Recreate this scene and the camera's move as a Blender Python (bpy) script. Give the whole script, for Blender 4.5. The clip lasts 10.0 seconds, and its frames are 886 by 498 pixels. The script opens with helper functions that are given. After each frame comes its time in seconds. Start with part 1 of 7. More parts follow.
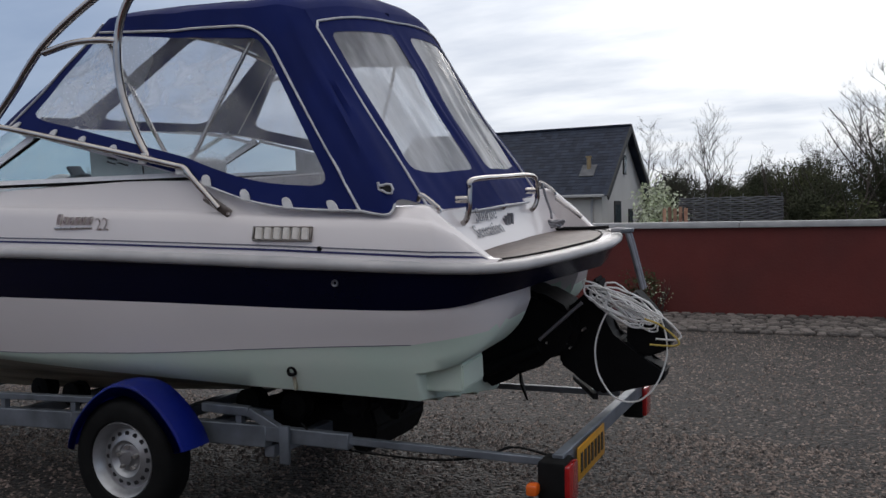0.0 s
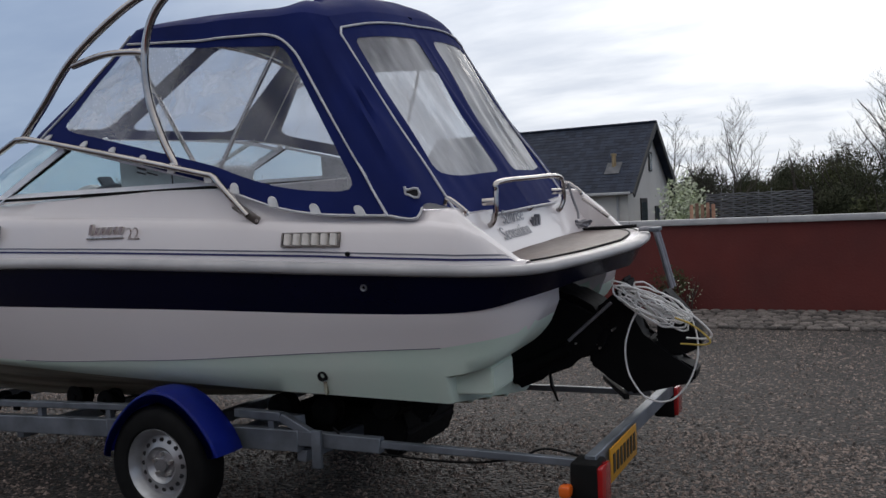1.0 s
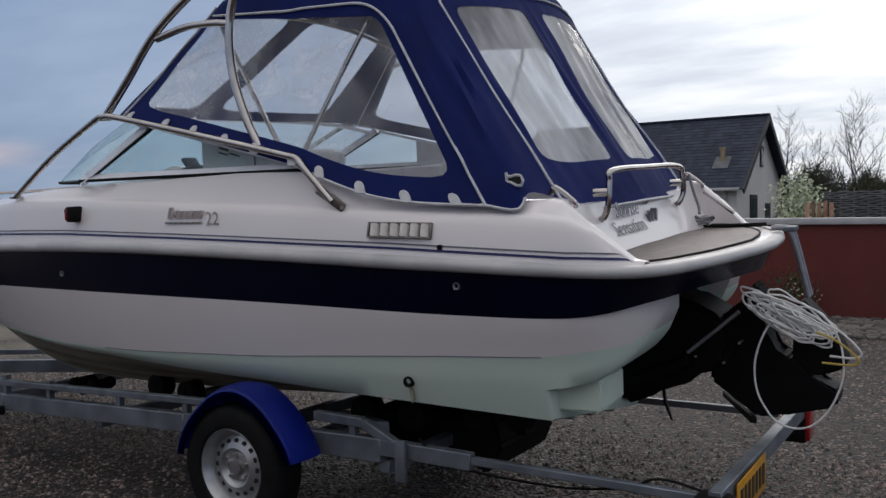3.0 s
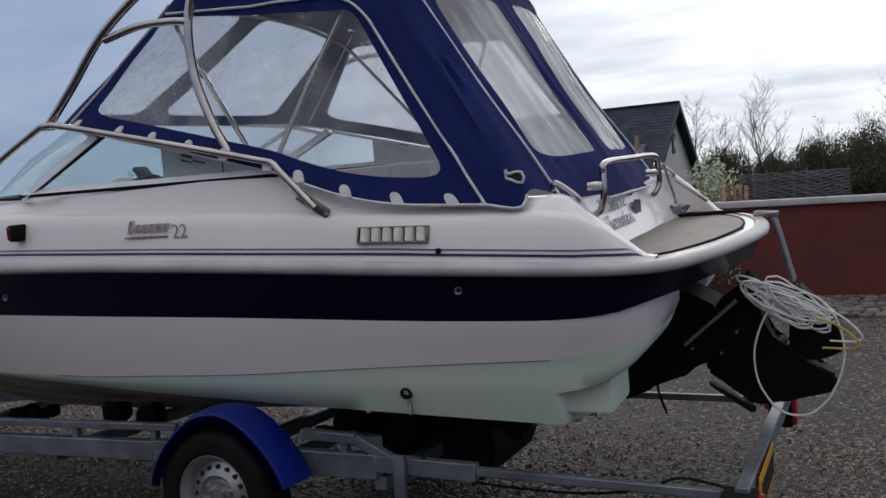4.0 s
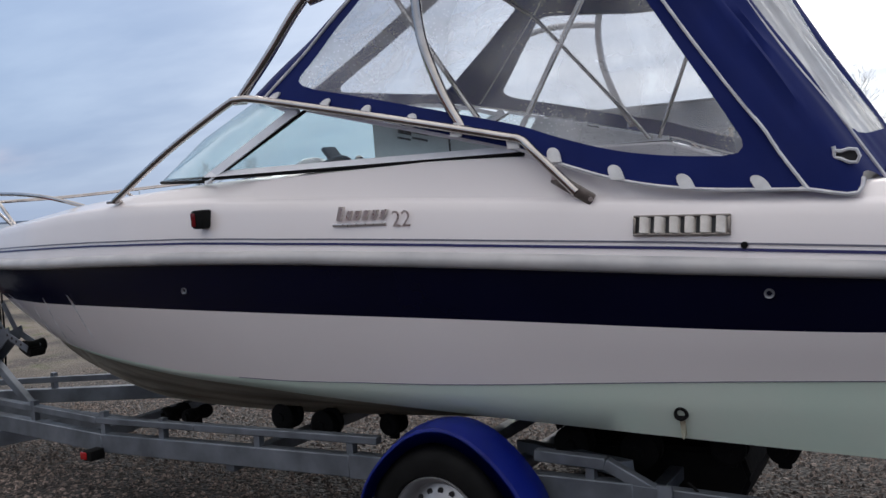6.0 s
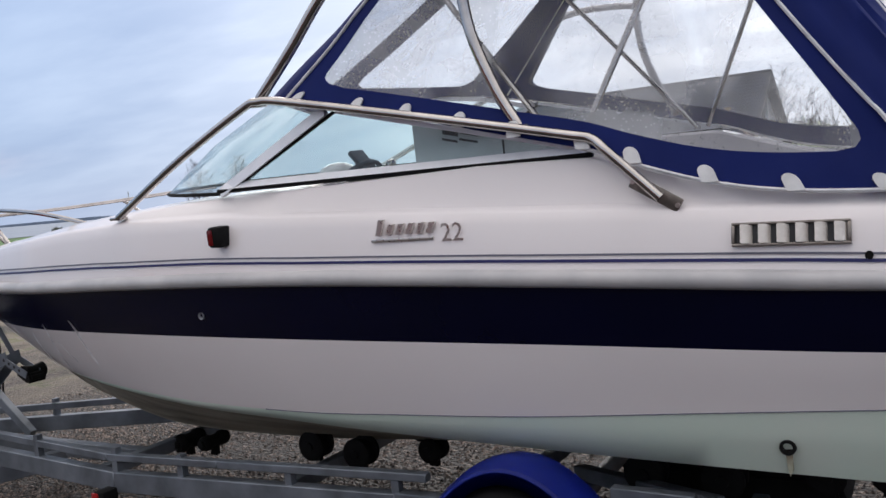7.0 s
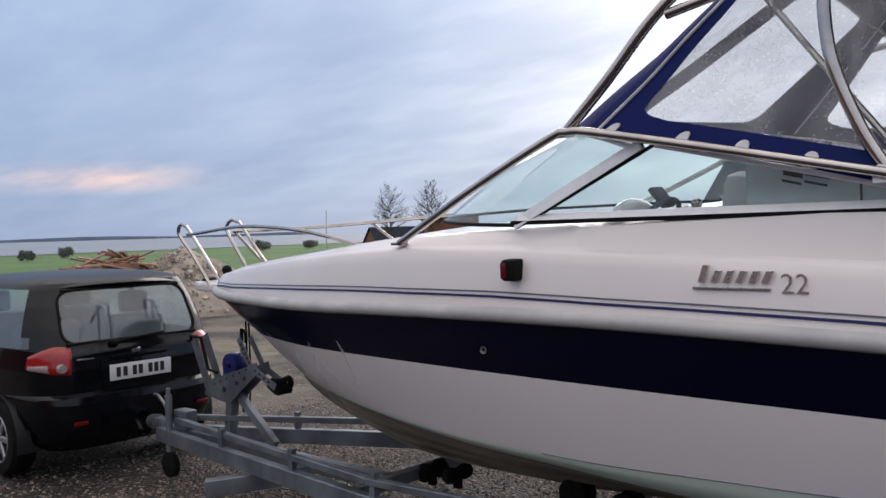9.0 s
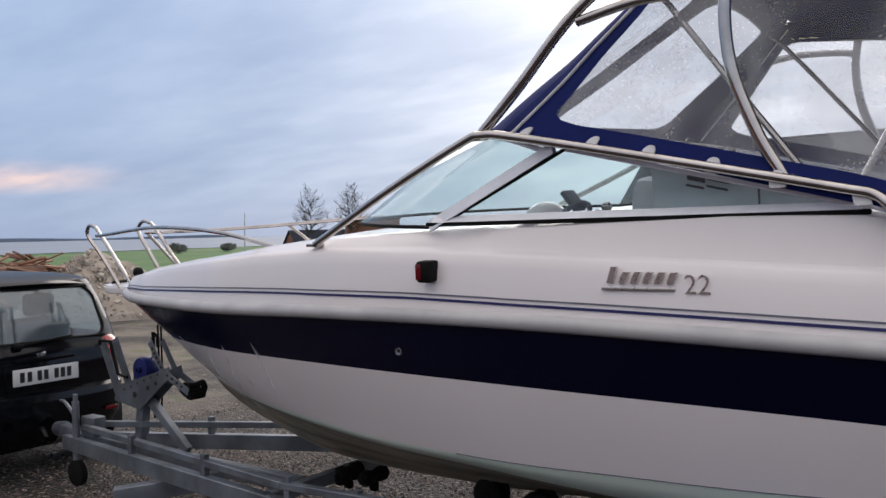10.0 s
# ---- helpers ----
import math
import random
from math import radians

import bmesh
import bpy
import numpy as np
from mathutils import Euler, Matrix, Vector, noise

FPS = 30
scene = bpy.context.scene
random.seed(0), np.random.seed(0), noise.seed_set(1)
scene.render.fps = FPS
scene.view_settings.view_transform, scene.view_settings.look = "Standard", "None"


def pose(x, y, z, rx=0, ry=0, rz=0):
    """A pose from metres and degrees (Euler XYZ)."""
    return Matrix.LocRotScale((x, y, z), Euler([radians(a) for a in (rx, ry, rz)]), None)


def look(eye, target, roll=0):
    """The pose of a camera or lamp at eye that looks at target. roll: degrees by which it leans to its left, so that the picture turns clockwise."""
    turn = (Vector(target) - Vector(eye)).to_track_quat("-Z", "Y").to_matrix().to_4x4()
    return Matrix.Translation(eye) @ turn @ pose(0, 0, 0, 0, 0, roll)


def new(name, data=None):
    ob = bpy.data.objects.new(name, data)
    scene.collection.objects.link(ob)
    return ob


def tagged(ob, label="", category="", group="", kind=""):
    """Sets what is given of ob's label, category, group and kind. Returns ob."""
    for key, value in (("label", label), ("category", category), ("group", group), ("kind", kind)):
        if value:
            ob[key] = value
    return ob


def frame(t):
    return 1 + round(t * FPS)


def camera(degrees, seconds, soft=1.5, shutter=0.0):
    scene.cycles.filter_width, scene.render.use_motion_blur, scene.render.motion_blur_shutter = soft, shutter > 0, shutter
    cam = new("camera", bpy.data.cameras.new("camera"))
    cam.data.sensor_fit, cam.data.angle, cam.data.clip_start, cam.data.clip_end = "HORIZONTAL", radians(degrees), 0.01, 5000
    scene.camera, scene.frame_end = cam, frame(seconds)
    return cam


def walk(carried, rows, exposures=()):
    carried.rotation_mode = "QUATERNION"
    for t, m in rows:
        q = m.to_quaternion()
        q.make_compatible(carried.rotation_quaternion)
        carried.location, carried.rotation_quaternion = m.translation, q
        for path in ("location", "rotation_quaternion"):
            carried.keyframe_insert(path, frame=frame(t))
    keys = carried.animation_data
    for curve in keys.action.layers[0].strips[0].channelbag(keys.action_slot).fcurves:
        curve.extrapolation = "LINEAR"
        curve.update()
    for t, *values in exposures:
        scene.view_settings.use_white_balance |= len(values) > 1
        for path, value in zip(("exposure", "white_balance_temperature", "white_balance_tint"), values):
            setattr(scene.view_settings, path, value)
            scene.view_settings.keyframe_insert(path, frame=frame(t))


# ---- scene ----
cam = camera(54.0, 10.0)
PATH = [
    (0, (1.104, -4.537, 1.529), (0.305, -2.706, 1.452), -1.1),
    (0.5, (1.103, -4.54, 1.533), (0.267, -2.726, 1.434), -2.2),
    (1, (1.099, -4.546, 1.539), (0.246, -2.739, 1.466), -2.3),
    (1.5, (1.063, -4.554, 1.538), (0.203, -2.75, 1.479), -1.7),
    (2, (1.005, -4.485, 1.529), (0.13, -2.688, 1.439), -1.2),
    (2.5, (0.937, -4.285, 1.553), (-0.095, -2.571, 1.54), -2.0),
    (3, (0.876, -4.15, 1.536), (-0.171, -2.449, 1.449), -0.9),
    (4.3, (0.393, -4.155, 1.571), (-0.459, -2.348, 1.471), -3.9),
    (4.5, (0.335, -4.114, 1.547), (-0.555, -2.326, 1.438), -3.9),
    (5, (0.105, -4.057, 1.542), (-0.856, -2.306, 1.441), -4.1),
    (5.5, (-0.156, -4.046, 1.544), (-1.189, -2.337, 1.434), -2.6),
    (5.7, (-0.278, -4.055, 1.559), (-1.29, -2.332, 1.462), -2.1),
    (6.8, (-0.742, -3.791, 1.636), (-1.73, -2.061, 1.463), -5.5),
    (7, (-0.829, -3.771, 1.665), (-1.813, -2.035, 1.529), -4.9),
    (7.5, (-1.053, -3.779, 1.649), (-2.064, -2.056, 1.548), -1.3),
    (8, (-1.237, -3.845, 1.697), (-2.244, -2.12, 1.613), -2.1),
    (8.5, (-1.315, -3.85, 1.725), (-2.513, -2.249, 1.651), -1.9),
    (9, (-1.328, -3.877, 1.714), (-2.643, -2.37, 1.671), -1.6),
    (9.5, (-1.32, -3.875, 1.715), (-2.603, -2.342, 1.681), -1.4),
    (10, (-1.301, -3.874, 1.705), (-2.474, -2.254, 1.666), -1.3),
]
EXPOSURES = [(0.0, -0.11, 6250, 10), (3.0, -0.13, 6240, 10), (4.5, -0.11, 6240, 10), (5.5, 0.13, 6240, 10), (7.0, 0.57, 6430, 12), (8.0, 0.36, 6400, 11), (9.0, 0.37, 6500, 13), (10.0, 0.37, 6500, 13)]
walk(cam, [(t, look(eye, target, roll)) for t, eye, target, roll in PATH], EXPOSURES)

# ---- light ----
SUN_DIR = Vector((-0.42, 0.80, 0.46)).normalized()
world = bpy.data.worlds.new("world")
scene.world = world
world.use_nodes = True


def sky_nodes():
    nt = world.node_tree
    N, L = nt.nodes, nt.links
    N.clear()
    out, bg = N.new("ShaderNodeOutputWorld"), N.new("ShaderNodeBackground")
    tc = N.new("ShaderNodeTexCoord")
    sep = N.new("ShaderNodeSeparateXYZ")
    L.new(tc.outputs["Generated"], sep.inputs[0])

    def math_node(op, a, b=None, clamp=False):
        n = N.new("ShaderNodeMath")
        n.operation, n.use_clamp = op, clamp
        for i, v in enumerate((a, b)):
            if v is None:
                continue
            if isinstance(v, (int, float)):
                n.inputs[i].default_value = v
            else:
                L.new(v, n.inputs[i])
        return n.outputs[0]

    def mix(fac, a, b):
        n = N.new("ShaderNodeMix")
        n.data_type = "RGBA"
        for i, v in ((0, fac), (6, a), (7, b)):
            if isinstance(v, (int, float)):
                n.inputs[i].default_value = v
            elif isinstance(v, tuple):
                n.inputs[i].default_value = (*v, 1)
            else:
                L.new(v, n.inputs[i])
        return n.outputs[2]

    def lobe(d, power):
        n = N.new("ShaderNodeVectorMath")
        n.operation = "DOT_PRODUCT"
        L.new(tc.outputs["Generated"], n.inputs[0])
        n.inputs[1].default_value = Vector(d).normalized()
        return math_node("POWER", math_node("MAXIMUM", n.outputs["Value"], 0.0), power)

    # cloud sheet overhead, seen in perspective
    zz = math_node("ADD", math_node("MAXIMUM", sep.outputs[2], 0.0), 0.16)
    cx, cy = math_node("DIVIDE", sep.outputs[0], zz), math_node("DIVIDE", sep.outputs[1], zz)
    comb = N.new("ShaderNodeCombineXYZ")
    L.new(cx, comb.inputs[0]), L.new(cy, comb.inputs[1])

    def clouds(scale, detail, lo, hi, rough=0.5, stretch=1.0):
        m = N.new("ShaderNodeMapping")
        m.inputs["Scale"].default_value = (1, stretch, 1)
        m.inputs["Location"].default_value = (3.7, 1.3, 0)
        m.inputs["Rotation"].default_value = (0, 0, radians(20))
        L.new(comb.outputs[0], m.inputs[0])
        n = N.new("ShaderNodeTexNoise")
        n.inputs["Scale"].default_value, n.inputs["Detail"].default_value, n.inputs["Roughness"].default_value = scale, detail, rough
        L.new(m.outputs[0], n.inputs["Vector"])
        r = N.new("ShaderNodeMapRange")
        r.interpolation_type = "SMOOTHSTEP"
        L.new(n.outputs[0], r.inputs[0])
        r.inputs[1].default_value, r.inputs[2].default_value = lo, hi
        return r.outputs[0]

    big, fine = clouds(0.55, 3, 0.30, 0.68, stretch=1.6), clouds(1.7, 5, 0.32, 0.72, 0.55, 1.8)
    cover = math_node("ADD", math_node("MULTIPLY", big, 0.6), math_node("MULTIPLY", fine, 0.4), True)
    bright = lobe((-0.02, 1.0, 0.22), 7.0)
    base = mix(cover, SKY_BLUE, SKY_CLOUD)
    base = mix(math_node("MULTIPLY", bright, math_node("ADD", math_node("MULTIPLY", cover, 0.7), 0.42), True), base, SKY_BRIGHT)
    low = math_node("POWER", math_node("SUBTRACT", 1.0, math_node("MAXIMUM", sep.outputs[2], 0.0), True), 22.0)
    base = mix(math_node("MULTIPLY", low, 0.6), base, SKY_LOW)
    height = N.new("ShaderNodeMapRange")
    height.interpolation_type = "SMOOTHSTEP"
    L.new(math_node("ABSOLUTE", math_node("SUBTRACT", sep.outputs[2], 0.066)), height.inputs[0])
    height.inputs[1].default_value, height.inputs[2].default_value, height.inputs[3].default_value, height.inputs[4].default_value = 0.0, 0.022, 1.0, 0.0
    glow = math_node("MULTIPLY", lobe((-0.885, 0.455, 0.066), 260.0), math_node("MULTIPLY", height.outputs[0], math_node("ADD", math_node("MULTIPLY", fine, 0.7), 0.25)))
    base = mix(math_node("MULTIPLY", glow, 0.68, True), base, (1.0, 0.66, 0.50))
    # pale dusk sky over the open side
    base = mix(math_node("MULTIPLY", lobe((0.15, -1.0, 0.35), 1.6), 0.6), base, (0.52, 0.515, 0.525))
    # the cloud thins overhead
    gain = math_node("ADD", 1.0, math_node("MULTIPLY", math_node("SMOOTH_MAX", math_node("SUBTRACT", sep.outputs[2], 0.30), 0.0), ZENITH))
    base = mix(math_node("MULTIPLY", math_node("SUBTRACT", sep.outputs[2], 0.26), 3.0, True), base, SKY_HIGH)
    up = N.new("ShaderNodeVectorMath")
    up.operation = "SCALE"
    L.new(base, up.inputs[0]), L.new(gain, up.inputs["Scale"])
    base = up.outputs[0]
    ground = math_node("LESS_THAN", sep.outputs[2], -0.01)
    base = mix(ground, base, (0.10, 0.10, 0.09))
    nish = N.new("ShaderNodeTexSky")
    nish.sky_type, nish.sun_disc = "NISHITA", False
    nish.sun_elevation = math.asin(SUN_DIR.z)
    nish.sun_rotation = math.atan2(SUN_DIR.x, SUN_DIR.y)
    sc = N.new("ShaderNodeVectorMath")
    sc.operation = "SCALE"
    L.new(nish.outputs[0], sc.inputs[0])
    sc.inputs["Scale"].default_value = 0.004
    add = N.new("ShaderNodeVectorMath")
    L.new(base, add.inputs[0]), L.new(sc.outputs[0], add.inputs[1])
    L.new(add.outputs[0], bg.inputs[0])
    bg.inputs[1].default_value = SKY_STRENGTH
    L.new(bg.outputs[0], out.inputs[0])


SKY_BLUE, SKY_CLOUD, SKY_BRIGHT, SKY_LOW, SKY_HIGH, SKY_STRENGTH, ZENITH = (0.212, 0.294, 0.445), (0.305, 0.395, 0.54), (1.42, 1.385, 1.33), (0.225, 0.30, 0.44), (0.465, 0.45, 0.445), 1.0, 2.0
sky_nodes()
sun = new("sun", bpy.data.lights.new("sun", "SUN"))
sun.data.energy, sun.data.angle, sun.data.color = 1.0, radians(40), (1.0, 0.92, 0.84)
sun.matrix_world = look(SUN_DIR * 50, (0, 0, 0))


# ---- materials ----
def mat(name, c1, c2=None, scale=4.0, rough=0.5, metal=0.0, bump=0.0, bscale=60.0, coat=0.0, rvar=0.1, detail=6.0, lo=0.35, hi=0.65, island=0.0, obj=0.0, stretch=(1, 1, 1), spec=0.5):
    """A surface of two colours in cloudy patches, with fine relief and uneven gloss."""
    m = bpy.data.materials.new(name)
    m.use_nodes = True
    nt = m.node_tree
    N, L = nt.nodes, nt.links
    b = N["Principled BSDF"]
    tc, mp = N.new("ShaderNodeTexCoord"), N.new("ShaderNodeMapping")
    mp.inputs["Scale"].default_value = stretch
    L.new(tc.outputs["Object"], mp.inputs[0])
    n = N.new("ShaderNodeTexNoise")
    n.inputs["Scale"].default_value, n.inputs["Detail"].default_value = scale, detail
    L.new(mp.outputs[0], n.inputs["Vector"])
    r = N.new("ShaderNodeMapRange")
    L.new(n.outputs[0], r.inputs[0])
    r.inputs[1].default_value, r.inputs[2].default_value = lo, hi
    mx = N.new("ShaderNodeMix")
    mx.data_type = "RGBA"
    mx.inputs[6].default_value, mx.inputs[7].default_value = (*c1, 1), (*(c2 or c1), 1)
    L.new(r.outputs[0], mx.inputs[0])
    colour = mx.outputs[2]
    if island or obj:
        src = N.new("ShaderNodeNewGeometry").outputs["Random Per Island"] if island else N.new("ShaderNodeObjectInfo").outputs["Random"]
        hs = N.new("ShaderNodeHueSaturation")
        mr = N.new("ShaderNodeMapRange")
        amount = island or obj
        mr.inputs[3].default_value, mr.inputs[4].default_value = 1 - amount, 1 + amount
        L.new(src, mr.inputs[0]), L.new(mr.outputs[0], hs.inputs["Value"]), L.new(colour, hs.inputs["Color"])
        colour = hs.outputs[0]
    L.new(colour, b.inputs["Base Color"])
    b.inputs["Metallic"].default_value, b.inputs["Coat Weight"].default_value = metal, coat
    b.inputs["Coat Roughness"].default_value, b.inputs["Specular IOR Level"].default_value = 0.08, spec
    rr = N.new("ShaderNodeMapRange")
    rr.inputs[3].default_value, rr.inputs[4].default_value = max(rough - rvar, 0.02), min(rough + rvar, 1)
    n2 = N.new("ShaderNodeTexNoise")
    n2.inputs["Scale"].default_value = scale * 3.1
    L.new(tc.outputs["Object"], n2.inputs["Vector"])
    L.new(n2.outputs[0], rr.inputs[0]), L.new(rr.outputs[0], b.inputs["Roughness"])
    if bump:
        nb, bp = N.new("ShaderNodeTexNoise"), N.new("ShaderNodeBump")
        nb.inputs["Scale"].default_value, nb.inputs["Detail"].default_value = bscale, 4
        L.new(mp.outputs[0], nb.inputs["Vector"])
        bp.inputs["Strength"].default_value, bp.inputs["Distance"].default_value = bump, 0.5 / bscale
        L.new(nb.outputs[0], bp.inputs["Height"]), L.new(bp.outputs[0], b.inputs["Normal"])
    return m


def clear(name, tint, haze, haze_colour=(0.7, 0.72, 0.74), scale=5.0, rough=0.08, stretch=(1, 1, 1), drops=0.0, gloss=0.04, spread=(0.45, 1.7), wrinkle=0.0):
    """Thin clear sheet: see-through with a tint, a glossy face and a patchy film of haze."""
    m = bpy.data.materials.new(name)
    m.use_nodes = True
    nt = m.node_tree
    N, L = nt.nodes, nt.links
    N.remove(N["Principled BSDF"])
    out = N["Material Output"]
    tr, gl, df = N.new("ShaderNodeBsdfTransparent"), N.new("ShaderNodeBsdfGlossy"), N.new("ShaderNodeBsdfDiffuse")
    tr.inputs[0].default_value, df.inputs[0].default_value = (*tint, 1), (*haze_colour, 1)
    gl.inputs["Roughness"].default_value = rough
    lw, pw, fr = N.new("ShaderNodeLayerWeight"), N.new("ShaderNodeMath"), N.new("ShaderNodeMapRange")
    pw.operation, pw.inputs[1].default_value = "POWER", 4.0
    fr.inputs[3].default_value, fr.inputs[4].default_value = gloss, 0.55
    lw.inputs[0].default_value = 0.5
    L.new(lw.outputs["Facing"], pw.inputs[0]), L.new(pw.outputs[0], fr.inputs[0])
    tc, mp, n, r = N.new("ShaderNodeTexCoord"), N.new("ShaderNodeMapping"), N.new("ShaderNodeTexNoise"), N.new("ShaderNodeMapRange")
    mp.inputs["Scale"].default_value = stretch
    n.inputs["Scale"].default_value, n.inputs["Detail"].default_value = scale, 5
    L.new(tc.outputs["Object"], mp.inputs[0]), L.new(mp.outputs[0], n.inputs["Vector"]), L.new(n.outputs[0], r.inputs[0])
    r.inputs[1].default_value, r.inputs[2].default_value, r.inputs[3].default_value, r.inputs[4].default_value = 0.32, 0.70, haze * spread[0], haze * spread[1]
    r.interpolation_type = "SMOOTHSTEP"
    n.inputs["Distortion"].default_value = 0.6 if spread[0] < 0.4 else 0.0
    if wrinkle:
        wn, wm, bp = N.new("ShaderNodeTexNoise"), N.new("ShaderNodeMapping"), N.new("ShaderNodeBump")
        wm.inputs["Rotation"].default_value, wm.inputs["Scale"].default_value = (0, radians(38), 0), (9, 4, 1.3)
        wn.inputs["Scale"].default_value, wn.inputs["Detail"].default_value = 1.0, 3
        bp.inputs["Strength"].default_value, bp.inputs["Distance"].default_value = wrinkle, 0.03
        L.new(tc.outputs["Object"], wm.inputs[0]), L.new(wm.outputs[0], wn.inputs["Vector"]), L.new(wn.outputs[0], bp.inputs["Height"])
        L.new(bp.outputs[0], gl.inputs["Normal"])
    a, c, film = N.new("ShaderNodeMixShader"), N.new("ShaderNodeMixShader"), N.new("ShaderNodeMixShader")
    tl = N.new("ShaderNodeBsdfTranslucent")
    tl.inputs[0].default_value = (*haze_colour, 1)
    film.inputs[0].default_value = 0.55
    L.new(df.outputs[0], film.inputs[1]), L.new(tl.outputs[0], film.inputs[2])
    cover = r.outputs[0]
    if drops:
        vo, vr, ad = N.new("ShaderNodeTexVoronoi"), N.new("ShaderNodeMapRange"), N.new("ShaderNodeMath")
        vo.inputs["Scale"].default_value = 70
        L.new(tc.outputs["Object"], vo.inputs["Vector"]), L.new(vo.outputs["Distance"], vr.inputs[0])
        vr.inputs[1].default_value, vr.inputs[2].default_value, vr.inputs[3].default_value, vr.inputs[4].default_value = 0.12, 0.30, drops, 0.0
        ad.use_clamp = True
        L.new(cover, ad.inputs[0]), L.new(vr.outputs[0], ad.inputs[1])
        cover = ad.outputs[0]
    L.new(cover, a.inputs[0]), L.new(tr.outputs[0], a.inputs[1]), L.new(film.outputs[0], a.inputs[2])
    L.new(fr.outputs[0], c.inputs[0]), L.new(a.outputs[0], c.inputs[1]), L.new(gl.outputs[0], c.inputs[2])
    L.new(c.outputs[0], out.inputs[0])
    return m


def lacquer(name, colour):
    """Dark paint under a clear coat that is a little dull at low angles."""
    m = mat(name, colour, tuple(c * 1.4 for c in colour), 2, 0.5, spec=0.0)
    N, L = m.node_tree.nodes, m.node_tree.links
    gl, fr, pw, mr, mx = N.new("ShaderNodeBsdfGlossy"), N.new("ShaderNodeLayerWeight"), N.new("ShaderNodeMath"), N.new("ShaderNodeMapRange"), N.new("ShaderNodeMixShader")
    gl.inputs["Roughness"].default_value, fr.inputs[0].default_value = 0.13, 0.5
    mr.inputs[3].default_value, mr.inputs[4].default_value = 0.035, 0.42
    pw.operation, pw.inputs[1].default_value = "POWER", 3.0
    L.new(fr.outputs["Facing"], pw.inputs[0]), L.new(pw.outputs[0], mr.inputs[0]), L.new(mr.outputs[0], mx.inputs[0])
    L.new(N["Principled BSDF"].outputs[0], mx.inputs[1]), L.new(gl.outputs[0], mx.inputs[2])
    L.new(mx.outputs[0], N["Material Output"].inputs[0])
    return m


GEL = mat("gelcoat_white", (0.835, 0.785, 0.775), (0.805, 0.755, 0.745), 1.2, 0.20, coat=0.35)
NAVY = mat("gelcoat_navy", (0.0018, 0.0024, 0.0155), (0.0024, 0.003, 0.019), 3.0, 0.22, spec=0.22)
MINT = mat("antifouling_mint", (0.58, 0.72, 0.61), (0.65, 0.73, 0.64), 1.6, 0.5, bump=0.06, bscale=30)
BOTTOM = mat("bottom_weathered", (0.38, 0.355, 0.28), (0.20, 0.183, 0.14), 3.0, 0.6, bump=0.1, bscale=40, stretch=(0.5, 4, 4))
# hardly glossy: the reflected sky is put into this pale colour
FILM_GLINT = clear("film_glint", (0.97, 0.97, 0.98), 0.55, (0.97, 0.97, 0.98), scale=9, rough=0.3, spread=(0.4, 1.4), gloss=0.03)
STRIPE_GREY = mat("stripe_grey", (0.13, 0.13, 0.17), rough=0.4)
STRIPE_BLUE = mat("stripe_blue", (0.014, 0.014, 0.10), rough=0.4)
RAIL_GREY = mat("rub_rail_white", (0.53, 0.515, 0.51), (0.41, 0.405, 0.41), 5.0, 0.4)
STEEL = mat("stainless_steel", (0.52, 0.49, 0.47), (0.40, 0.375, 0.36), 8.0, 0.14, 1.0, rvar=0.06)
GALV = mat("galvanised_steel", (0.225, 0.25, 0.285), (0.12, 0.135, 0.155), 5.0, 0.5, 0.5, bump=0.08, bscale=90)
CANVAS = mat("navy_canvas", (0.0042, 0.0125, 0.104), (0.0034, 0.0102, 0.086), 2.5, 0.85, bump=0.12, bscale=140, stretch=(1.6, 1.6, 0.5), spec=0.25)
PIPING = mat("white_piping", (0.66, 0.66, 0.68), (0.5, 0.5, 0.53), 20, 0.5)
TAB = mat("white_tab", (0.72, 0.72, 0.72), (0.6, 0.6, 0.6), 20, 0.5)
VINYL = clear("clear_vinyl", (0.80, 0.82, 0.85), 0.13, (0.88, 0.89, 0.91), scale=2.6, stretch=(1, 1, 0.8), drops=0.14, spread=(0.15, 2.4), wrinkle=0.6)
VINYL_AFT = clear("milky_vinyl", (0.92, 0.94, 0.96), 0.60, (0.88, 0.89, 0.91), scale=3.2, stretch=(1, 1.6, 0.35), spread=(0.5, 1.45), wrinkle=0.8)
VINYL_FRONT = clear("wrinkled_vinyl", (0.78, 0.81, 0.85), 0.22, (0.88, 0.89, 0.92), scale=5, stretch=(1, 1, 0.35), drops=0.2, spread=(0.3, 1.9), wrinkle=0.6)
GLASS = clear("tinted_glass", (0.76, 0.86, 0.87), 0.08, (0.80, 0.92, 0.94), scale=3, rough=0.02)
CAR_GLASS = clear("car_glass", (0.74, 0.86, 0.91), 0.17, (0.6, 0.72, 0.78), scale=3, rough=0.03, gloss=0.12)
ALU = mat("anodised_frame", (0.84, 0.85, 0.88), (0.76, 0.77, 0.80), 12, 0.35, 0.2)
RUBBER = mat("black_rubber", (0.006, 0.006, 0.006), (0.010, 0.010, 0.010), 9, 0.75, bump=0.1, bscale=60, spec=0.14)
BLACK = mat("black_drive_paint", (0.003, 0.003, 0.0035), (0.005, 0.005, 0.006), 7, 0.6, bump=0.05, bscale=30, spec=0.14)
BLUE_PLASTIC = mat("blue_plastic", (0.008, 0.022, 0.30), (0.012, 0.03, 0.36), 4, 0.35, bump=0.03, bscale=20)
RIM = mat("silver_rim", (0.46, 0.47, 0.48), (0.33, 0.33, 0.34), 12, 0.38, 0.7)
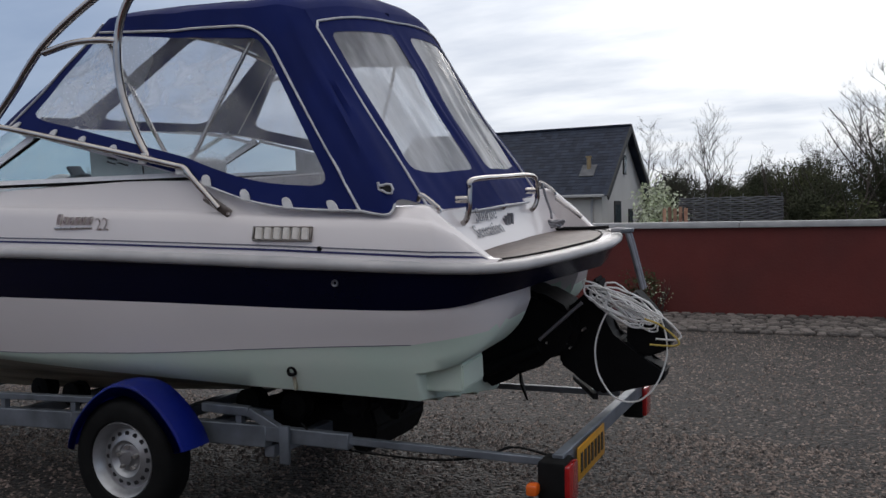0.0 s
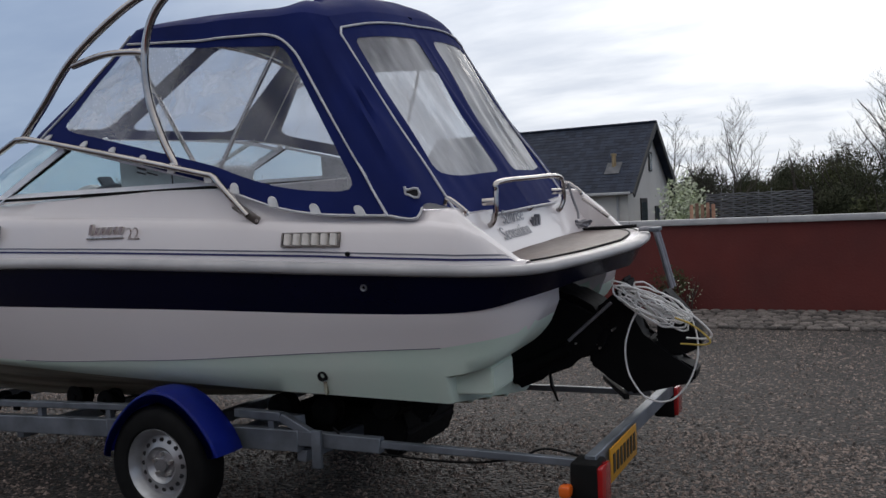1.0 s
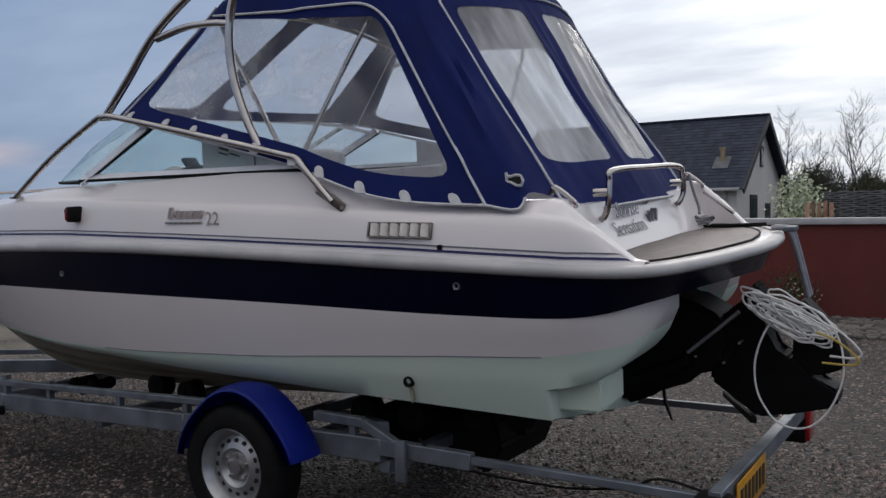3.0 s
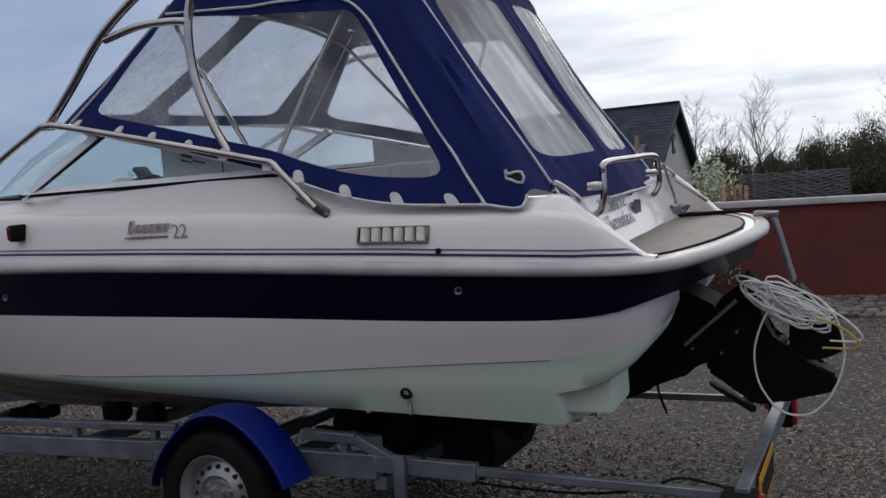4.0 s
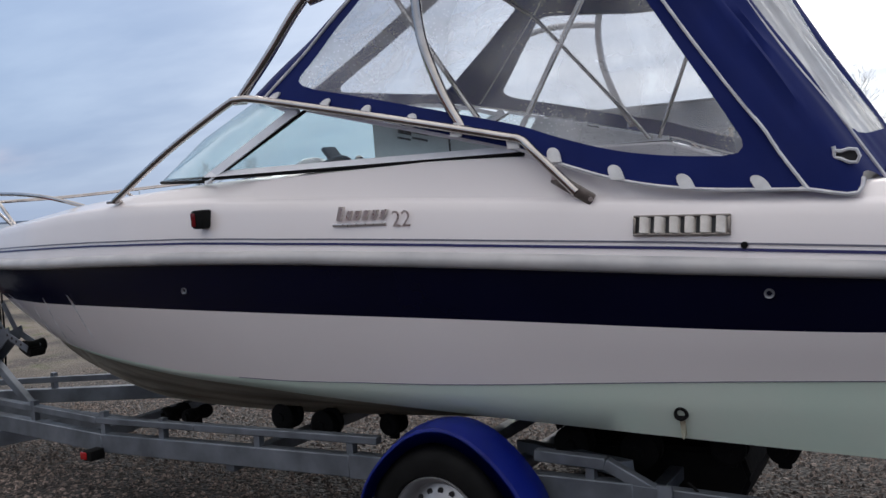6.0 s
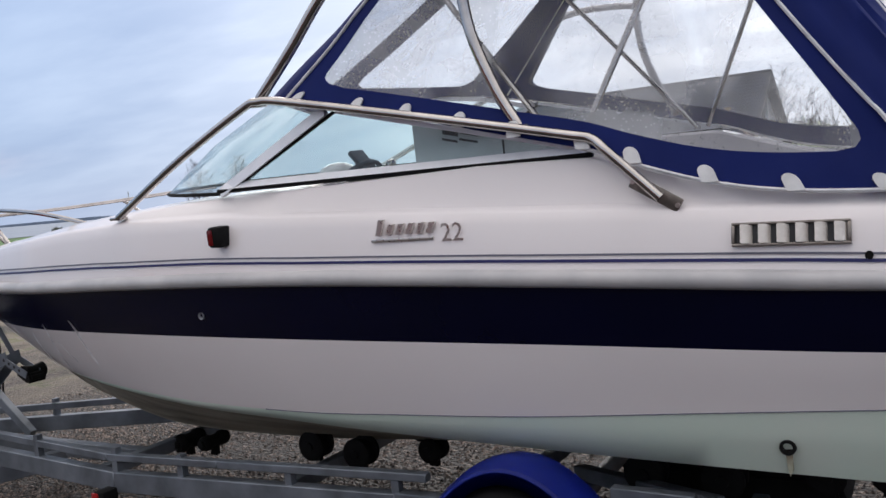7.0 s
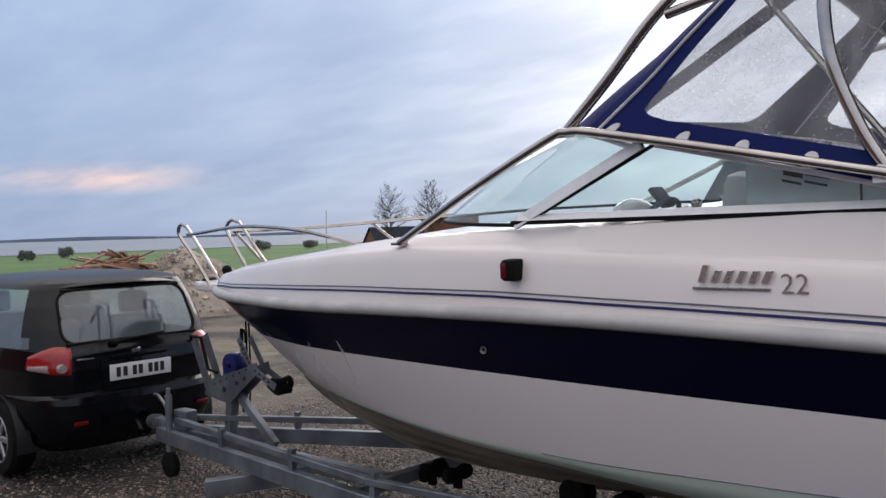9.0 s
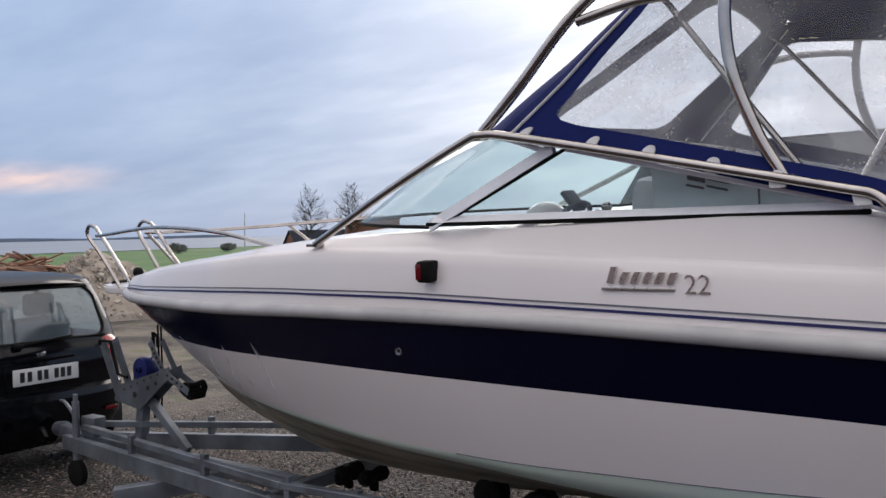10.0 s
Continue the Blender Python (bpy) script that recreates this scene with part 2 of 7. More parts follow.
RED_LENS = mat("red_lens", (0.30, 0.008, 0.010), (0.38, 0.012, 0.012), 20, 0.15, coat=0.5)
DIM_LENS = mat("dim_red_lens", (0.12, 0.004, 0.006), (0.16, 0.006, 0.008), 20, 0.2)
ORANGE_LENS = mat("orange_lens", (0.75, 0.12, 0.01), (0.8, 0.16, 0.02), 20, 0.2, coat=0.5)
WHITE_LENS = mat("clear_lens", (0.7, 0.7, 0.7), (0.55, 0.55, 0.55), 30, 0.12, coat=0.5)
YELLOW = mat("yellow_plate", (0.60, 0.29, 0.01), (0.5, 0.25, 0.015), 8, 0.4)
INK = mat("black_ink", (0.015, 0.015, 0.017), rough=0.5)
PLATE_WHITE = mat("white_plate", (0.74, 0.75, 0.76), (0.66, 0.67, 0.68), 12, 0.35)
TEAK = mat("brown_deck", (0.13, 0.095, 0.085), (0.085, 0.062, 0.058), 8, 0.55, bump=0.15, bscale=50, stretch=(1, 0.15, 1))
ROPE = mat("white_rope", (0.86, 0.86, 0.85), (0.74, 0.73, 0.72), 30, 0.7, bump=0.4, bscale=160)
ROPE_YELLOW = mat("yellow_rope", (0.62, 0.46, 0.10), (0.5, 0.36, 0.08), 30, 0.7)
LETTER = mat("grey_lettering", (0.20, 0.20, 0.22), (0.28, 0.28, 0.30), 15, 0.35, 0.4)
BADGE = mat("badge_metal", (0.74, 0.71, 0.68), (0.60, 0.58, 0.56), 25, 0.3, 0.95)
CAR_PAINT = lacquer("black_car_paint", (0.0022, 0.0028, 0.0046))
CAR_TRIM = mat("black_car_plastic", (0.006, 0.006, 0.0065), (0.008, 0.008, 0.0085), 20, 0.6, bump=0.1, bscale=150)
# polished louvres: the sky's reflection is painted as this cream, non-metal colour
VENT_SHEEN = mat("vent_cream_sheen", (0.82, 0.775, 0.72), (0.70, 0.655, 0.60), 30, 0.25)
VENT_FRAME = mat("tarnished_metal", (0.30, 0.27, 0.24), (0.17, 0.15, 0.135), 25, 0.35, 0.7)
WINCH_BLUE = mat("winch_blue", (0.006, 0.012, 0.10), (0.008, 0.016, 0.13), 8, 0.4)
BRASS = mat("dull_flue_metal", (0.42, 0.31, 0.17), (0.34, 0.25, 0.14), 6, 0.4, 0.5)
RUST = mat("rust_stain", (0.30, 0.25, 0.17), (0.42, 0.44, 0.34), 25, 0.6)
LAMP_CLEAR = mat("clear_lamp_cover", (0.36, 0.30, 0.30), (0.27, 0.22, 0.22), 60, 0.15, coat=0.4)
CHROME = mat("chrome", (0.75, 0.75, 0.76), (0.68, 0.68, 0.68), 20, 0.08, 1.0, rvar=0.03)
SEAT = mat("seat_cloth", (0.09, 0.11, 0.14), (0.13, 0.15, 0.18), 10, 0.85)
CREAM = mat("cream_upholstery", (0.55, 0.52, 0.47), (0.47, 0.44, 0.40), 5, 0.5, bump=0.05, bscale=20)
LINER = mat("grey_liner", (0.58, 0.58, 0.58), (0.50, 0.50, 0.51), 3, 0.6)


# ---- mesh helpers ----
def part(name, bm, material, parent=None, label="", smooth=40.0):
    """Links a bmesh as one mesh object under a thing."""
    me = bpy.data.meshes.new(name)
    bmesh.ops.recalc_face_normals(bm, faces=bm.faces)
    bm.to_mesh(me)
    bm.free()
    for m in material if isinstance(material, (list, tuple)) else [material]:
        me.materials.append(m)
    if smooth:
        me.shade_smooth()
        me.set_sharp_from_angle(angle=radians(smooth))
    ob = new(name, me)
    if parent:
        ob.parent = parent
    if label:
        ob["label"] = label
    return ob


def thing(name, label, category, at=(0, 0, 0), group="", kind="", turn=0.0):
    ob = new(name)
    ob.empty_display_size = 0.1
    ob.matrix_basis = pose(*at, 0, 0, turn)
    return tagged(ob, label, category, group, kind)


def box(bm, centre, size, bevel=0.0, turn=(0, 0, 0), mat_index=0):
    m = pose(*centre, *turn) @ Matrix.Diagonal((*size, 1))
    got = bmesh.ops.create_cube(bm, size=1, matrix=m)
    faces = {f for v in got["verts"] for f in v.link_faces}
    for f in faces:
        f.material_index = mat_index
    if bevel:
        edges = list({e for f in faces for e in f.edges})
        res = bmesh.ops.bevel(bm, geom=edges, offset=bevel, segments=2, profile=0.5, affect="EDGES", clamp_overlap=True)
        for f in res["faces"]:
            f.material_index = mat_index
    return bm


def boxm(centre, size, bevel=0.0, turn=(0, 0, 0)):
    return box(bmesh.new(), centre, size, bevel, turn)


def beam(bm, a, b, w, h, bevel=0.004):
    """A straight box section from a to b, w wide and h high."""
    a, b = Vector(a), Vector(b)
    d = b - a
    q = d.to_track_quat("X", "Z")
    m = Matrix.Translation((a + b) / 2) @ q.to_matrix().to_4x4() @ Matrix.Diagonal((d.length, w, h, 1))
    got = bmesh.ops.create_cube(bm, size=1, matrix=m)
    if bevel:
        bmesh.ops.bevel(bm, geom=list({e for v in got["verts"] for e in v.link_edges}), offset=bevel, segments=1, affect="EDGES")
    return bm


def rod(bm, a, b, r, r2=None, seg=14):
    a, b = Vector(a), Vector(b)
    d = b - a
    m = Matrix.Translation((a + b) / 2) @ d.to_track_quat("Z", "Y").to_matrix().to_4x4()
    bmesh.ops.create_cone(bm, cap_ends=True, segments=seg, radius1=r, radius2=r if r2 is None else r2, depth=d.length, matrix=m)
    return bm


def ball(bm, c, r, scale=(1, 1, 1), seg=12):
    bmesh.ops.create_uvsphere(bm, u_segments=seg, v_segments=seg // 2 + 2, radius=r, matrix=pose(*c) @ Matrix.Diagonal((*scale, 1)))
    return bm


def smooth_path(pts, n=8, closed=False):
    """A Catmull-Rom curve through the points."""
    p = [np.array(q, float) for q in pts]
    k = len(p)
    out = []
    for i in range(k if closed else k - 1):
        a, b = p[i], p[(i + 1) % k]
        z = p[i - 1] if (i or closed) else 2 * a - b
        c = p[(i + 2) % k] if (i + 2 < k or closed) else 2 * b - a
        for j in range(n):
            t = j / n
            out.append(0.5 * (2 * a + (b - z) * t + (2 * z - 5 * a + 4 * b - c) * t * t + (3 * a - z - 3 * b + c) * t**3))
    if not closed:
        out.append(p[-1])
    return out


def tube(bm, pts, r, seg=8, closed=False, cap=True):
    """A round bar along the points."""
    pts = [Vector(q) for q in pts]
    k, rings, up = len(pts), [], None
    for i, q in enumerate(pts):
        a, b = (pts[i - 1], pts[(i + 1) % k]) if closed else (pts[max(i - 1, 0)], pts[min(i + 1, k - 1)])
        d = (b - a).normalized()
        if up is None:
            up = d.orthogonal().normalized()
        up = (up - d * up.dot(d)).normalized()
        side = d.cross(up)
        rings.append([bm.verts.new(q + r * (math.cos(2 * math.pi * j / seg) * up + math.sin(2 * math.pi * j / seg) * side)) for j in range(seg)])
    for i in range(k if closed else k - 1):
        a, b = rings[i], rings[(i + 1) % k]
        for j in range(seg):
            bm.faces.new((a[j], a[(j + 1) % seg], b[(j + 1) % seg], b[j]))
    if cap and not closed:
        bm.faces.new(rings[0][::-1]), bm.faces.new(rings[-1])
    return bm


def loft(bm, rows, close=False, mats=None):
    """Faces between rows of points. mats: one material index for each gap between rows."""
    vs = [[bm.verts.new(q) for q in row] for row in rows]
    for i in range(len(vs) - 1 + (1 if close else 0)):
        a, b = vs[i], vs[(i + 1) % len(vs)]
        for j in range(len(a) - 1):
            quad = [a[j], a[j + 1], b[j + 1], b[j]]
            if (quad[0].co - quad[3].co).length < 1e-6 and (quad[1].co - quad[2].co).length < 1e-6:
                continue
            f = bm.faces.new(quad)
            if mats:
                f.material_index = mats[i]
    return vs


def prism(bm, pts, axis, lo, hi, bevel=0.0):
    """An outline (two coordinates in order) drawn out along an axis."""
    def place(p, v):
        q = list(p)
        q.insert("xyz".index(axis), v)
        return q
    a, b = [bm.verts.new(place(p, lo)) for p in pts], [bm.verts.new(place(p, hi)) for p in pts]
    made = [bm.faces.new(a), bm.faces.new(b[::-1])]
    for i in range(len(pts)):
        made.append(bm.faces.new((a[i], b[i], b[(i + 1) % len(pts)], a[(i + 1) % len(pts)])))
    if bevel:
        bmesh.ops.bevel(bm, geom=list({e for f in made for e in f.edges}), offset=bevel, segments=2, affect="EDGES", clamp_overlap=True)
    return bm


def lathe(bm, prof, centre, axis="y", seg=32):
    """Turns an outline of (radius, along) about an axis through centre."""
    rows = []
    for i in range(seg):
        a = 2 * math.pi * i / seg
        row = []
        for r, s in prof:
            u, v = r * math.cos(a), r * math.sin(a)
            p = {"y": (u, s, v), "x": (s, u, v), "z": (u, v, s)}[axis]
            row.append(tuple(c + d for c, d in zip(centre, p)))
        rows.append(row)
    vs = [[bm.verts.new(q) for q in row] for row in rows]
    for i in range(seg):
        a, b = vs[i], vs[(i + 1) % seg]
        for j in range(len(prof) - 1):
            bm.faces.new((a[j], a[j + 1], b[j + 1], b[j]))
    bmesh.ops.remove_doubles(bm, verts=[v for row in vs for v in row], dist=1e-5)
    return bm


def mirror_y(p):
    return (p[0], -p[1], p[2])


def at_x(table, x):
    """A value along the boat from (x, value) pairs."""
    xs, vs = zip(*sorted(table))
    return float(np.interp(x, xs, vs))


def lettering(name, text, size, m, material, parent, label=""):
    cu = bpy.data.curves.new(name, "FONT")
    cu.body, cu.size, cu.extrude, cu.align_x = text, size, 0.001, "LEFT"
    tmp = new(name, cu)
    bpy.context.view_layer.update()
    me = bpy.data.meshes.new_from_object(tmp.evaluated_get(bpy.context.evaluated_depsgraph_get()))
    bpy.data.objects.remove(tmp)
    me.materials.clear()
    me.materials.append(material)
    ob = new(name, me)
    ob.parent, ob.matrix_basis = parent, m
    if label:
        ob["label"] = label
    return ob


# ---- the boat ----
boat = thing("motorboat", "white and navy motorboat with blue canvas canopy on a trailer", "boat")
# she leans a little to port on her rollers
HEEL = 3.3
boat.matrix_basis = pose(0, -1.1, 1.35, HEEL) @ pose(-3, 1.1, -1.05)


def bpart(name, bm, material, parent=None, label="", smooth=40.0):
    """A part of the boat, given in world metres."""
    bmesh.ops.translate(bm, vec=(3, 0, -0.3), verts=bm.verts)
    return part(name, bm, material, parent or boat, label, smooth)


# half breadth and height of the rub rail's lower edge, from the stern round to the stem
SHEER = [(0.075, 0, 1.325), (0.05, -0.3, 1.31), (-0.03, -0.65, 1.285), (-0.18, -0.96, 1.262), (-0.45, -1.12, 1.27), (-1, -1.155, 1.292), (-2, -1.17, 1.325), (-3, -1.15, 1.345),
         (-4, -1.06, 1.335), (-5, -0.89, 1.308), (-6, -0.60, 1.30), (-6.4, -0.42, 1.305), (-6.6, -0.29, 1.31), (-6.74, -0.15, 1.315), (-6.8, 0, 1.318)]
BAND = [(0.03, 0, 1.245), (0.0, -0.28, 1.235), (-0.08, -0.6, 1.212), (-0.22, -0.88, 1.165), (-0.45, -1.06, 1.115), (-1, -1.105, 1.106), (-2, -1.12, 1.118), (-3, -1.10, 1.12),
        (-4, -1.01, 1.115), (-5, -0.82, 1.10), (-5.7, -0.58, 1.095), (-6.05, -0.38, 1.09), (-6.25, -0.22, 1.08), (-6.37, -0.09, 1.075), (-6.42, 0, 1.07)]
WATER = [(-0.6, -1.02, 0.945), (-1.07, -1.036, 0.918), (-1.55, -1.044, 0.885), (-2.1, -1.045, 0.845), (-2.6, -1.03, 0.82), (-3.2, -0.985, 0.79), (-4, -0.88, 0.785),
         (-4.9, -0.69, 0.82), (-5.5, -0.46, 0.86), (-5.9, -0.24, 0.885), (-6.15, -0.08, 0.88), (-6.235, 0, 0.875)]
CHINE = [(-0.6, -0.94, 0.674), (-1.1, -0.958, 0.686), (-1.6, -0.965, 0.696), (-2.17, -0.962, 0.708), (-2.84, -0.94, 0.72), (-3.3, -0.90, 0.728), (-3.9, -0.83, 0.735),
         (-4.6, -0.68, 0.755), (-5.2, -0.46, 0.78), (-5.6, -0.26, 0.785), (-5.94, -0.09, 0.755), (-6.07, 0, 0.72)]
KEEL = [(-0.6, 0, 0.54), (-1.5, 0, 0.49), (-2.5, 0, 0.42), (-3.5, 0, 0.365), (-4.0, 0, 0.345), (-4.4, 0, 0.337), (-4.8, 0, 0.348), (-5.2, 0, 0.42), (-5.5, 0, 0.49), (-5.75, 0, 0.565), (-5.9, 0, 0.63)]


def level(rows):
    """Heights taken over the ground, turned into heights in the leaning boat."""
    return [(x, y, z - math.sin(radians(HEEL)) * (y + 1.1)) for x, y, z in rows]


WATER = [(x, y * 1.018, z) for x, y, z in WATER]
CHINE = [(x, y * 1.035, z) for x, y, z in CHINE]
SHEER, BAND, WATER, CHINE, KEEL = level(SHEER), level(BAND), level(WATER), level(CHINE), level(KEEL)


def resample(ctrl, n, lo=None):
    p = np.array(smooth_path(ctrl, 12))
    if lo is not None:
        p = p[p[:, 0] <= lo + 1e-6]
    d = np.r_[0, np.cumsum(np.linalg.norm(np.diff(p, axis=0), axis=1))]
    s = np.linspace(0, d[-1], n)
    return [tuple(np.interp(s, d, p[:, i]) for i in range(3)) for s in s]


def both_sides(rows):
    return rows, [[mirror_y(q) for q in row] for row in rows]


def hull():
    n = 60
    band, water, chine, keel = resample(BAND, n, -0.6), resample(WATER, n), resample(CHINE, n), resample(KEEL, n)
    def between(a, b, t, out=0.0):
        res = []
        for k, (p, q) in enumerate(zip(a, b)):
            w = np.array(p) * (1 - t) + np.array(q) * t
            w[1] -= out * min(1, (n - 1 - k) / 12)
            res.append(tuple(w))
        return res
    def vee(t, drop=0.0):
        # the bottom between chine and keel, with rounder sections forward
        res = []
        for k, (p, q) in enumerate(zip(chine, keel)):
            w = np.array(p) * (1 - t) + np.array(q) * t
            w[2] = q[2] + (p[2] - q[2]) * (1 - t) ** at_x([(-5.9, 1.5), (-5.0, 1.4), (-3.6, 1.3), (-2.4, 1.0)], w[0]) - drop * min(1, (n - 1 - k) / 8)
            res.append(tuple(w))
        return res
    bm = bmesh.new()
    rows = [band, between(band, water, 0.5, 0.012), water, between(water, chine, 0.26, 0.010), between(water, chine, 0.5, 0.012), chine]
    idx = [0, 0, 1, 1, 1]
    # the vee bottom with its spray strakes
    for t in (0.22, 0.45, 0.7):
        rows += [vee(t - 0.02), vee(t, 0.012), vee(t + 0.03)]
        idx += [2, 2, 2]
    rows += [keel]
    idx += [2]
    # the sides run on aft of the transom into rounded quarter pods
    stern = [r[0] for r in rows[:5]]
    edge = [(p[0], -p[1], p[2]) for p in resample(BAND, 200)]
    stations = (-0.56, -0.51, -0.46, -0.41, -0.36, -0.32, -0.285, -0.26, -0.24, -0.225, -0.215)
    pods = []
    for x in stations:
        wide, top = at_x([(p[0], p[1]) for p in edge if p[2] > 0 and p[0] < 0], x) * at_x([(-0.6, 1.0), (-0.38, 0.992), (-0.27, 0.965), (-0.215, 0.90)], x), at_x([(p[0], p[2]) for p in edge if p[0] < 0], x)
        low = at_x([(-0.60, stern[4][2]), (-0.51, 0.818), (-0.43, 0.842), (-0.36, 0.88), (-0.305, 0.925), (-0.26, 0.985), (-0.23, 1.05), (-0.21, 1.10)], x)
        line = max(at_x([(-0.60, stern[2][2]), (-0.2, 1.0)], x), low + 0.03)
        tuck = at_x([(-0.60, 1.0), (-0.36, 0.99), (-0.25, 0.965), (-0.165, 0.92)], x)
        k = [stern[i][1] / stern[0][1] for i in range(5)]
        heights = (top, (top + line) / 2, line, line + 0.52 * (low - line), low)
        col = [(x, -wide * k[i] * (1 - (1 - tuck) * f), z) for i, (z, f) in enumerate(zip(heights, (0.0, 0.25, 0.6, 0.8, 1.0)))]
        y4 = col[4][1]
        pods.append(col + [(x, y4 * 0.975, low - 0.010), (x, y4 * 0.93, low - 0.014), (x, -0.46, low - 0.012)])
    for side in both_sides(rows):
        loft(bm, side, mats=idx)
    for flip in (1, -1):
        first = [(p[0], flip * p[1], p[2]) for p in stern]
        cols = [[(x, flip * y, z) for x, y, z in col] for col in pods]
        loft(bm, [list(r) for r in zip(first, *[c[:5] for c in cols])], mats=[0, 0, 1, 1])
        start = first[4]
        under = [[start, (start[0], start[1] * 0.975, start[2] - 0.010), (start[0], start[1] * 0.93, start[2] - 0.014), (start[0], -0.46 * flip, start[2] - 0.012)]] + [c[4:] for c in cols]
        loft(bm, under, mats=[1] * len(under))
        loft(bm, [[(c[0][0], -0.46 * flip, c[-1][2] + (c[0][2] - c[-1][2]) * q) for c in cols] for q in (0.0, 0.3, 0.6, 1.0)], mats=[1, 1, 1])
        last = cols[-1]
        bm.faces.new([bm.verts.new(q) for q in last + [(last[0][0], -0.46 * flip, last[0][2])]])
    # the antifouling stops at the waterline on the pods too
    for face in bm.faces:
        c = face.calc_center_median()
        if c.x > -0.6 and c.z > 0.955 + 0.15 * (c.x + 0.6):
            face.material_index = 0
    # transom, with a rounded edge
    a = [r[0] for r in rows]
    b = [(x + 0.014, y * 0.984, z + 0.004) for x, y, z in a]
    for flip in (1, -1):
        loft(bm, [[(x, flip * y, z) for x, y, z in a[4:]], [(x, flip * y, z) for x, y, z in b[4:]]], mats=[1])
    loop = [bm.verts.new(q) for q in b] + [bm.verts.new(mirror_y(q)) for q in b[-2::-1]]
    bm.faces.new(loop).material_index = 1
    bmesh.ops.remove_doubles(bm, verts=bm.verts, dist=0.0015)
    bpart("hull", bm, [GEL, MINT, BOTTOM], label="white hull with pale green antifouling below", smooth=50)
    for side in (1, -1):
        bm = bmesh.new()
        tube(bm, [(x, side * (y - 0.001), z) for x, y, z in water if x > -3.4], 0.002, 5)
        bpart("waterline", bm, STRIPE_GREY)
    # pale strips along creases of the clear bow film, coloured as reflected sky
    for x0, z0, x1, z1, w in ((-4.64, 1.16, -4.57, 0.90, 0.013), (-4.97, 1.12, -4.99, 0.82, 0.008), (-5.19, 1.09, -5.28, 0.79, 0.008), (-5.56, 1.11, -5.45, 0.78, 0.007), (-4.90, 1.02, -4.80, 0.90, 0.006), (-5.75, 1.05, -5.62, 0.82, 0.006)):
        bm = bmesh.new()
        left, right = [], []
        for q in np.linspace(0, 1, 9):
            x, z = x0 + (x1 - x0) * q, z0 + (z1 - z0) * q
            yb, zb = at_x([(p[0], p[1]) for p in band], x), at_x([(p[0], p[2]) for p in band], x)
            yw, zw = at_x([(p[0], p[1]) for p in water], x), at_x([(p[0], p[2]) for p in water], x)
            f = (zb - z) / max(zb - zw, 0.01)
            y = yb + (yw - yb) * f - (0.012 * 4 * f * (1 - f) if 0 < f < 1 else 0) - 0.006
            h = w * math.sin(math.pi * (0.06 + 0.88 * q)) * (0.8 + 0.4 * math.sin(9 * q))
            left.append((x - h, y, z)), right.append((x + h, y, z))
        loft(bm, [left, right])
        bpart("crease_glint", bm, FILM_GLINT, label="pale streak coloured as a glint on a film crease")
    # navy band all round under the rub rail, which thins round the stern
    def slim(x):
        return at_x([(-3.0, 0.85), (-1.2, 0.85), (-0.4, 0.72), (0.0, 0.62)], x)
    bm = bmesh.new()
    s, b = [(x, y, z + 0.07 * (1 - slim(x))) for x, y, z in resample(SHEER, 110)], resample(BAND, 110)
    mid = [tuple((np.array(p) + np.array(q)) / 2 + np.array((0, -0.006 if p[1] < -0.3 else 0, 0))) for p, q in zip(s, b)]
    for side in both_sides([s, mid, b]):
        loft(bm, side)
    bmesh.ops.remove_doubles(bm, verts=bm.verts, dist=0.001)
    bpart("hull_band", bm, NAVY, label="glossy navy band")
    under = [(x * 0.995 - 0.004, y * 0.995, z + 0.004) for x, y, z in b if x > -0.62]
    bm = bmesh.new()
    bm.faces.new([bm.verts.new(q) for q in under[::-1]] + [bm.verts.new(mirror_y(q)) for q in under[1:]])
    bpart("platform_underside", bm, GEL)
    # trim tab boxes under the quarter pods
    for side in (1, -1):
        bm = bmesh.new()
        prism(bm, [(-0.61, 0.70), (-0.61, 0.80), (-0.54, 0.826), (-0.415, 0.842), (-0.40, 0.835), (-0.40, 0.715), (-0.41, 0.705)], "y", -side * 0.92, -side * 0.66, 0.008)
        bpart("trim_box", bm, MINT)
    # rub rail
    bm = bmesh.new()
    p = resample(SHEER, 120)
    ring = p + [mirror_y(q) for q in p[-2:0:-1]]
    rows = []
    k = len(ring)
    for i, q in enumerate(ring):
        a, b = np.array(ring[i - 1]), np.array(ring[(i + 1) % k])
        d = (b - a)[:2]
        d = d / np.linalg.norm(d)
        nrm = np.array((-d[1], d[0]))
        if nrm @ (np.array(q[:2]) - np.array((-3.3, 0))) < 0:
            nrm = -nrm
        rows.append([(q[0] + nrm[0] * o, q[1] + nrm[1] * o, q[2] + 0.058 - (0.058 - h) * slim(q[0])) for o, h in ((-0.01, -0.012), (0.014, -0.012), (0.028, 0.002), (0.032, 0.022), (0.026, 0.044), (0.008, 0.056), (-0.03, 0.058))])
    loft(bm, rows, close=True)
    bpart("rub_rail", bm, RAIL_GREY, label="rounded off-white rub rail", smooth=70)


hull()

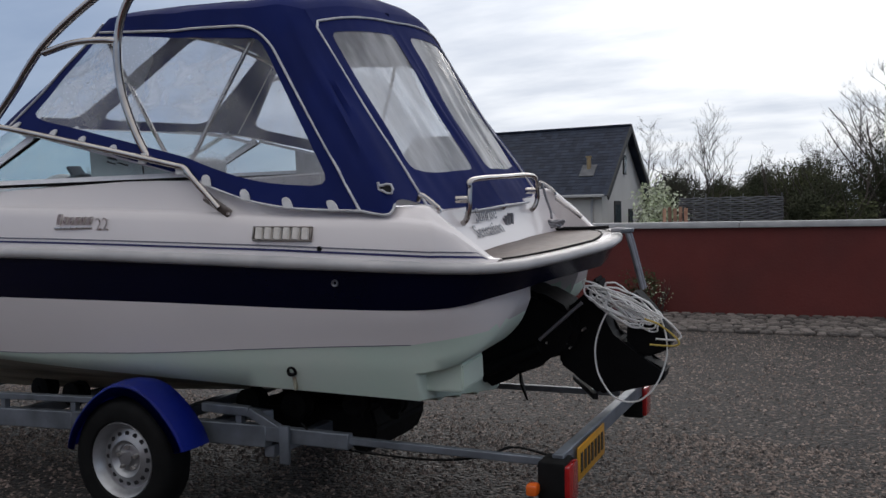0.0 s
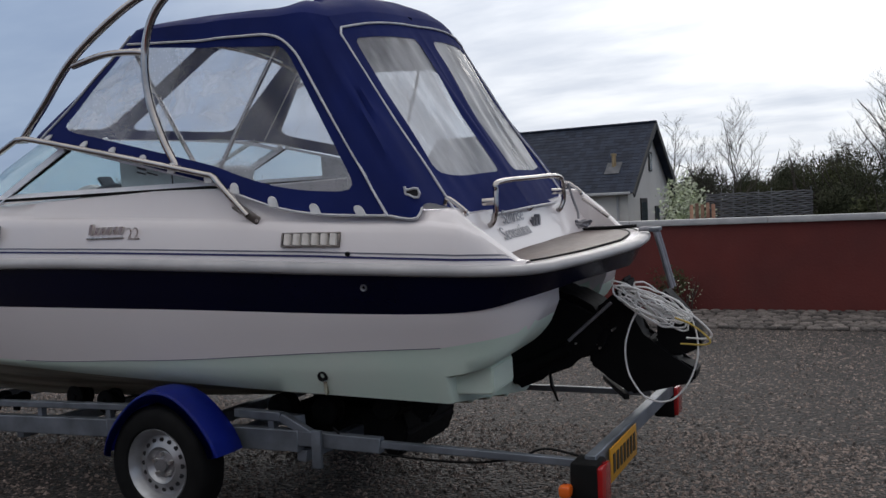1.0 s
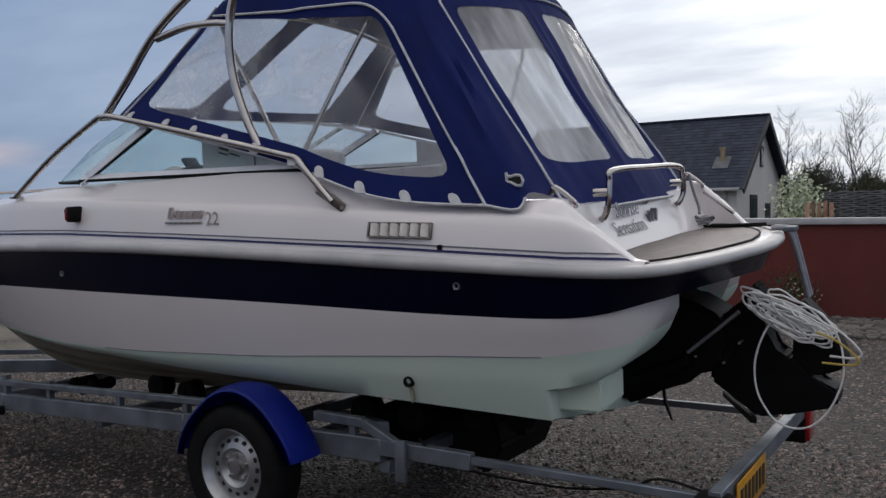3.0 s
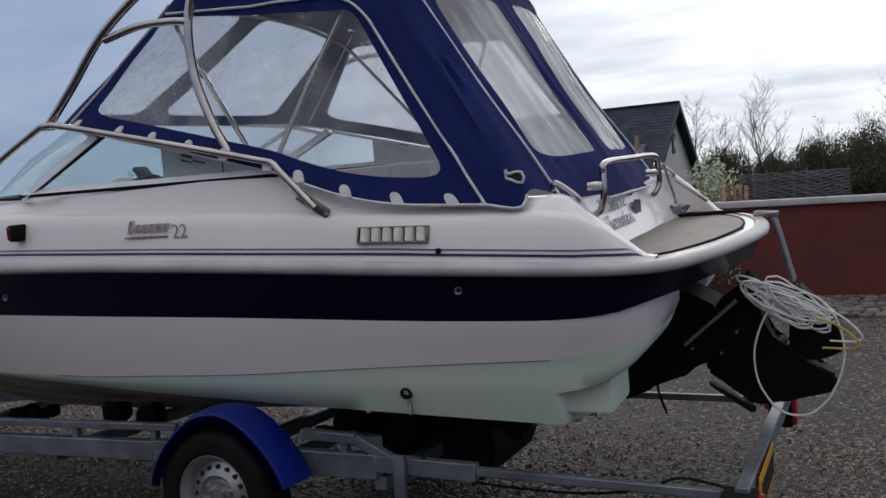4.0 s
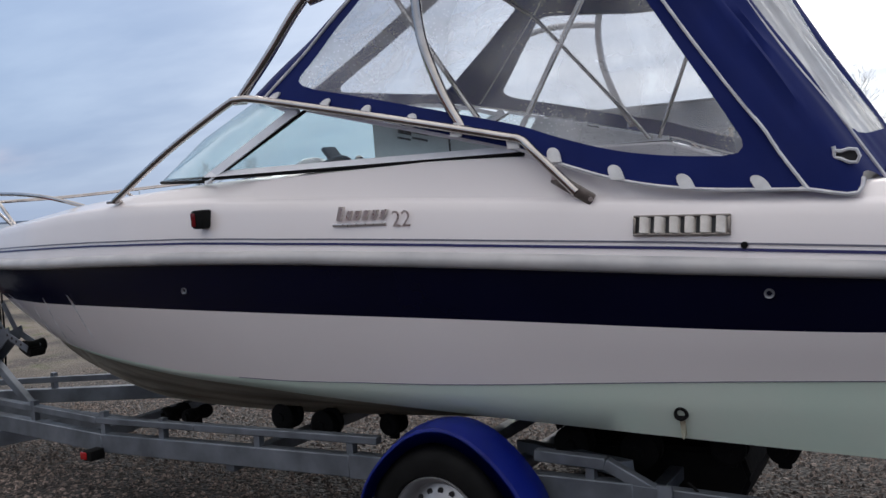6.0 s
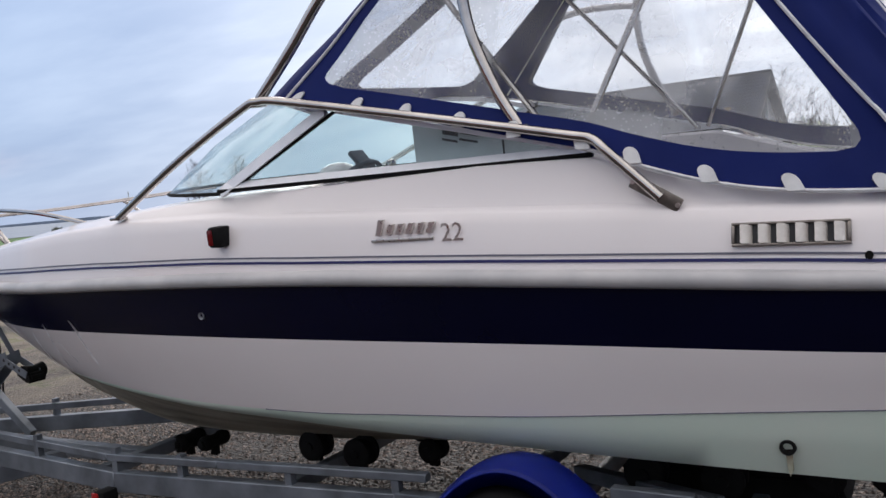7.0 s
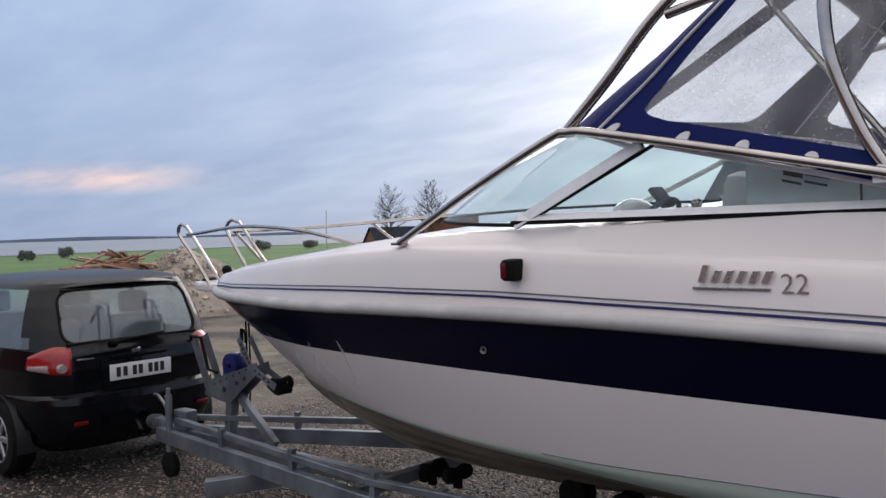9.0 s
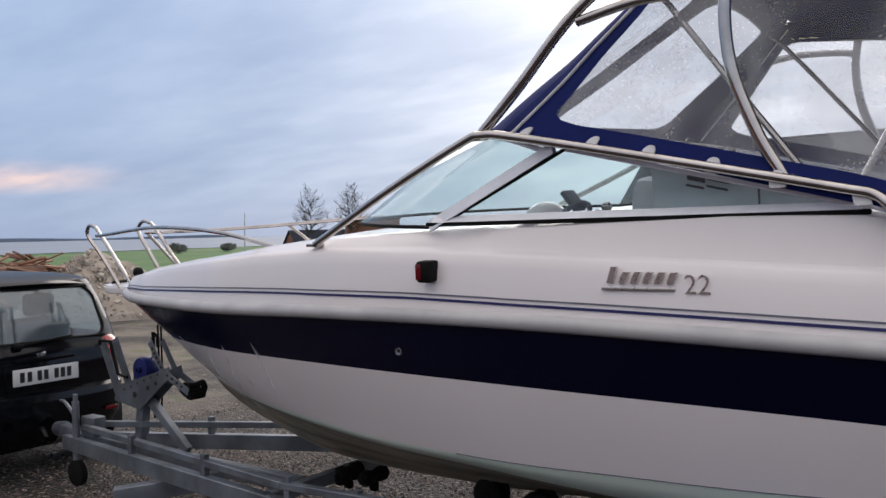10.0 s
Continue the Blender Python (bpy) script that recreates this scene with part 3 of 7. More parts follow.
# the deck moulding
HALF = [(p[0], -p[1]) for p in SHEER[3:]]
KNUCKLE = [(-0.19, 1.318), (-0.24, 1.325), (-0.375, 1.442), (-0.46, 1.494), (-0.6, 1.515), (-1, 1.527), (-1.72, 1.569), (-2.6, 1.607), (-3.4, 1.633), (-4.1, 1.632), (-4.6, 1.605), (-5, 1.568), (-5.5, 1.522), (-6, 1.465), (-6.4, 1.41), (-6.6, 1.375), (-6.72, 1.345), (-6.8, 1.318)]
TOP = [(-0.19, 1.320), (-0.24, 1.328), (-0.40, 1.472), (-0.505, 1.562), (-0.56, 1.573), (-0.62, 1.566), (-1.16, 1.57), (-1.38, 1.605), (-1.6, 1.675), (-1.78, 1.735), (-2.2, 1.742), (-3.38, 1.712), (-4.1, 1.675), (-4.6, 1.635), (-5, 1.59), (-5.5, 1.54), (-6, 1.48), (-6.4, 1.42), (-6.8, 1.32)]
CROWN = [(-3.2, 1.72), (-4.3, 1.685), (-5, 1.61), (-5.5, 1.555), (-6, 1.492), (-6.4, 1.425), (-6.65, 1.37), (-6.8, 1.322)]
RUB_Z = [(p[0], p[2]) for p in SHEER[3:]]


def half(x, inset=0.0):
    return max(at_x(HALF, x) - inset, 0.0)


def deck_rows(xs):
    rows = []
    for x in xs:
        kz, tz, rz = at_x(KNUCKLE, x), at_x(TOP, x), at_x(RUB_Z, x) + 0.05
        kz = min(kz, tz)
        b = half(x)
        s = min(1.0, b / 0.5) * at_x([(-0.2, 0.45), (-0.6, 1.0)], x)
        rows.append([(x, -max(b - i * s, 0), z) for i, z in ((0.0, rz), (0.012, rz + 0.35 * (kz - rz)), (0.03, rz + 0.75 * (kz - rz)), (0.045, kz - 0.016), (0.055, kz - 0.004), (0.075, min(kz + 0.004, tz)), (0.085, kz + 0.2 * (tz - kz)), (0.12, tz - 0.012 if tz - kz > 0.02 else tz), (0.145, tz))])
    return rows


def deck():
    xs = list(np.r_[np.linspace(-0.2, -0.6, 22), np.linspace(-0.65, -3.3, 54)])
    bm = bmesh.new()
    rows = deck_rows(xs)
    for row, x in zip(rows, xs):
        k = at_x([(-0.2, 0.075), (-0.4, 0.125), (-0.55, 0.19), (-0.66, 0.27)], x)
        row += [(x, -max(half(x, k), 0), row[-1][2]), (x, -half(x, k + 0.015), row[-1][2] - 0.012), (x, -half(x, k + 0.02), min(1.30, row[-1][2] - 0.015))]
        if x < -0.62:
            row += [(x, -half(x, 0.30), 0.80), (x, 0, 0.80)]
        else:
            row += [(x, -half(x, k + 0.03), min(1.30, row[-1][2])), (x, -half(x, k + 0.04), min(1.30, row[-1][2]))]
    for side in both_sides(rows):
        loft(bm, side)
    bmesh.ops.remove_doubles(bm, verts=bm.verts, dist=0.001)
    bpart("cockpit_moulding", bm, GEL, label="white moulded gunwale and cockpit", smooth=35)
    # foredeck
    xs = list(np.r_[np.linspace(-3.3, -6.2, 40), np.linspace(-6.25, -6.79, 14)])
    rows = deck_rows(xs)
    for row, x in zip(rows, xs):
        y0, z0 = row[-1][1], row[-1][2]
        cz = max(at_x(CROWN, x), z0)
        for f in (0.12, 0.25, 0.4, 0.6, 0.8, 1.0):
            row.append((x, y0 * (1 - f), z0 + (cz - z0) * (1 - (1 - f) ** 2)))
    bm = bmesh.new()
    for side in both_sides(rows):
        loft(bm, side)
    # dashboard bulkhead at the aft end
    a = rows[0][8:]
    bm.faces.new([bm.verts.new(q) for q in a] + [bm.verts.new(mirror_y(q)) for q in a[-2::-1]] + [bm.verts.new((-3.3, half(-3.3, 0.2), 0.8)), bm.verts.new((-3.3, -half(-3.3, 0.2), 0.8))])
    bmesh.ops.remove_doubles(bm, verts=bm.verts, dist=0.001)
    bpart("foredeck", bm, GEL, label="cambered white foredeck", smooth=35)
    # two pinstripes round each side
    for name, material, dz, h in (("grey_stripe", STRIPE_GREY, 0.021, 0.0065), ("blue_stripe", STRIPE_BLUE, 0.0, 0.010)):
        for side in (1, -1):
            bm = bmesh.new()
            xs = np.r_[np.linspace(-0.235, -0.6, 18), np.linspace(-0.66, -6.77, 110)]
            rows = []
            for e, h2 in ((0, 0), (1, h)):
                row = []
                for x in xs:
                    rz, kz = at_x(RUB_Z, x) + 0.05, min(at_x(KNUCKLE, x), at_x(TOP, x))
                    z = at_x([(-0.25, 1.338), (-0.42, 1.350), (-1.1, 1.374), (-2.1, 1.405), (-2.6, 1.417), (-3.1, 1.4265), (-3.5, 1.4300), (-3.9, 1.4285), (-4.3, 1.423), (-4.7, 1.413), (-5.1, 1.400), (-5.5, 1.383), (-6.3, 1.35), (-6.8, 1.31)], x) - 0.008 + at_x([(-0.25, 0.002), (-1.2, 0.013), (-3.5, 0.015), (-5.0, 0.007), (-6.0, 0.0)], x) + dz + h2
                    z = min(max(z, rz + 0.002), kz)
                    b = half(x)
                    s = min(1.0, b / 0.5) * at_x([(-0.2, 0.45), (-0.6, 1.0)], x)
                    f = (z - rz) / max(kz - rz, 1e-4)
                    i = np.interp(f, (0, 0.35, 0.75, 1), (0.0, 0.012, 0.03, 0.05))
                    row.append((x, -side * (max(b - i * s, 0) + 0.004), z))
                rows.append(row)
            loft(bm, rows)
            bpart(name, bm, material)
    # stern platform with its brown planking
    bm = bmesh.new()
    edge = [(p[0] + 0.0, p[1], p[2] + 0.052) for p in resample(SHEER, 90) if p[0] > -0.62]
    edge = edge[::-1] + [mirror_y(q) for q in edge[1:]]
    loft(bm, [edge, [(-0.64, y, z) for x, y, z in edge]])
    bpart("stern_platform", bm, GEL)
    bm = bmesh.new()
    pad = [(x * 0.9 - 0.075, y * 0.87, z + 0.002) for x, y, z in edge if x > -0.34]
    top = [pad, [(-0.43, y, z) for x, y, z in pad]]
    loft(bm, [[(x, y, z - 0.02) for x, y, z in pad], [(x, y, z + 0.004) for x, y, z in pad], [(x, y, z + 0.004) for x, y, z in top[1]]])
    bpart("deck_pad", bm, TEAK, label="worn grey-brown deck covering")
    bm = bmesh.new()
    rim_line = [top[1][0]] + pad + [top[1][-1]]
    tube(bm, [(x, y, z + 0.003) for x, y, z in rim_line], 0.006, 6)
    bpart("pad_edging", bm, RUBBER)
    # inner transom wall
    bm = bmesh.new()
    loft(bm, [[(-0.425, y, 1.30), (-0.475, y, 1.38), (-0.528, y, 1.46), (-0.54, y, 1.53), (-0.58, y, 1.535), (-0.66, y, 1.53), (-0.66, y, 0.8)] for y in (-0.95, -0.6, -0.2, 0.2, 0.6, 0.95)])
    bpart("transom_wall", bm, GEL, smooth=30)


deck()


# ---- windscreen ----
def windscreen():
    base = smooth_path([(-3.40, -1.0, 1.722), (-3.75, -0.90, 1.728), (-4.08, -0.68, 1.733), (-4.3, -0.36, 1.738), (-4.37, 0, 1.74)], 6)
    top = smooth_path([(-2.86, -1.0, 1.985), (-3.10, -0.90, 2.055), (-3.38, -0.66, 2.095), (-3.58, -0.34, 2.115), (-3.64, 0, 2.12)], 6)
    for side in (1, -1):
        f = (lambda q: q) if side == 1 else mirror_y
        bm = bmesh.new()
        loft(bm, [[f(tuple(q)) for q in base], [f(tuple((np.array(a) + np.array(b)) / 2 + np.array((-0.02, 0, 0.02)))) for a, b in zip(base, top)], [f(tuple(q)) for q in top]])
        bpart("front_glass", bm, GLASS)
        bm = bmesh.new()
        tube(bm, [f(tuple(q)) for q in top], 0.013, 8)
        bpart("top_frame", bm, ALU)
        bm = bmesh.new()
        tube(bm, [f((q[0], q[1], q[2] - 0.002)) for q in base], 0.008, 8)
        bpart("base_seal", bm, RUBBER)
        # side glass, a long triangle, with frame
        a, b, c = np.array((-3.37, -1.012, 1.73)), np.array((-2.80, -1.012, 1.995)), np.array((-1.80, -1.03, 1.752))
        bm = bmesh.new()
        bm.faces.new([bm.verts.new(f(tuple(p))) for p in (a, b, c)])
        bpart("side_glass", bm, GLASS)
        # opaque grey aft end of the side screen, with the maker's mark as bars
        bm = bmesh.new()
        prism(bm, [(-2.47, 1.745), (-2.47, 1.91), (-1.88, 1.768), (-1.88, 1.75)], "y", -side * 0.995, -side * 0.985)
        quarter = bpart("quarter_panel", bm, TAB, label="light grey panel with dark bars")
        for x0, z0, w, h in ((-2.345, 1.857, 0.06, 0.022), (-2.275, 1.852, 0.07, 0.018), (-2.35, 1.836, 0.06, 0.008), (-2.28, 1.829, 0.07, 0.008)):
            bm = bmesh.new()
            prism(bm, [(x0, z0), (x0 + w, z0 - 0.25 * w), (x0 + w, z0 + h - 0.25 * w), (x0, z0 + h)], "y", -side * 0.996, -side * 1.0)
            bpart("badge_bar", bm, INK, quarter)
        bm = bmesh.new()
        prism(bm, [(-2.115, 1.75), (-2.109, 1.75), (-2.109, 1.822), (-2.115, 1.824)], "y", -side * 0.994, -side * 0.999)
        bpart("panel_seam", bm, INK, quarter)
        def strip(p, q, across, wide, back=0.018):
            # a flat bar whose outer face leans in towards its upper edge
            bm = bmesh.new()
            n = np.array(across) * wide / 2
            rows = [[tuple(np.array(e) - n), tuple(np.array(e) + n + (0, back, 0)), tuple(np.array(e) + n + (0, back + 0.014, 0)), tuple(np.array(e) - n + (0, back + 0.014, 0)), tuple(np.array(e) - n)] for e in (p, q)]
            loft(bm, [[f(v) for v in row] for row in rows])
            bmesh.ops.holes_fill(bm, edges=bm.edges)
            return bm
        bm = strip(a + (-0.045, -0.024, -0.004), b + (-0.035, -0.024, 0.005), (-0.42, 0, 0.907), 0.044)
        bpart("pillar", bm, ALU, label="brushed metal screen pillar")
        bm = strip(a + (-0.02, -0.026, 0.022), c + (0, -0.020, 0.002), (0, 0, 1), 0.024)
        bpart("side_frame", bm, ALU)
        bm = bmesh.new()
        beam(bm, f(tuple(a + (-0.06, -0.008, 0.002))), f(tuple(c + (0.02, -0.004, -0.018))), 0.022, 0.017, 0.003)
        bpart("side_seal", bm, RUBBER)
        bm = bmesh.new()
        beam(bm, f(tuple(a + (0.02, -0.006, 0.004))), f(tuple(b + (0.02, -0.006, 0.0))), 0.014, 0.012, 0.002)
        bpart("pillar_seal", bm, RUBBER)
        beam_bm = bmesh.new()
        beam(beam_bm, f(tuple(b)), f(tuple(c)), 0.016, 0.018, 0.003)
        bpart("upper_frame", beam_bm, ALU)
        # the stainless rail over the screen
        bm = bmesh.new()
        p = smooth_path([(-4.10, -0.985, 1.655), (-3.60, -1.065, 1.872), (-3.20, -1.075, 2.045), (-3.10, -1.082, 2.066), (-2.95, -1.083, 2.046), (-2.3, -1.09, 1.908), (-1.85, -1.095, 1.808), (-1.76, -1.098, 1.785), (-1.70, -1.116, 1.735), (-1.55, -1.12, 1.585)], 6)
        tube(bm, [f(tuple(q)) for q in p], 0.0165, 10)
        bpart("screen_rail", bm, STEEL, label="polished stainless rail")
        bm = bmesh.new()
        box(bm, f((-1.565, -1.112, 1.60)), (0.17, 0.012, 0.045), 0.004, (0, 32, 0))
        plate = bpart("rail_foot_plate", bm, VENT_FRAME)
        for dx in (-0.066, 0.066):
            bm = bmesh.new()
            y0 = -side * 1.118
            rod(bm, (-1.565 + dx, y0, 1.60 - dx * 0.62), (-1.565 + dx, y0 - side * 0.008, 1.60 - dx * 0.62), 0.008, seg=8)
            bpart("bolt", bm, BADGE, plate)
        bm = bmesh.new()
        box(bm, f((-4.11, -0.975, 1.652)), (0.07, 0.05, 0.014), 0.004)
        bpart("rail_foot_plate", bm, STEEL)


windscreen()


# ---- canopy ----
C_BASE = [(-3.60, 0, 2.09), (-3.40, -0.55, 2.085), (-3.08, -1.0, 2.07), (-2.56, -1.055, 1.955), (-1.97, -1.085, 1.805), (-1.75, -1.09, 1.745), (-1.6, -1.095, 1.685), (-1.38, -1.10, 1.615), (-1.14, -1.10, 1.575), (-0.80, -1.083, 1.555)]
C_TOP = [(-2.49, 0, 2.655), (-2.475, -0.5, 2.655), (-2.45, -0.80, 2.615), (-2.29, -0.825, 2.605), (-2.12, -0.83, 2.60), (-2.0, -0.83, 2.59), (-1.88, -0.83, 2.59), (-1.76, -0.83, 2.585), (-1.64, -0.83, 2.575), (-1.50, -0.825, 2.565)]
K_BASE = [(-0.80, -1.083, 1.555), (-0.665, -1.072, 1.536), (-0.645, -1.0, 1.60), (-0.60, -0.82, 1.565)]
K_TOP = [(-1.50, -0.825, 2.565), (-1.37, -0.81, 2.568), (-1.30, -0.79, 2.555), (-1.235, -0.76, 2.535)]
AFT_BASE = [(-0.60, -0.82, 1.565), (-0.555, -0.56, 1.51), (-0.515, -0.28, 1.51), (-0.495, 0, 1.515)]
AFT_TOP = [(-1.235, -0.76, 2.535), (-1.19, -0.50, 2.572), (-1.17, -0.24, 2.582), (-1.165, 0, 2.58)]


def span(a, b, bulge=0.02, fold=0.012):
    """A cloth surface between two edges: u along the edges, v from the lower to the upper."""
    pa, pb = np.array(smooth_path(a, 8)), np.array(smooth_path(b, 8))
    ta = np.linspace(0, 1, len(pa))

    def at(u, v, out=0.0):
        p = np.array([np.interp(u, ta, pa[:, i]) for i in range(3)])
        q = np.array([np.interp(u, ta, pb[:, i]) for i in range(3)])
        w = p * (1 - v) + q * v
        w[2] += 0.05 * (w[1] + 0.9) * max(w[2] - 1.6, 0)
        c = np.array((-1.9, 0, w[2]))
        d = (w - c) / max(np.linalg.norm(w - c), 1e-3)
        sag = -bulge * math.sin(math.pi * min(max(v, 0), 1))
        sag += 0.005 * math.sin(u * 37 + v * 9) * math.sin(v * 3.1) + fold * noise.noise((u * 9 + v * 1.5, v * 2.2, 3.1)) * math.sin(math.pi * min(max(v, 0), 1))
        return tuple(w + d * (sag + out))
    return at


def rounded(u0, v0, u1, v1, ru, rv, n):
    """n points round a rectangle with rounded corners, evenly turned about its centre."""
    pts = []
    for cx, cy, s in ((u1 - ru, v1 - rv, 0), (u0 + ru, v1 - rv, 1), (u0 + ru, v0 + rv, 2), (u1 - ru, v0 + rv, 3)):
        for k in range(7):
            a = (s + k / 6) * math.pi / 2
            pts.append((cx + ru * math.cos(a), cy + rv * math.sin(a)))
    p = np.array(pts + pts[:1])
    mid = np.array(((u0 + u1) / 2, (v0 + v1) / 2))
    scale = np.array((u1 - u0, v1 - v0))
    ang = np.unwrap(np.arctan2(*((p - mid) / scale).T[::-1]))
    want = ang[0] + np.linspace(0, 2 * math.pi, n, endpoint=False)
    return [tuple(np.interp(w, ang, p[:, i]) for i in range(2)) for w in want]


def rect_ring(u0, v0, u1, v1, like, mid, scale):
    """Where the rays from mid through the given points leave the rectangle."""
    out = []
    for u, v in like:
        du, dv = (u - mid[0]), (v - mid[1])
        t = min(((u1 - mid[0]) / du if du > 1e-9 else (u0 - mid[0]) / du if du < -1e-9 else 1e9), ((v1 - mid[1]) / dv if dv > 1e-9 else (v0 - mid[1]) / dv if dv < -1e-9 else 1e9))
        out.append((mid[0] + t * du, mid[1] + t * dv))
    return out


def starboard(q):
    """The other side of the canopy, pulled a little wider and higher at its after end."""
    x, y, z = q
    k = min(max((x + 1.9) / 0.6, 0), 1)
    wide = math.sin(math.pi * min(abs(y), 1.1) / 1.1)
    return (x, -y + 0.075 * wide * k, z + 0.045 * wide * k * min(max((z - 2.0) / 0.5, 0), 1))


def window_panel(name, at, outer, win, ru, rv, pane, flip, n=96, label=""):
    """A cloth panel with a clear window sewn into it."""
    g = starboard if flip else (lambda q: q)
    inner = rounded(*win, ru, rv, n)
    mid = ((win[0] + win[2]) / 2, (win[1] + win[3]) / 2)
    rim = rect_ring(*outer, inner, mid, None)
    bm = bmesh.new()
    rows = []
    for k in range(9):
        f = k / 8
        rows.append([g(at(a[0] * (1 - f) + b[0] * f, a[1] * (1 - f) + b[1] * f)) for a, b in zip(inner, rim)])
    loft(bm, [row + row[:1] for row in rows])
    bmesh.ops.remove_doubles(bm, verts=bm.verts, dist=1e-4)
    panel = bpart(name, bm, CANVAS, label=label, smooth=60)
    bm = bmesh.new()
    rows = []
    for k in range(9):
        f = k / 8 * 1.02
        rows.append([g(at(mid[0] + (a[0] - mid[0]) * f, mid[1] + (a[1] - mid[1]) * f, -0.004)) for a in inner])
    loft(bm, [row + row[:1] for row in rows])
    bmesh.ops.remove_doubles(bm, verts=bm.verts, dist=1e-4)
    ob = bpart("clear_window", bm, pane, smooth=60)
    return panel


def canopy():
    side, corner, aft = span(C_BASE, C_TOP, 0.01), span(K_BASE, K_TOP, 0.0, 0.045), span(AFT_BASE, AFT_TOP, 0.01, 0.02)
    uc = 2 / (len(C_BASE) - 1)
    for flip in (False, True):
        g = starboard if flip else (lambda q: q)
        # front panel and side panel
        window_panel("front_panel", side, (0.0, 0.0, uc, 1.0), (0.020, 0.10, uc - 0.044, 0.90), 0.016, 0.07, VINYL_FRONT, flip)
        window_panel("side_panel", side, (uc, 0.0, 1.0, 1.0), (uc + 0.040, 0.112, 0.972, 0.845), 0.028, 0.065, VINYL, flip, 140, "navy canvas side with a large clear window")
        bm = bmesh.new()
        loft(bm, [[g(corner(u, v)) for u in np.linspace(0.0, 1.0, 12)] for v in np.linspace(0, 1, 24)])
        bpart("corner_panel", bm, CANVAS, smooth=60)
        window_panel("aft_panel", aft, (0.0, 0.0, 1.0, 1.0), (0.11, 0.19, 0.878, 0.875), 0.05, 0.04, VINYL_AFT, flip, 110, "navy canvas back with milky clear window")
        # piping along the seams
        wave = [side(0.999, v, 0.006 + 0.012 * math.exp(-((v - 0.2) / 0.05) ** 2)) for v in np.linspace(0, 0.78, 26)]
        top_run = [side(u, 0.872 + 0.052 * (u - uc), 0.007) for u in np.linspace(uc + 0.04, 0.88, 36)] + [side(u, v, 0.007) for u, v in ((0.905, 0.907), (0.93, 0.903), (0.952, 0.894), (0.970, 0.878), (0.983, 0.856), (0.992, 0.828), (0.997, 0.80))]
        for path in (top_run + wave[::-1], [aft(0.01, v, 0.007) for v in np.linspace(-0.02, 0.90, 24)] + [aft(0.05 + 0.95 * q, 0.935 + 0.015 * math.sin(q * 1.57), 0.007) for q in np.linspace(0, 1, 16)],
                     [side(uc + 0.018, v, 0.006) for v in np.linspace(0.02, 0.95, 14)], [side(u, 0.0, 0.004) for u in np.linspace(uc + 0.3, 1.0, 40)] + [corner(u, 0.0, 0.004) for u in np.linspace(0.05, 0.55, 6)], [aft(u, 0.0, 0.004) for u in np.linspace(0, 1, 14)]):
            bm = bmesh.new()
            tube(bm, [g(q) for q in path], 0.0065, 6)
            bpart("piping", bm, PIPING)
        if not flip:
            # a worn-through grommet hole near the corner
            bm = bmesh.new()
            c0 = np.array(corner(0.49, 0.09, 0.012))
            ring = [tuple(c0 + np.array((0.036 * math.cos(a) + 0.014 * math.cos(2 * a), -0.004, 0.020 * math.sin(a) + 0.011 * math.sin(3 * a) - 0.008 * math.cos(a)))) for a in np.linspace(0, 2 * math.pi, 14, endpoint=False)]
            tube(bm, ring, 0.006, 6, closed=True)
            bpart("frayed_hole_edge", bm, PIPING)
            bm = bmesh.new()
            bm.faces.new([bm.verts.new(tuple(np.array(q) + np.array((0, 0.003, 0)))) for q in ring])
            bpart("frayed_hole", bm, INK)
        # white fastening tabs along the lower edge
        for x in (-2.95, -2.67, -2.455, -2.23, -2.03, -1.79, -1.63, -1.405, -1.168, -0.93):
            us = np.linspace(uc, 1, 300)
            u = us[np.argmin([abs(side(q, 0)[0] - x) for q in us])]
            p, q = np.array(side(u, 0.0, 0.008)), np.array(side(u, 0.12, 0.008))
            up = (q - p) / np.linalg.norm(q - p)
            bm = bmesh.new()
            outline = [(0.024, -0.012)] + [(0.024 * math.cos(a), 0.018 + 0.028 * math.sin(a)) for a in np.linspace(0, math.pi, 9)] + [(-0.024, -0.012)]
            fr = [bm.verts.new(g(tuple(p + np.array((a, 0, 0)) + up * (b + 0.012) + np.array((0, -0.006, 0))))) for a, b in outline]
            bk = [bm.verts.new(g(tuple(p + np.array((a, 0, 0)) + up * (b + 0.012) + np.array((0, 0.002, 0))))) for a, b in outline]
            bm.faces.new(fr), bm.faces.new(bk[::-1])
            for i in range(len(fr)):
                bm.faces.new((fr[i], fr[(i + 1) % len(fr)], bk[(i + 1) % len(fr)], bk[i]))
            bpart("fastening_tab", bm, TAB)
    # roof
    bm = bmesh.new()
    ring = [side(u, 1.0) for u in np.linspace(0, 1, 41)] + [corner(u, 1.0) for u in np.linspace(0.1, 1, 10)] + [aft(u, 1.0) for u in np.linspace(0.08, 1, 14)]
    full = ring + [starboard(q) for q in ring[-2:0:-1]]
    c = np.array((-1.8, 0, 2.62))
    rows = []
    for f, up in ((0, 0), (0.04, 0.02), (0.12, 0.045), (0.3, 0.075), (0.55, 0.10), (0.8, 0.112), (0.995, 0.115)):
        rows.append([tuple(np.array(q) * (1 - f) + np.array((c[0], c[1], np.array(q)[2])) * f + np.array((0, 0, up * (1 - 0.25 * abs(q[0] + 1.8) + 0.75 * min(max((q[0] + 1.75) / 0.5, 0), 1))))) for q in full])
    loft(bm, [row + row[:1] for row in rows])
    bm.faces.new([bm.verts.new(q) for q in rows[-1]])
    bmesh.ops.remove_doubles(bm, verts=bm.verts, dist=1e-4)
    bpart("roof_panel", bm, CANVAS, label="navy canvas roof", smooth=60)
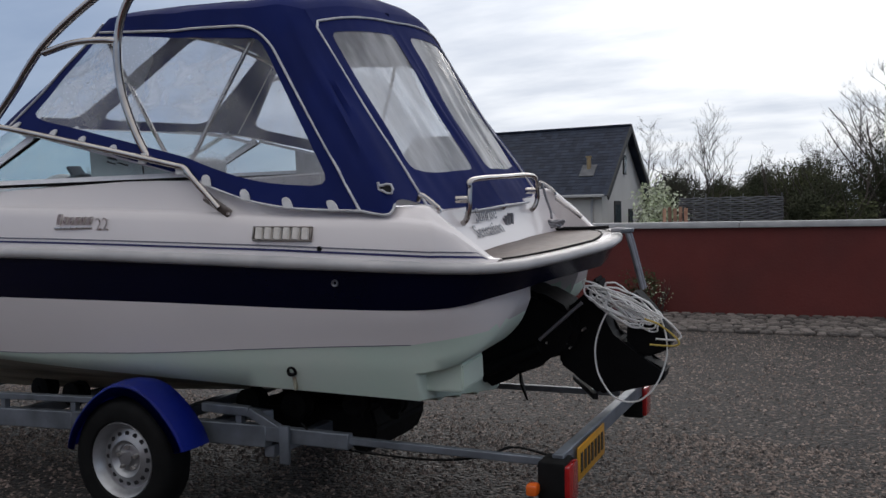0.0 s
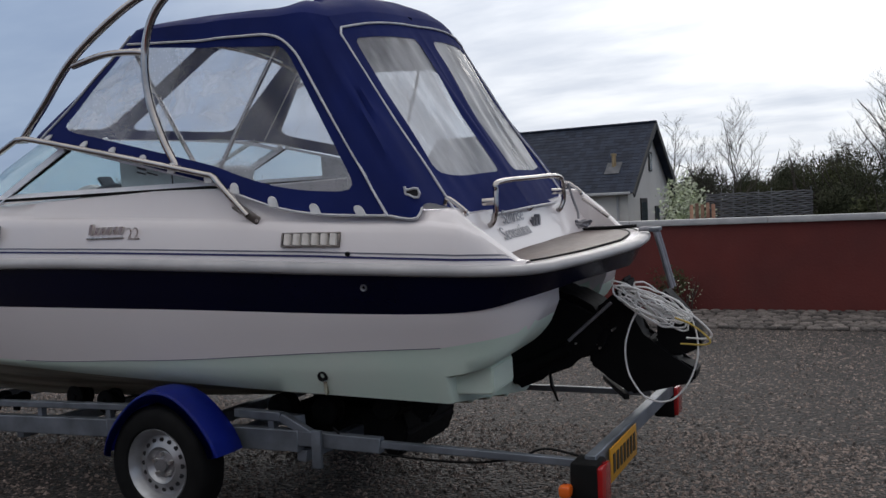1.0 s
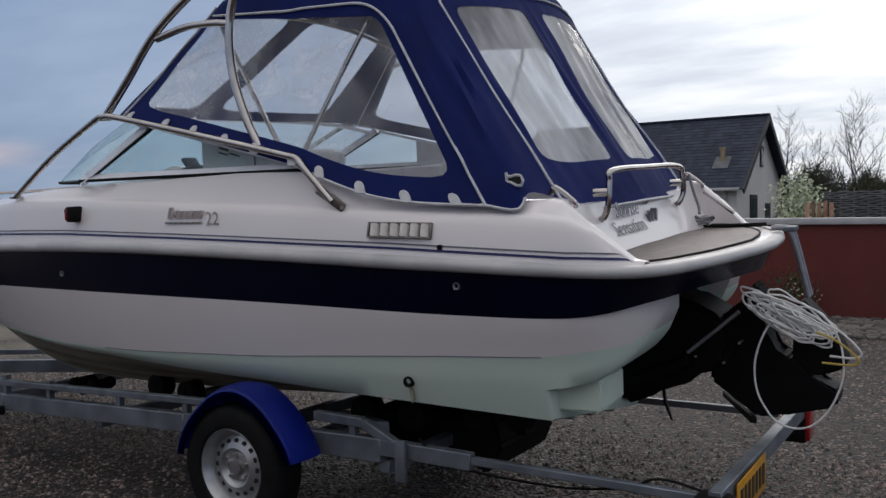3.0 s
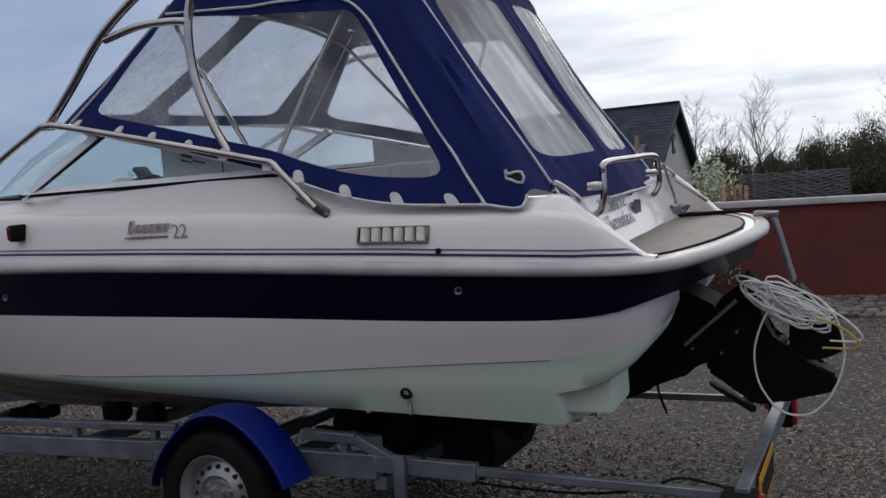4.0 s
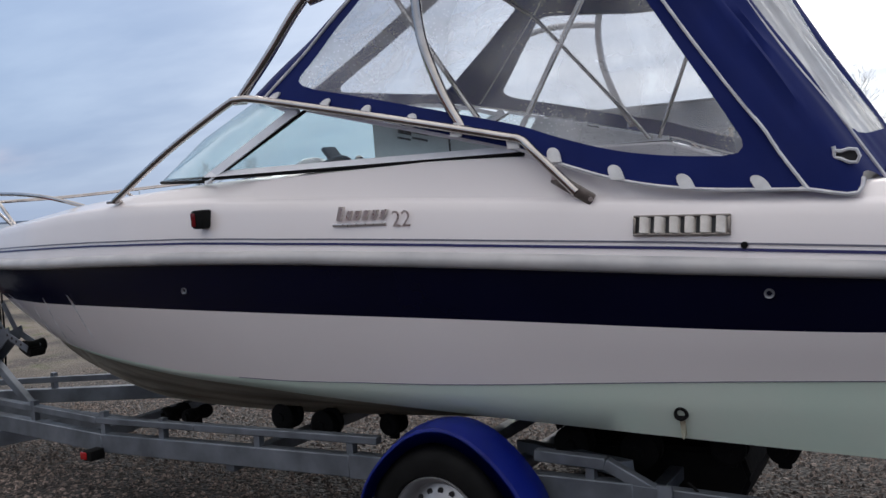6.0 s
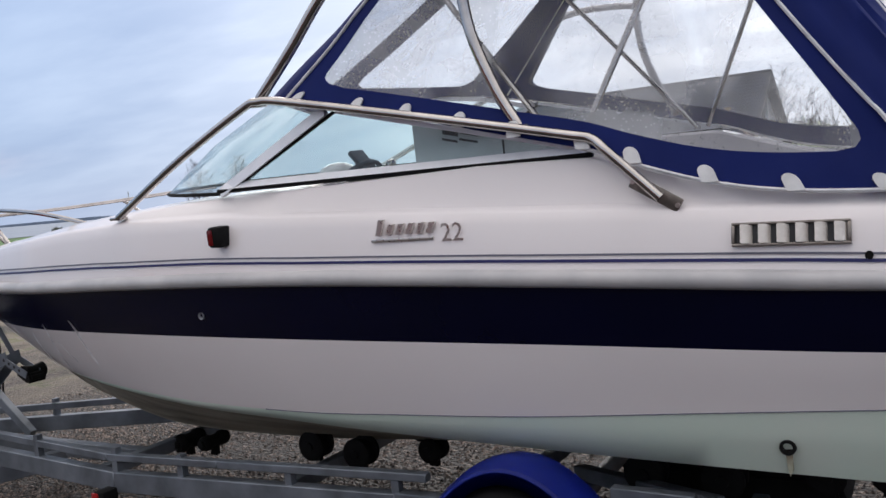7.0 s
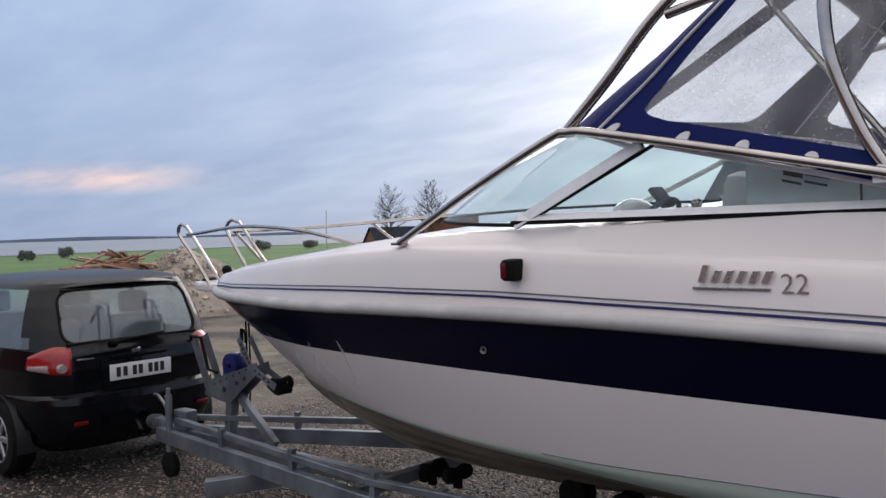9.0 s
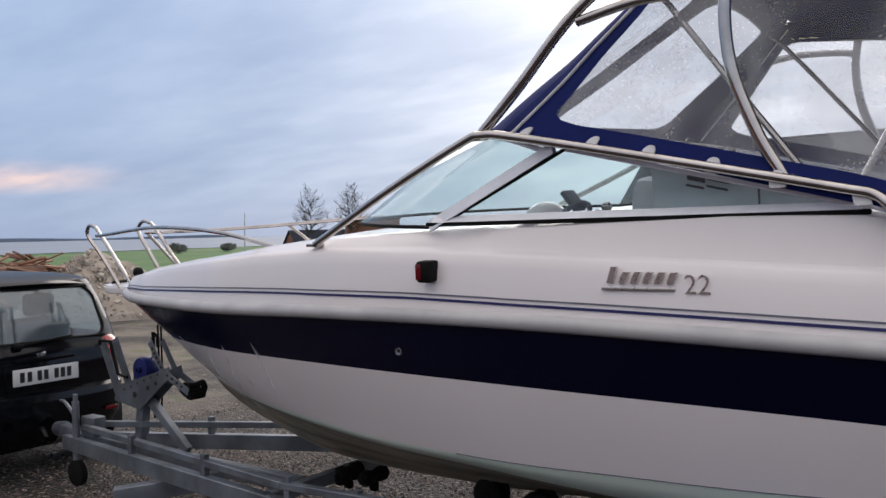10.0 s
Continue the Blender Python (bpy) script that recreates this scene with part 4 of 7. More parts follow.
    # frame hoops inside
    for x0, x1, z1 in ((-1.90, -2.46, 2.48), (-1.845, -1.525, 2.42)):
        bm = bmesh.new()
        over = x1 + 0.12 * (x1 - x0)
        half_hoop = [(x0, -0.99, 1.76), ((x0 + x1) / 2, -0.905, (1.76 + z1) / 2), (x1, -0.80, z1), (over, -0.72, 2.55), (over, -0.4, 2.60)]
        tube(bm, smooth_path(half_hoop + [(over, 0, 2.62)] + [mirror_y(q) for q in half_hoop[::-1]], 5), 0.0115, 8)
        bpart("canopy_hoop", bm, STEEL)


canopy()


# ---- tower, rails and fittings ----
def tower():
    for s in (1, -1):
        bm = bmesh.new()
        tube(bm, smooth_path([(-3.13, -s * 1.044, 2.07), (-2.95, -s * 1.034, 2.24), (-2.72, -s * 1.016, 2.47), (-2.4, -s * 0.974, 2.68), (-2.16, -s * 0.917, 2.8), (-2.08, -s * 0.812, 2.88), (-2.12, -s * 0.608, 2.95), (-2.22, 0, 2.99)], 6), 0.021, 10)
        bpart("tower_front_leg", bm, STEEL, label="bent stainless tower tube")
        bm = bmesh.new()
        tube(bm, smooth_path([(-2.02, -s * 1.056, 1.85), (-2.1, -s * 1.053, 2), (-2.175, -s * 1.045, 2.22), (-2.185, -s * 1.032, 2.45), (-2.12, -s * 1.016, 2.63), (-2, -s * 0.990, 2.75), (-1.92, -s * 0.914, 2.85), (-1.93, -s * 0.730, 2.92), (-1.98, -s * 0.509, 2.94), (-2.06, 0, 2.965)], 6), 0.021, 10)
        bpart("tower_rear_leg", bm, STEEL)
        bm = bmesh.new()
        tube(bm, smooth_path([(-2.715, -s * 1.017, 2.435), (-2.5, -s * 1.02, 2.468), (-2.3, -s * 1.03, 2.462), (-2.185, -s * 1.036, 2.445)], 5), 0.018, 10)
        bpart("tower_brace", bm, STEEL)
        for x, z in ((-2.015, 1.845), (-3.13, 2.06)):
            bm = bmesh.new()
            rod(bm, (x, -s * 1.05, z - 0.012), (x, -s * 1.05, z + 0.012), 0.036)
            bpart("tower_foot", bm, STEEL)


tower()


def bow_rail():
    def w(x, y, z):
        """A place over the ground, turned into the leaning boat."""
        return (x, y, z - 0.0576 * (y + 1.1))
    for s in (1, -1):
        bm = bmesh.new()
        if s == 1:
            run = [(-4.50, -0.75, 1.61), (-4.68, -0.745, 1.66), (-5.08, -0.70, 1.728), (-5.58, -0.60, 1.765), (-6.04, -0.50, 1.772), (-6.6, -0.38, 1.745), (-6.95, -0.26, 1.735), (-7.03, -0.22, 1.735)]
        else:
            run = [(-5.18, 0.80, 1.822), (-5.5, 0.74, 1.81), (-5.96, 0.65, 1.788), (-6.46, 0.50, 1.765), (-6.9, 0.33, 1.755), (-7.1, 0.24, 1.752)]
        tube(bm, smooth_path([w(*q) for q in run], 6), 0.0125, 8)
        bpart("bow_rail", bm, STEEL, label="thin stainless bow rail")
        # raked hoop at the stem
        lift = 0.03 if s == -1 else 0.0
        bm = bmesh.new()
        hoop = [(-6.60, -s * 0.25, 1.385), (-6.78, -s * 0.243, 1.57), (-6.98, -s * 0.235, 1.77 + lift), (-7.03, -s * 0.23, 1.80 + lift), (-7.085, -s * 0.225, 1.812 + lift), (-7.135, -s * 0.22, 1.785 + lift), (-7.140, -s * 0.212, 1.725 + lift), (-7.0, -s * 0.205, 1.58), (-6.80, -s * 0.20, 1.34)]
        tube(bm, smooth_path([w(*q) for q in hoop], 5), 0.0135, 8)
        bpart("bow_hoop", bm, STEEL)
    for a, b in (((-7.09, 0.25, 1.752), (-6.82, 0.36, 1.44)), ((-5.96, 0.65, 1.788), (-5.74, 0.74, 1.60))):
        bm = bmesh.new()
        rod(bm, w(*a), w(*b), 0.0115)
        bpart("rail_stanchion", bm, STEEL)
    # anchor platform at the stem
    bm = bmesh.new()
    prism(bm, [(-6.5, -0.26), (-7.0, -0.19), (-7.16, -0.12), (-7.2, 0), (-7.16, 0.12), (-7.0, 0.19), (-6.5, 0.26)], "z", 1.26, 1.315, 0.012)
    bpart("bow_platform", bm, GEL, label="small white platform ahead of the stem")
    bm = bmesh.new()
    rod(bm, (-7.12, -0.05, 1.30), (-7.12, 0.05, 1.30), 0.035)
    bpart("anchor_roller", bm, RUBBER)
    bm = bmesh.new()
    ball(bm, (-6.62, -0.18, 1.42), 0.035, (1.2, 1, 1))
    bpart("deck_cleat", bm, BLACK)


bow_rail()


def stern_fittings():
    bm = bmesh.new()
    tube(bm, smooth_path([(-0.535, -0.555, 1.452), (-0.505, -0.555, 1.47), (-0.487, -0.55, 1.53), (-0.487, -0.535, 1.62), (-0.49, -0.48, 1.667), (-0.49, 0, 1.672), (-0.49, 0.48, 1.667), (-0.487, 0.56, 1.62), (-0.487, 0.575, 1.53), (-0.505, 0.555, 1.47), (-0.535, 0.55, 1.452)], 6), 0.0145, 10)
    bpart("stern_rail", bm, STEEL, label="stainless grab rail on the transom")
    for s in (1, -1):
        bm = bmesh.new()
        rod(bm, (-0.55, -s * 0.555, 1.575), (-0.485, -s * 0.555, 1.575), 0.018)
        bpart("rail_clamp", bm, STEEL)
        bm = bmesh.new()
        tube(bm, smooth_path([(-0.585, -s * 0.93, 1.585), (-0.565, -s * 0.93, 1.615), (-0.49, -s * 0.93, 1.56), (-0.475, -s * 0.93, 1.53)], 5), 0.011, 8)
        bpart("cleat", bm, STEEL)
    bm = bmesh.new()
    rod(bm, (-0.45, 0.85, 1.513), (-0.285, 0.85, 1.388), 0.012)
    bpart("grab_handle", bm, STEEL)
    bm = bmesh.new()
    tube(bm, smooth_path([(-0.47, 0.62, 1.62), (-0.45, 0.64, 1.52), (-0.43, 0.66, 1.44), (-0.42, 0.64, 1.40)], 5), 0.008, 6)
    bpart("hanging_line", bm, LETTER)
    bm = bmesh.new()
    lathe(bm, [(0.0, 0.0), (0.028, 0.0), (0.028, 0.012), (0.012, 0.03), (0.0, 0.03)], (-0.535, 0.06, 1.515), "x", 12)
    bpart("transom_fitting", bm, STEEL)
    # folded boarding ladder hanging off the platform
    bm = bmesh.new()
    box(bm, (0.085, 0.435, 1.335), (0.06, 0.10, 0.025), 0.006)
    bpart("ladder_bracket", bm, GALV)
    for y in (0.40, 0.47):
        bm = bmesh.new()
        tube(bm, smooth_path([(0.0, y, 1.34), (0.075, y, 1.335), (0.10, y, 1.29), (0.17, y, 1.0)], 5), 0.013, 8)
        bpart("ladder_leg", bm, LETTER)
    for word, x, y, z, rake in (("Sunrise", -0.504, -0.41, 1.452, 0.16), ("Sensation", -0.467, -0.485, 1.378, 0.62)):
        lettering("boat_name", word, 0.105, Matrix.Translation((3, 0, -0.3)) @ Matrix.Translation((x, y, z)) @ Matrix(((0, -rake, 1, 0), (1, 0, 0, 0), (0, 1, rake, 0), (0, 0, 0, 1))).normalized(), LETTER, boat, "grey painted name")
    for k, y in enumerate((0.0, 0.045, 0.095)):
        bm = bmesh.new()
        prism(bm, [(y, 1.412), (y + 0.026, 1.402), (y + 0.030, 1.432 + 0.012 * k), (y + 0.012, 1.442 + 0.012 * k)], "x", -0.52, -0.488)
        bpart("emblem", bm, LETTER)
    # side fittings
    for x, z in ((-0.917, 1.235), (-3.562, 1.215)):
        bm = bmesh.new()
        lathe(bm, [(0.0, 0.004), (0.008, 0.004), (0.010, -0.008), (0.0155, -0.010), (0.017, 0.012)], (x, -1.139 if x > -2 else -half(x, 0.030) - 0.014, z), "y", 16)
        bpart("skin_fitting", bm, LETTER)
    bm = bmesh.new()
    lathe(bm, [(0.0, 0.01), (0.014, 0.01), (0.015, -0.006), (0.024, -0.008), (0.026, 0.012)], (-1.245, -1.042, 0.786), "y", 20)
    bpart("drain_outlet", bm, RUBBER)
    bm = bmesh.new()
    prism(bm, [(-1.256, 0.765), (-1.234, 0.765), (-1.238, 0.70), (-1.246, 0.685), (-1.252, 0.715)], "y", -1.0, -1.024)
    bpart("rust_streak", bm, RUST)
    for s in (1, -1):
        # engine vent: a row of scoops that open forward
        set_in = pose(-1.185, -1.139, 1.460, -15, 1.0, 1.5) @ Matrix.Diagonal((0.90, 1, 0.72, 1))
        def vpart(name, bm, material, parent=None, label=""):
            bmesh.ops.transform(bm, matrix=set_in, verts=bm.verts)
            for v in bm.verts:
                v.co.y *= s
            return bpart(name, bm, material, parent, label)
        bm = bmesh.new()
        for z in (-0.043, 0.043):
            box(bm, (0, -0.004, z), (0.352, 0.016, 0.011), 0.003)
        for x in (-0.171, 0.171):
            box(bm, (x, -0.004, 0), (0.011, 0.016, 0.075), 0.003)
        grille = vpart("vent_frame", bm, VENT_FRAME, label="tarnished metal louvre vent")
        bm = bmesh.new()
        box(bm, (0, 0.001, 0), (0.335, 0.004, 0.078))
        vpart("vent_backing", bm, INK, grille)
        for k in range(6):
            x = -0.165 + k * 0.0553
            bm = bmesh.new()
            prism(bm, [(x + 0.053, -0.001), (x + 0.046, -0.012), (x + 0.032, -0.022), (x + 0.018, -0.026), (x + 0.018, -0.022), (x + 0.032, -0.018), (x + 0.046, -0.008), (x + 0.053, 0.002)], "z", -0.036, 0.036)
            for z in (-0.0365, 0.0365):
                prism(bm, [(x + 0.053, 0.0), (x + 0.034, -0.019), (x + 0.020, -0.023), (x + 0.026, 0.0)], "z", z - 0.002, z + 0.002)
            vpart("vent_louvre", bm, VENT_SHEEN, grille)
        yb = 1.150
        # maker's badge as plain shapes, with the model number
        for k in range(6):
            x = -2.585 + k * 0.042
            h = 0.056 if k == 0 else 0.038
            bm = bmesh.new()
            prism(bm, [(x, 1.522), (x + 0.022, 1.522), (x + 0.040, 1.522 + h), (x + 0.018, 1.522 + h)], "y", -s * (yb - 0.014), -s * yb)
            for v in bm.verts:
                v.co.y += s * (v.co.z - 1.522) * 0.04
            bpart("badge_bar", bm, BADGE)
        bm = bmesh.new()
        box(bm, (-2.475, -s * (yb - 0.004), 1.503), (0.26, 0.008, 0.012), 0.002)
        bpart("badge_bar", bm, BADGE)
    lettering("model_number", "22", 0.09, Matrix.Translation((3, 0, -0.3)) @ pose(-2.315, -1.150, 1.491, 88, 0, 0), BADGE, boat, "metal model number")
    bm = bmesh.new()
    rod(bm, (-0.985, -1.155, 1.392), (-0.985, -1.125, 1.392), 0.011)
    bpart("filler_stud", bm, RUBBER)
    # port side light
    bm = bmesh.new()
    box(bm, (-3.368, -1.115, 1.552), (0.066, 0.07, 0.085), 0.010)
    lamp = bpart("side_light", bm, RUBBER, label="black housing with a red lens")
    bm = bmesh.new()
    box(bm, (-3.388, -1.1485, 1.552), (0.027, 0.012, 0.064), 0.004)
    bpart("red_lens", bm, DIM_LENS, lamp)


stern_fittings()


def loose_gear():
    """A boat hook and a knot of line left on the stern platform."""
    hook = thing("boat_hook", "dark boat hook lying across the stern platform", "boat hook", (-0.28, 0.79, 1.43))
    bm = bmesh.new()
    rod(bm, (-0.19, 0.0, -0.005), (0.18, -0.01, 0.008), 0.011, seg=10)
    part("pole", bm, RUBBER, hook)
    bm = bmesh.new()
    tube(bm, smooth_path([(-0.17, 0, 0.0), (-0.21, 0.01, 0.012), (-0.23, 0.0, 0.03), (-0.20, -0.01, 0.035)], 4), 0.008, 6)
    part("hook", bm, LETTER, hook)
    rng = random.Random(9)
    line = thing("mooring_line", "small knotted heap of grey mooring line on the platform", "rope", (-0.45, 0.74, 1.435))
    for k in range(4):
        bm = bmesh.new()
        a0 = rng.uniform(0, 6)
        tube(bm, smooth_path([(0.05 * math.cos(a + a0) + 0.01 * k, 0.03 * math.sin(a + a0), 0.008 + 0.012 * k + 0.006 * math.sin(3 * a)) for a in np.linspace(0, 6.28, 9, endpoint=False)], 3, closed=True), 0.007, 6, closed=True)
        part("line_turn", bm, LETTER, line)


loose_gear()


def interior():
    """What shows through the screens: dashboard, wheel, seats and a sole."""
    bm = bmesh.new()
    box(bm, (-1.9, 0, 0.83), (2.5, 1.7, 0.05))
    bpart("cockpit_sole", bm, LINER)
    for y0, y1 in ((-0.85, -0.12), (0.15, 0.85)):
        bm = bmesh.new()
        prism(bm, [(-3.35, 1.70), (-3.22, 1.735), (-3.12, 1.71), (-3.04, 1.35), (-3.3, 1.3)], "y", y0, y1, 0.02)
        bpart("dashboard", bm, GEL)
    bm = bmesh.new()
    ball(bm, (-3.11, -0.60, 1.735), 0.075, (1.05, 1.6, 0.82))
    bpart("instrument_pod", bm, GEL)
    bm = bmesh.new()
    box(bm, (-2.978, -0.60, 1.795), (0.022, 0.10, 0.10), 0.006, (0, -38, 0))
    bpart("instrument_screen", bm, SEAT, label="dark screen on the dashboard")
    bm = bmesh.new()
    c = Vector((-3.0, -0.60, 1.70))
    ring = [c + Vector((0.06 * math.sin(a), 0.15 * math.cos(a), 0.085 * math.sin(a))) for a in np.linspace(0, 2 * math.pi, 24, endpoint=False)]
    tube(bm, ring, 0.011, 8, closed=True)
    rod(bm, c, c + Vector((-0.12, 0, -0.04)), 0.025)
    for a in (0.5, 2.6, 4.7):
        rod(bm, c, ring[int(a / 6.283 * 24)], 0.008)
    bpart("steering_wheel", bm, SEAT)
    bm = bmesh.new()
    ball(bm, (-2.83, -0.60, 1.765), 0.022)
    rod(bm, (-2.83, -0.60, 1.76), (-2.80, -0.60, 1.60), 0.008)
    bpart("throttle_lever", bm, STEEL)
    for y, x0, top in ((-0.32, -2.58, 1.55), (0.45, -3.0, 1.62)):
        bm = bmesh.new()
        box(bm, (x0 - 0.17, y, 1.3), (0.5, 0.5, 0.16), 0.05)
        box(bm, (x0, y, top), (0.17, 0.62, 0.52), 0.065, (0, 8, 0))
        rod(bm, (x0 - 0.17, y, 0.85), (x0 - 0.17, y, 1.23), 0.05)
        bpart("cockpit_seat", bm, LINER)
    bm = bmesh.new()
    box(bm, (-0.88, 0, 1.12), (0.42, 1.5, 0.2), 0.04)
    box(bm, (-0.72, 0, 1.37), (0.12, 1.5, 0.36), 0.04)
    bpart("stern_bench", bm, CREAM)


interior()


# ---- the drive, raised ----
def drive():
    def bpart(name, bm, material, parent=None, label="", smooth=40.0):
        bmesh.ops.translate(bm, vec=(3, -0.03, -0.36), verts=bm.verts)
        return part(name, bm, material, parent or boat, label, smooth)
    bm = bmesh.new()
    prism(bm, [(-0.66, 1.02), (-0.62, 1.12), (-0.44, 1.15), (-0.27, 1.13), (-0.10, 1.04), (-0.04, 0.94), (-0.10, 0.80), (-0.20, 0.78), (-0.28, 0.76), (-0.40, 0.66), (-0.58, 0.585), (-0.66, 0.65)], "y", -0.17, 0.17, 0.035)
    d = bpart("drive_housing", bm, BLACK, label="black sterndrive housing")
    # the raised leg: upper gearcase, yoke round a gap, and the torpedo with its fin
    bm = bmesh.new()
    prism(bm, [(-0.16, 1.02), (-0.02, 1.10), (0.0, 1.185), (0.04, 1.19), (0.06, 1.06), (0.075, 0.975), (0.10, 0.89), (0.14, 0.862), (0.17, 0.875), (0.25, 0.79), (0.275, 0.757), (0.375, 0.73), (0.36, 0.655), (0.165, 0.605), (0.03, 0.578), (-0.065, 0.65), (-0.18, 0.73)], "y", -0.085, 0.085, 0.016)
    bpart("drive_leg", bm, BLACK)
    bm = bmesh.new()
    prism(bm, [(0.165, 0.87), (0.197, 0.92), (0.185, 1.07), (0.222, 1.13), (0.315, 1.03), (0.395, 0.90), (0.402, 0.835), (0.31, 0.793), (0.245, 0.788)], "y", -0.075, 0.075, 0.014)
    bpart("ventilation_plate", bm, BLACK)
    for x, z in ((-0.03, 0.93), (-0.12, 0.855), (-0.10, 0.835), (-0.22, 0.86)):
        bm = bmesh.new()
        rod(bm, (x, -0.16, z), (x, -0.178 if x < -0.2 else -0.09, z), 0.0055, seg=8)
        bpart("bolt", bm, BADGE, d)
    for s in (1, -1):
        bm = bmesh.new()
        rod(bm, (-0.55, -s * 0.2, 0.70), (-0.25, -s * 0.2, 0.84), 0.032)
        bpart("trim_ram", bm, BLACK)
        bm = bmesh.new()
        rod(bm, (-0.25, -s * 0.2, 0.88), (-0.02, -s * 0.19, 1.08), 0.009)
        bpart("ram_rod", bm, LETTER)
    bm = bmesh.new()
    hub = Vector((-0.44, 0.0, 0.70))
    rod(bm, (-0.62, 0, 0.66), (-0.36, 0, 0.72), 0.05, 0.035)
    for k in range(3):
        a = k * 2.094 + 0.4
        tip = hub + Vector((0.05, 0.20 * math.cos(a), 0.20 * math.sin(a)))
        mid = hub + Vector((0.0, 0.11 * math.cos(a + 0.5), 0.11 * math.sin(a + 0.5)))
        mid2 = hub + Vector((0.03, 0.12 * math.cos(a - 0.5), 0.12 * math.sin(a - 0.5)))
        vs = [bm.verts.new(q) for q in (hub, mid, tip, mid2)]
        vb = [bm.verts.new(Vector(q) + Vector((0.012, 0, 0))) for q in (hub, mid, tip, mid2)]
        bm.faces.new(vs), bm.faces.new(vb[::-1])
        for i in range(4):
            bm.faces.new((vs[i], vs[(i + 1) % 4], vb[(i + 1) % 4], vb[i]))
    bpart("bellows", bm, RUBBER)


drive()


def rope_coil():
    rng = random.Random(4)
    coil = thing("rope_coil", "loose coil of thin white rope hung on the drive", "rope", (0.1, -0.1, 1.1))
    def loop(c, a, b, tilt, turn, wob, name, material, r=0.0046, full=1.0):
        pts = []
        for k in range(22):
            t = 2 * math.pi * full * k / 22 - 0.3
            u, v = a * math.cos(t), b * math.sin(t)
            x = u * math.cos(tilt) - v * math.sin(tilt)
            z = u * math.sin(tilt) + v * math.cos(tilt)
            pts.append((c[0] + x - 0.1 + rng.uniform(-wob, wob), c[1] + turn * u + 0.1 + rng.uniform(-wob, wob), c[2] + z - 1.1 + rng.uniform(-wob, wob)))
        bm = bmesh.new()
        tube(bm, smooth_path(pts, 3, closed=full == 1.0), r, 6, closed=full == 1.0)
        part(name, bm, material, coil)
    for k in range(15):
        loop((0.185 + rng.uniform(-0.05, 0.05), -0.18 + rng.uniform(-0.03, 0.03), 1.045 + rng.uniform(-0.035, 0.045)), rng.uniform(0.10, 0.20), rng.uniform(0.012, 0.055), rng.uniform(-0.85, -0.35), rng.uniform(-0.2, 0.4), 0.004, "rope_loop", ROPE)
    loop((0.225, -0.20, 0.84), 0.175, 0.265, -0.10, 0.05, 0.003, "rope_loop", ROPE)
    for k, (a, b) in enumerate((((0.33, 1.04), (0.47, 0.93)), ((0.30, 1.0), (0.46, 0.90)))):
        bm = bmesh.new()
        tube(bm, smooth_path([(a[0] - 0.1, -0.12, a[1] - 1.1), ((a[0] + b[0]) / 2 - 0.1, -0.13, (a[1] + b[1]) / 2 - 1.08), (b[0] - 0.1, -0.12, b[1] - 1.1), (b[0] - 0.12, -0.11, b[1] - 1.13), (a[0] - 0.08, -0.1, b[1] - 1.13)], 5), 0.0052, 6)
        part("rope_end", bm, ROPE if k == 0 else ROPE_YELLOW, coil)


rope_coil()


# ---- the trailer ----
trailer = thing("boat_trailer", "galvanised boat trailer with blue mudguards, standing on gravel", "trailer", (-2.2, -0.2, 0.0))


def tpart(name, bm, material, parent=None, label="", smooth=40.0):
    bmesh.ops.translate(bm, vec=(2.2, 0.2, 0.0), verts=bm.verts)
    return part(name, bm, material, parent or trailer, label, smooth)


def ty(x):
    """The trailer's middle line, which stands a little askew under the boat."""
    return -0.2 + 0.028 * min(x, 0)


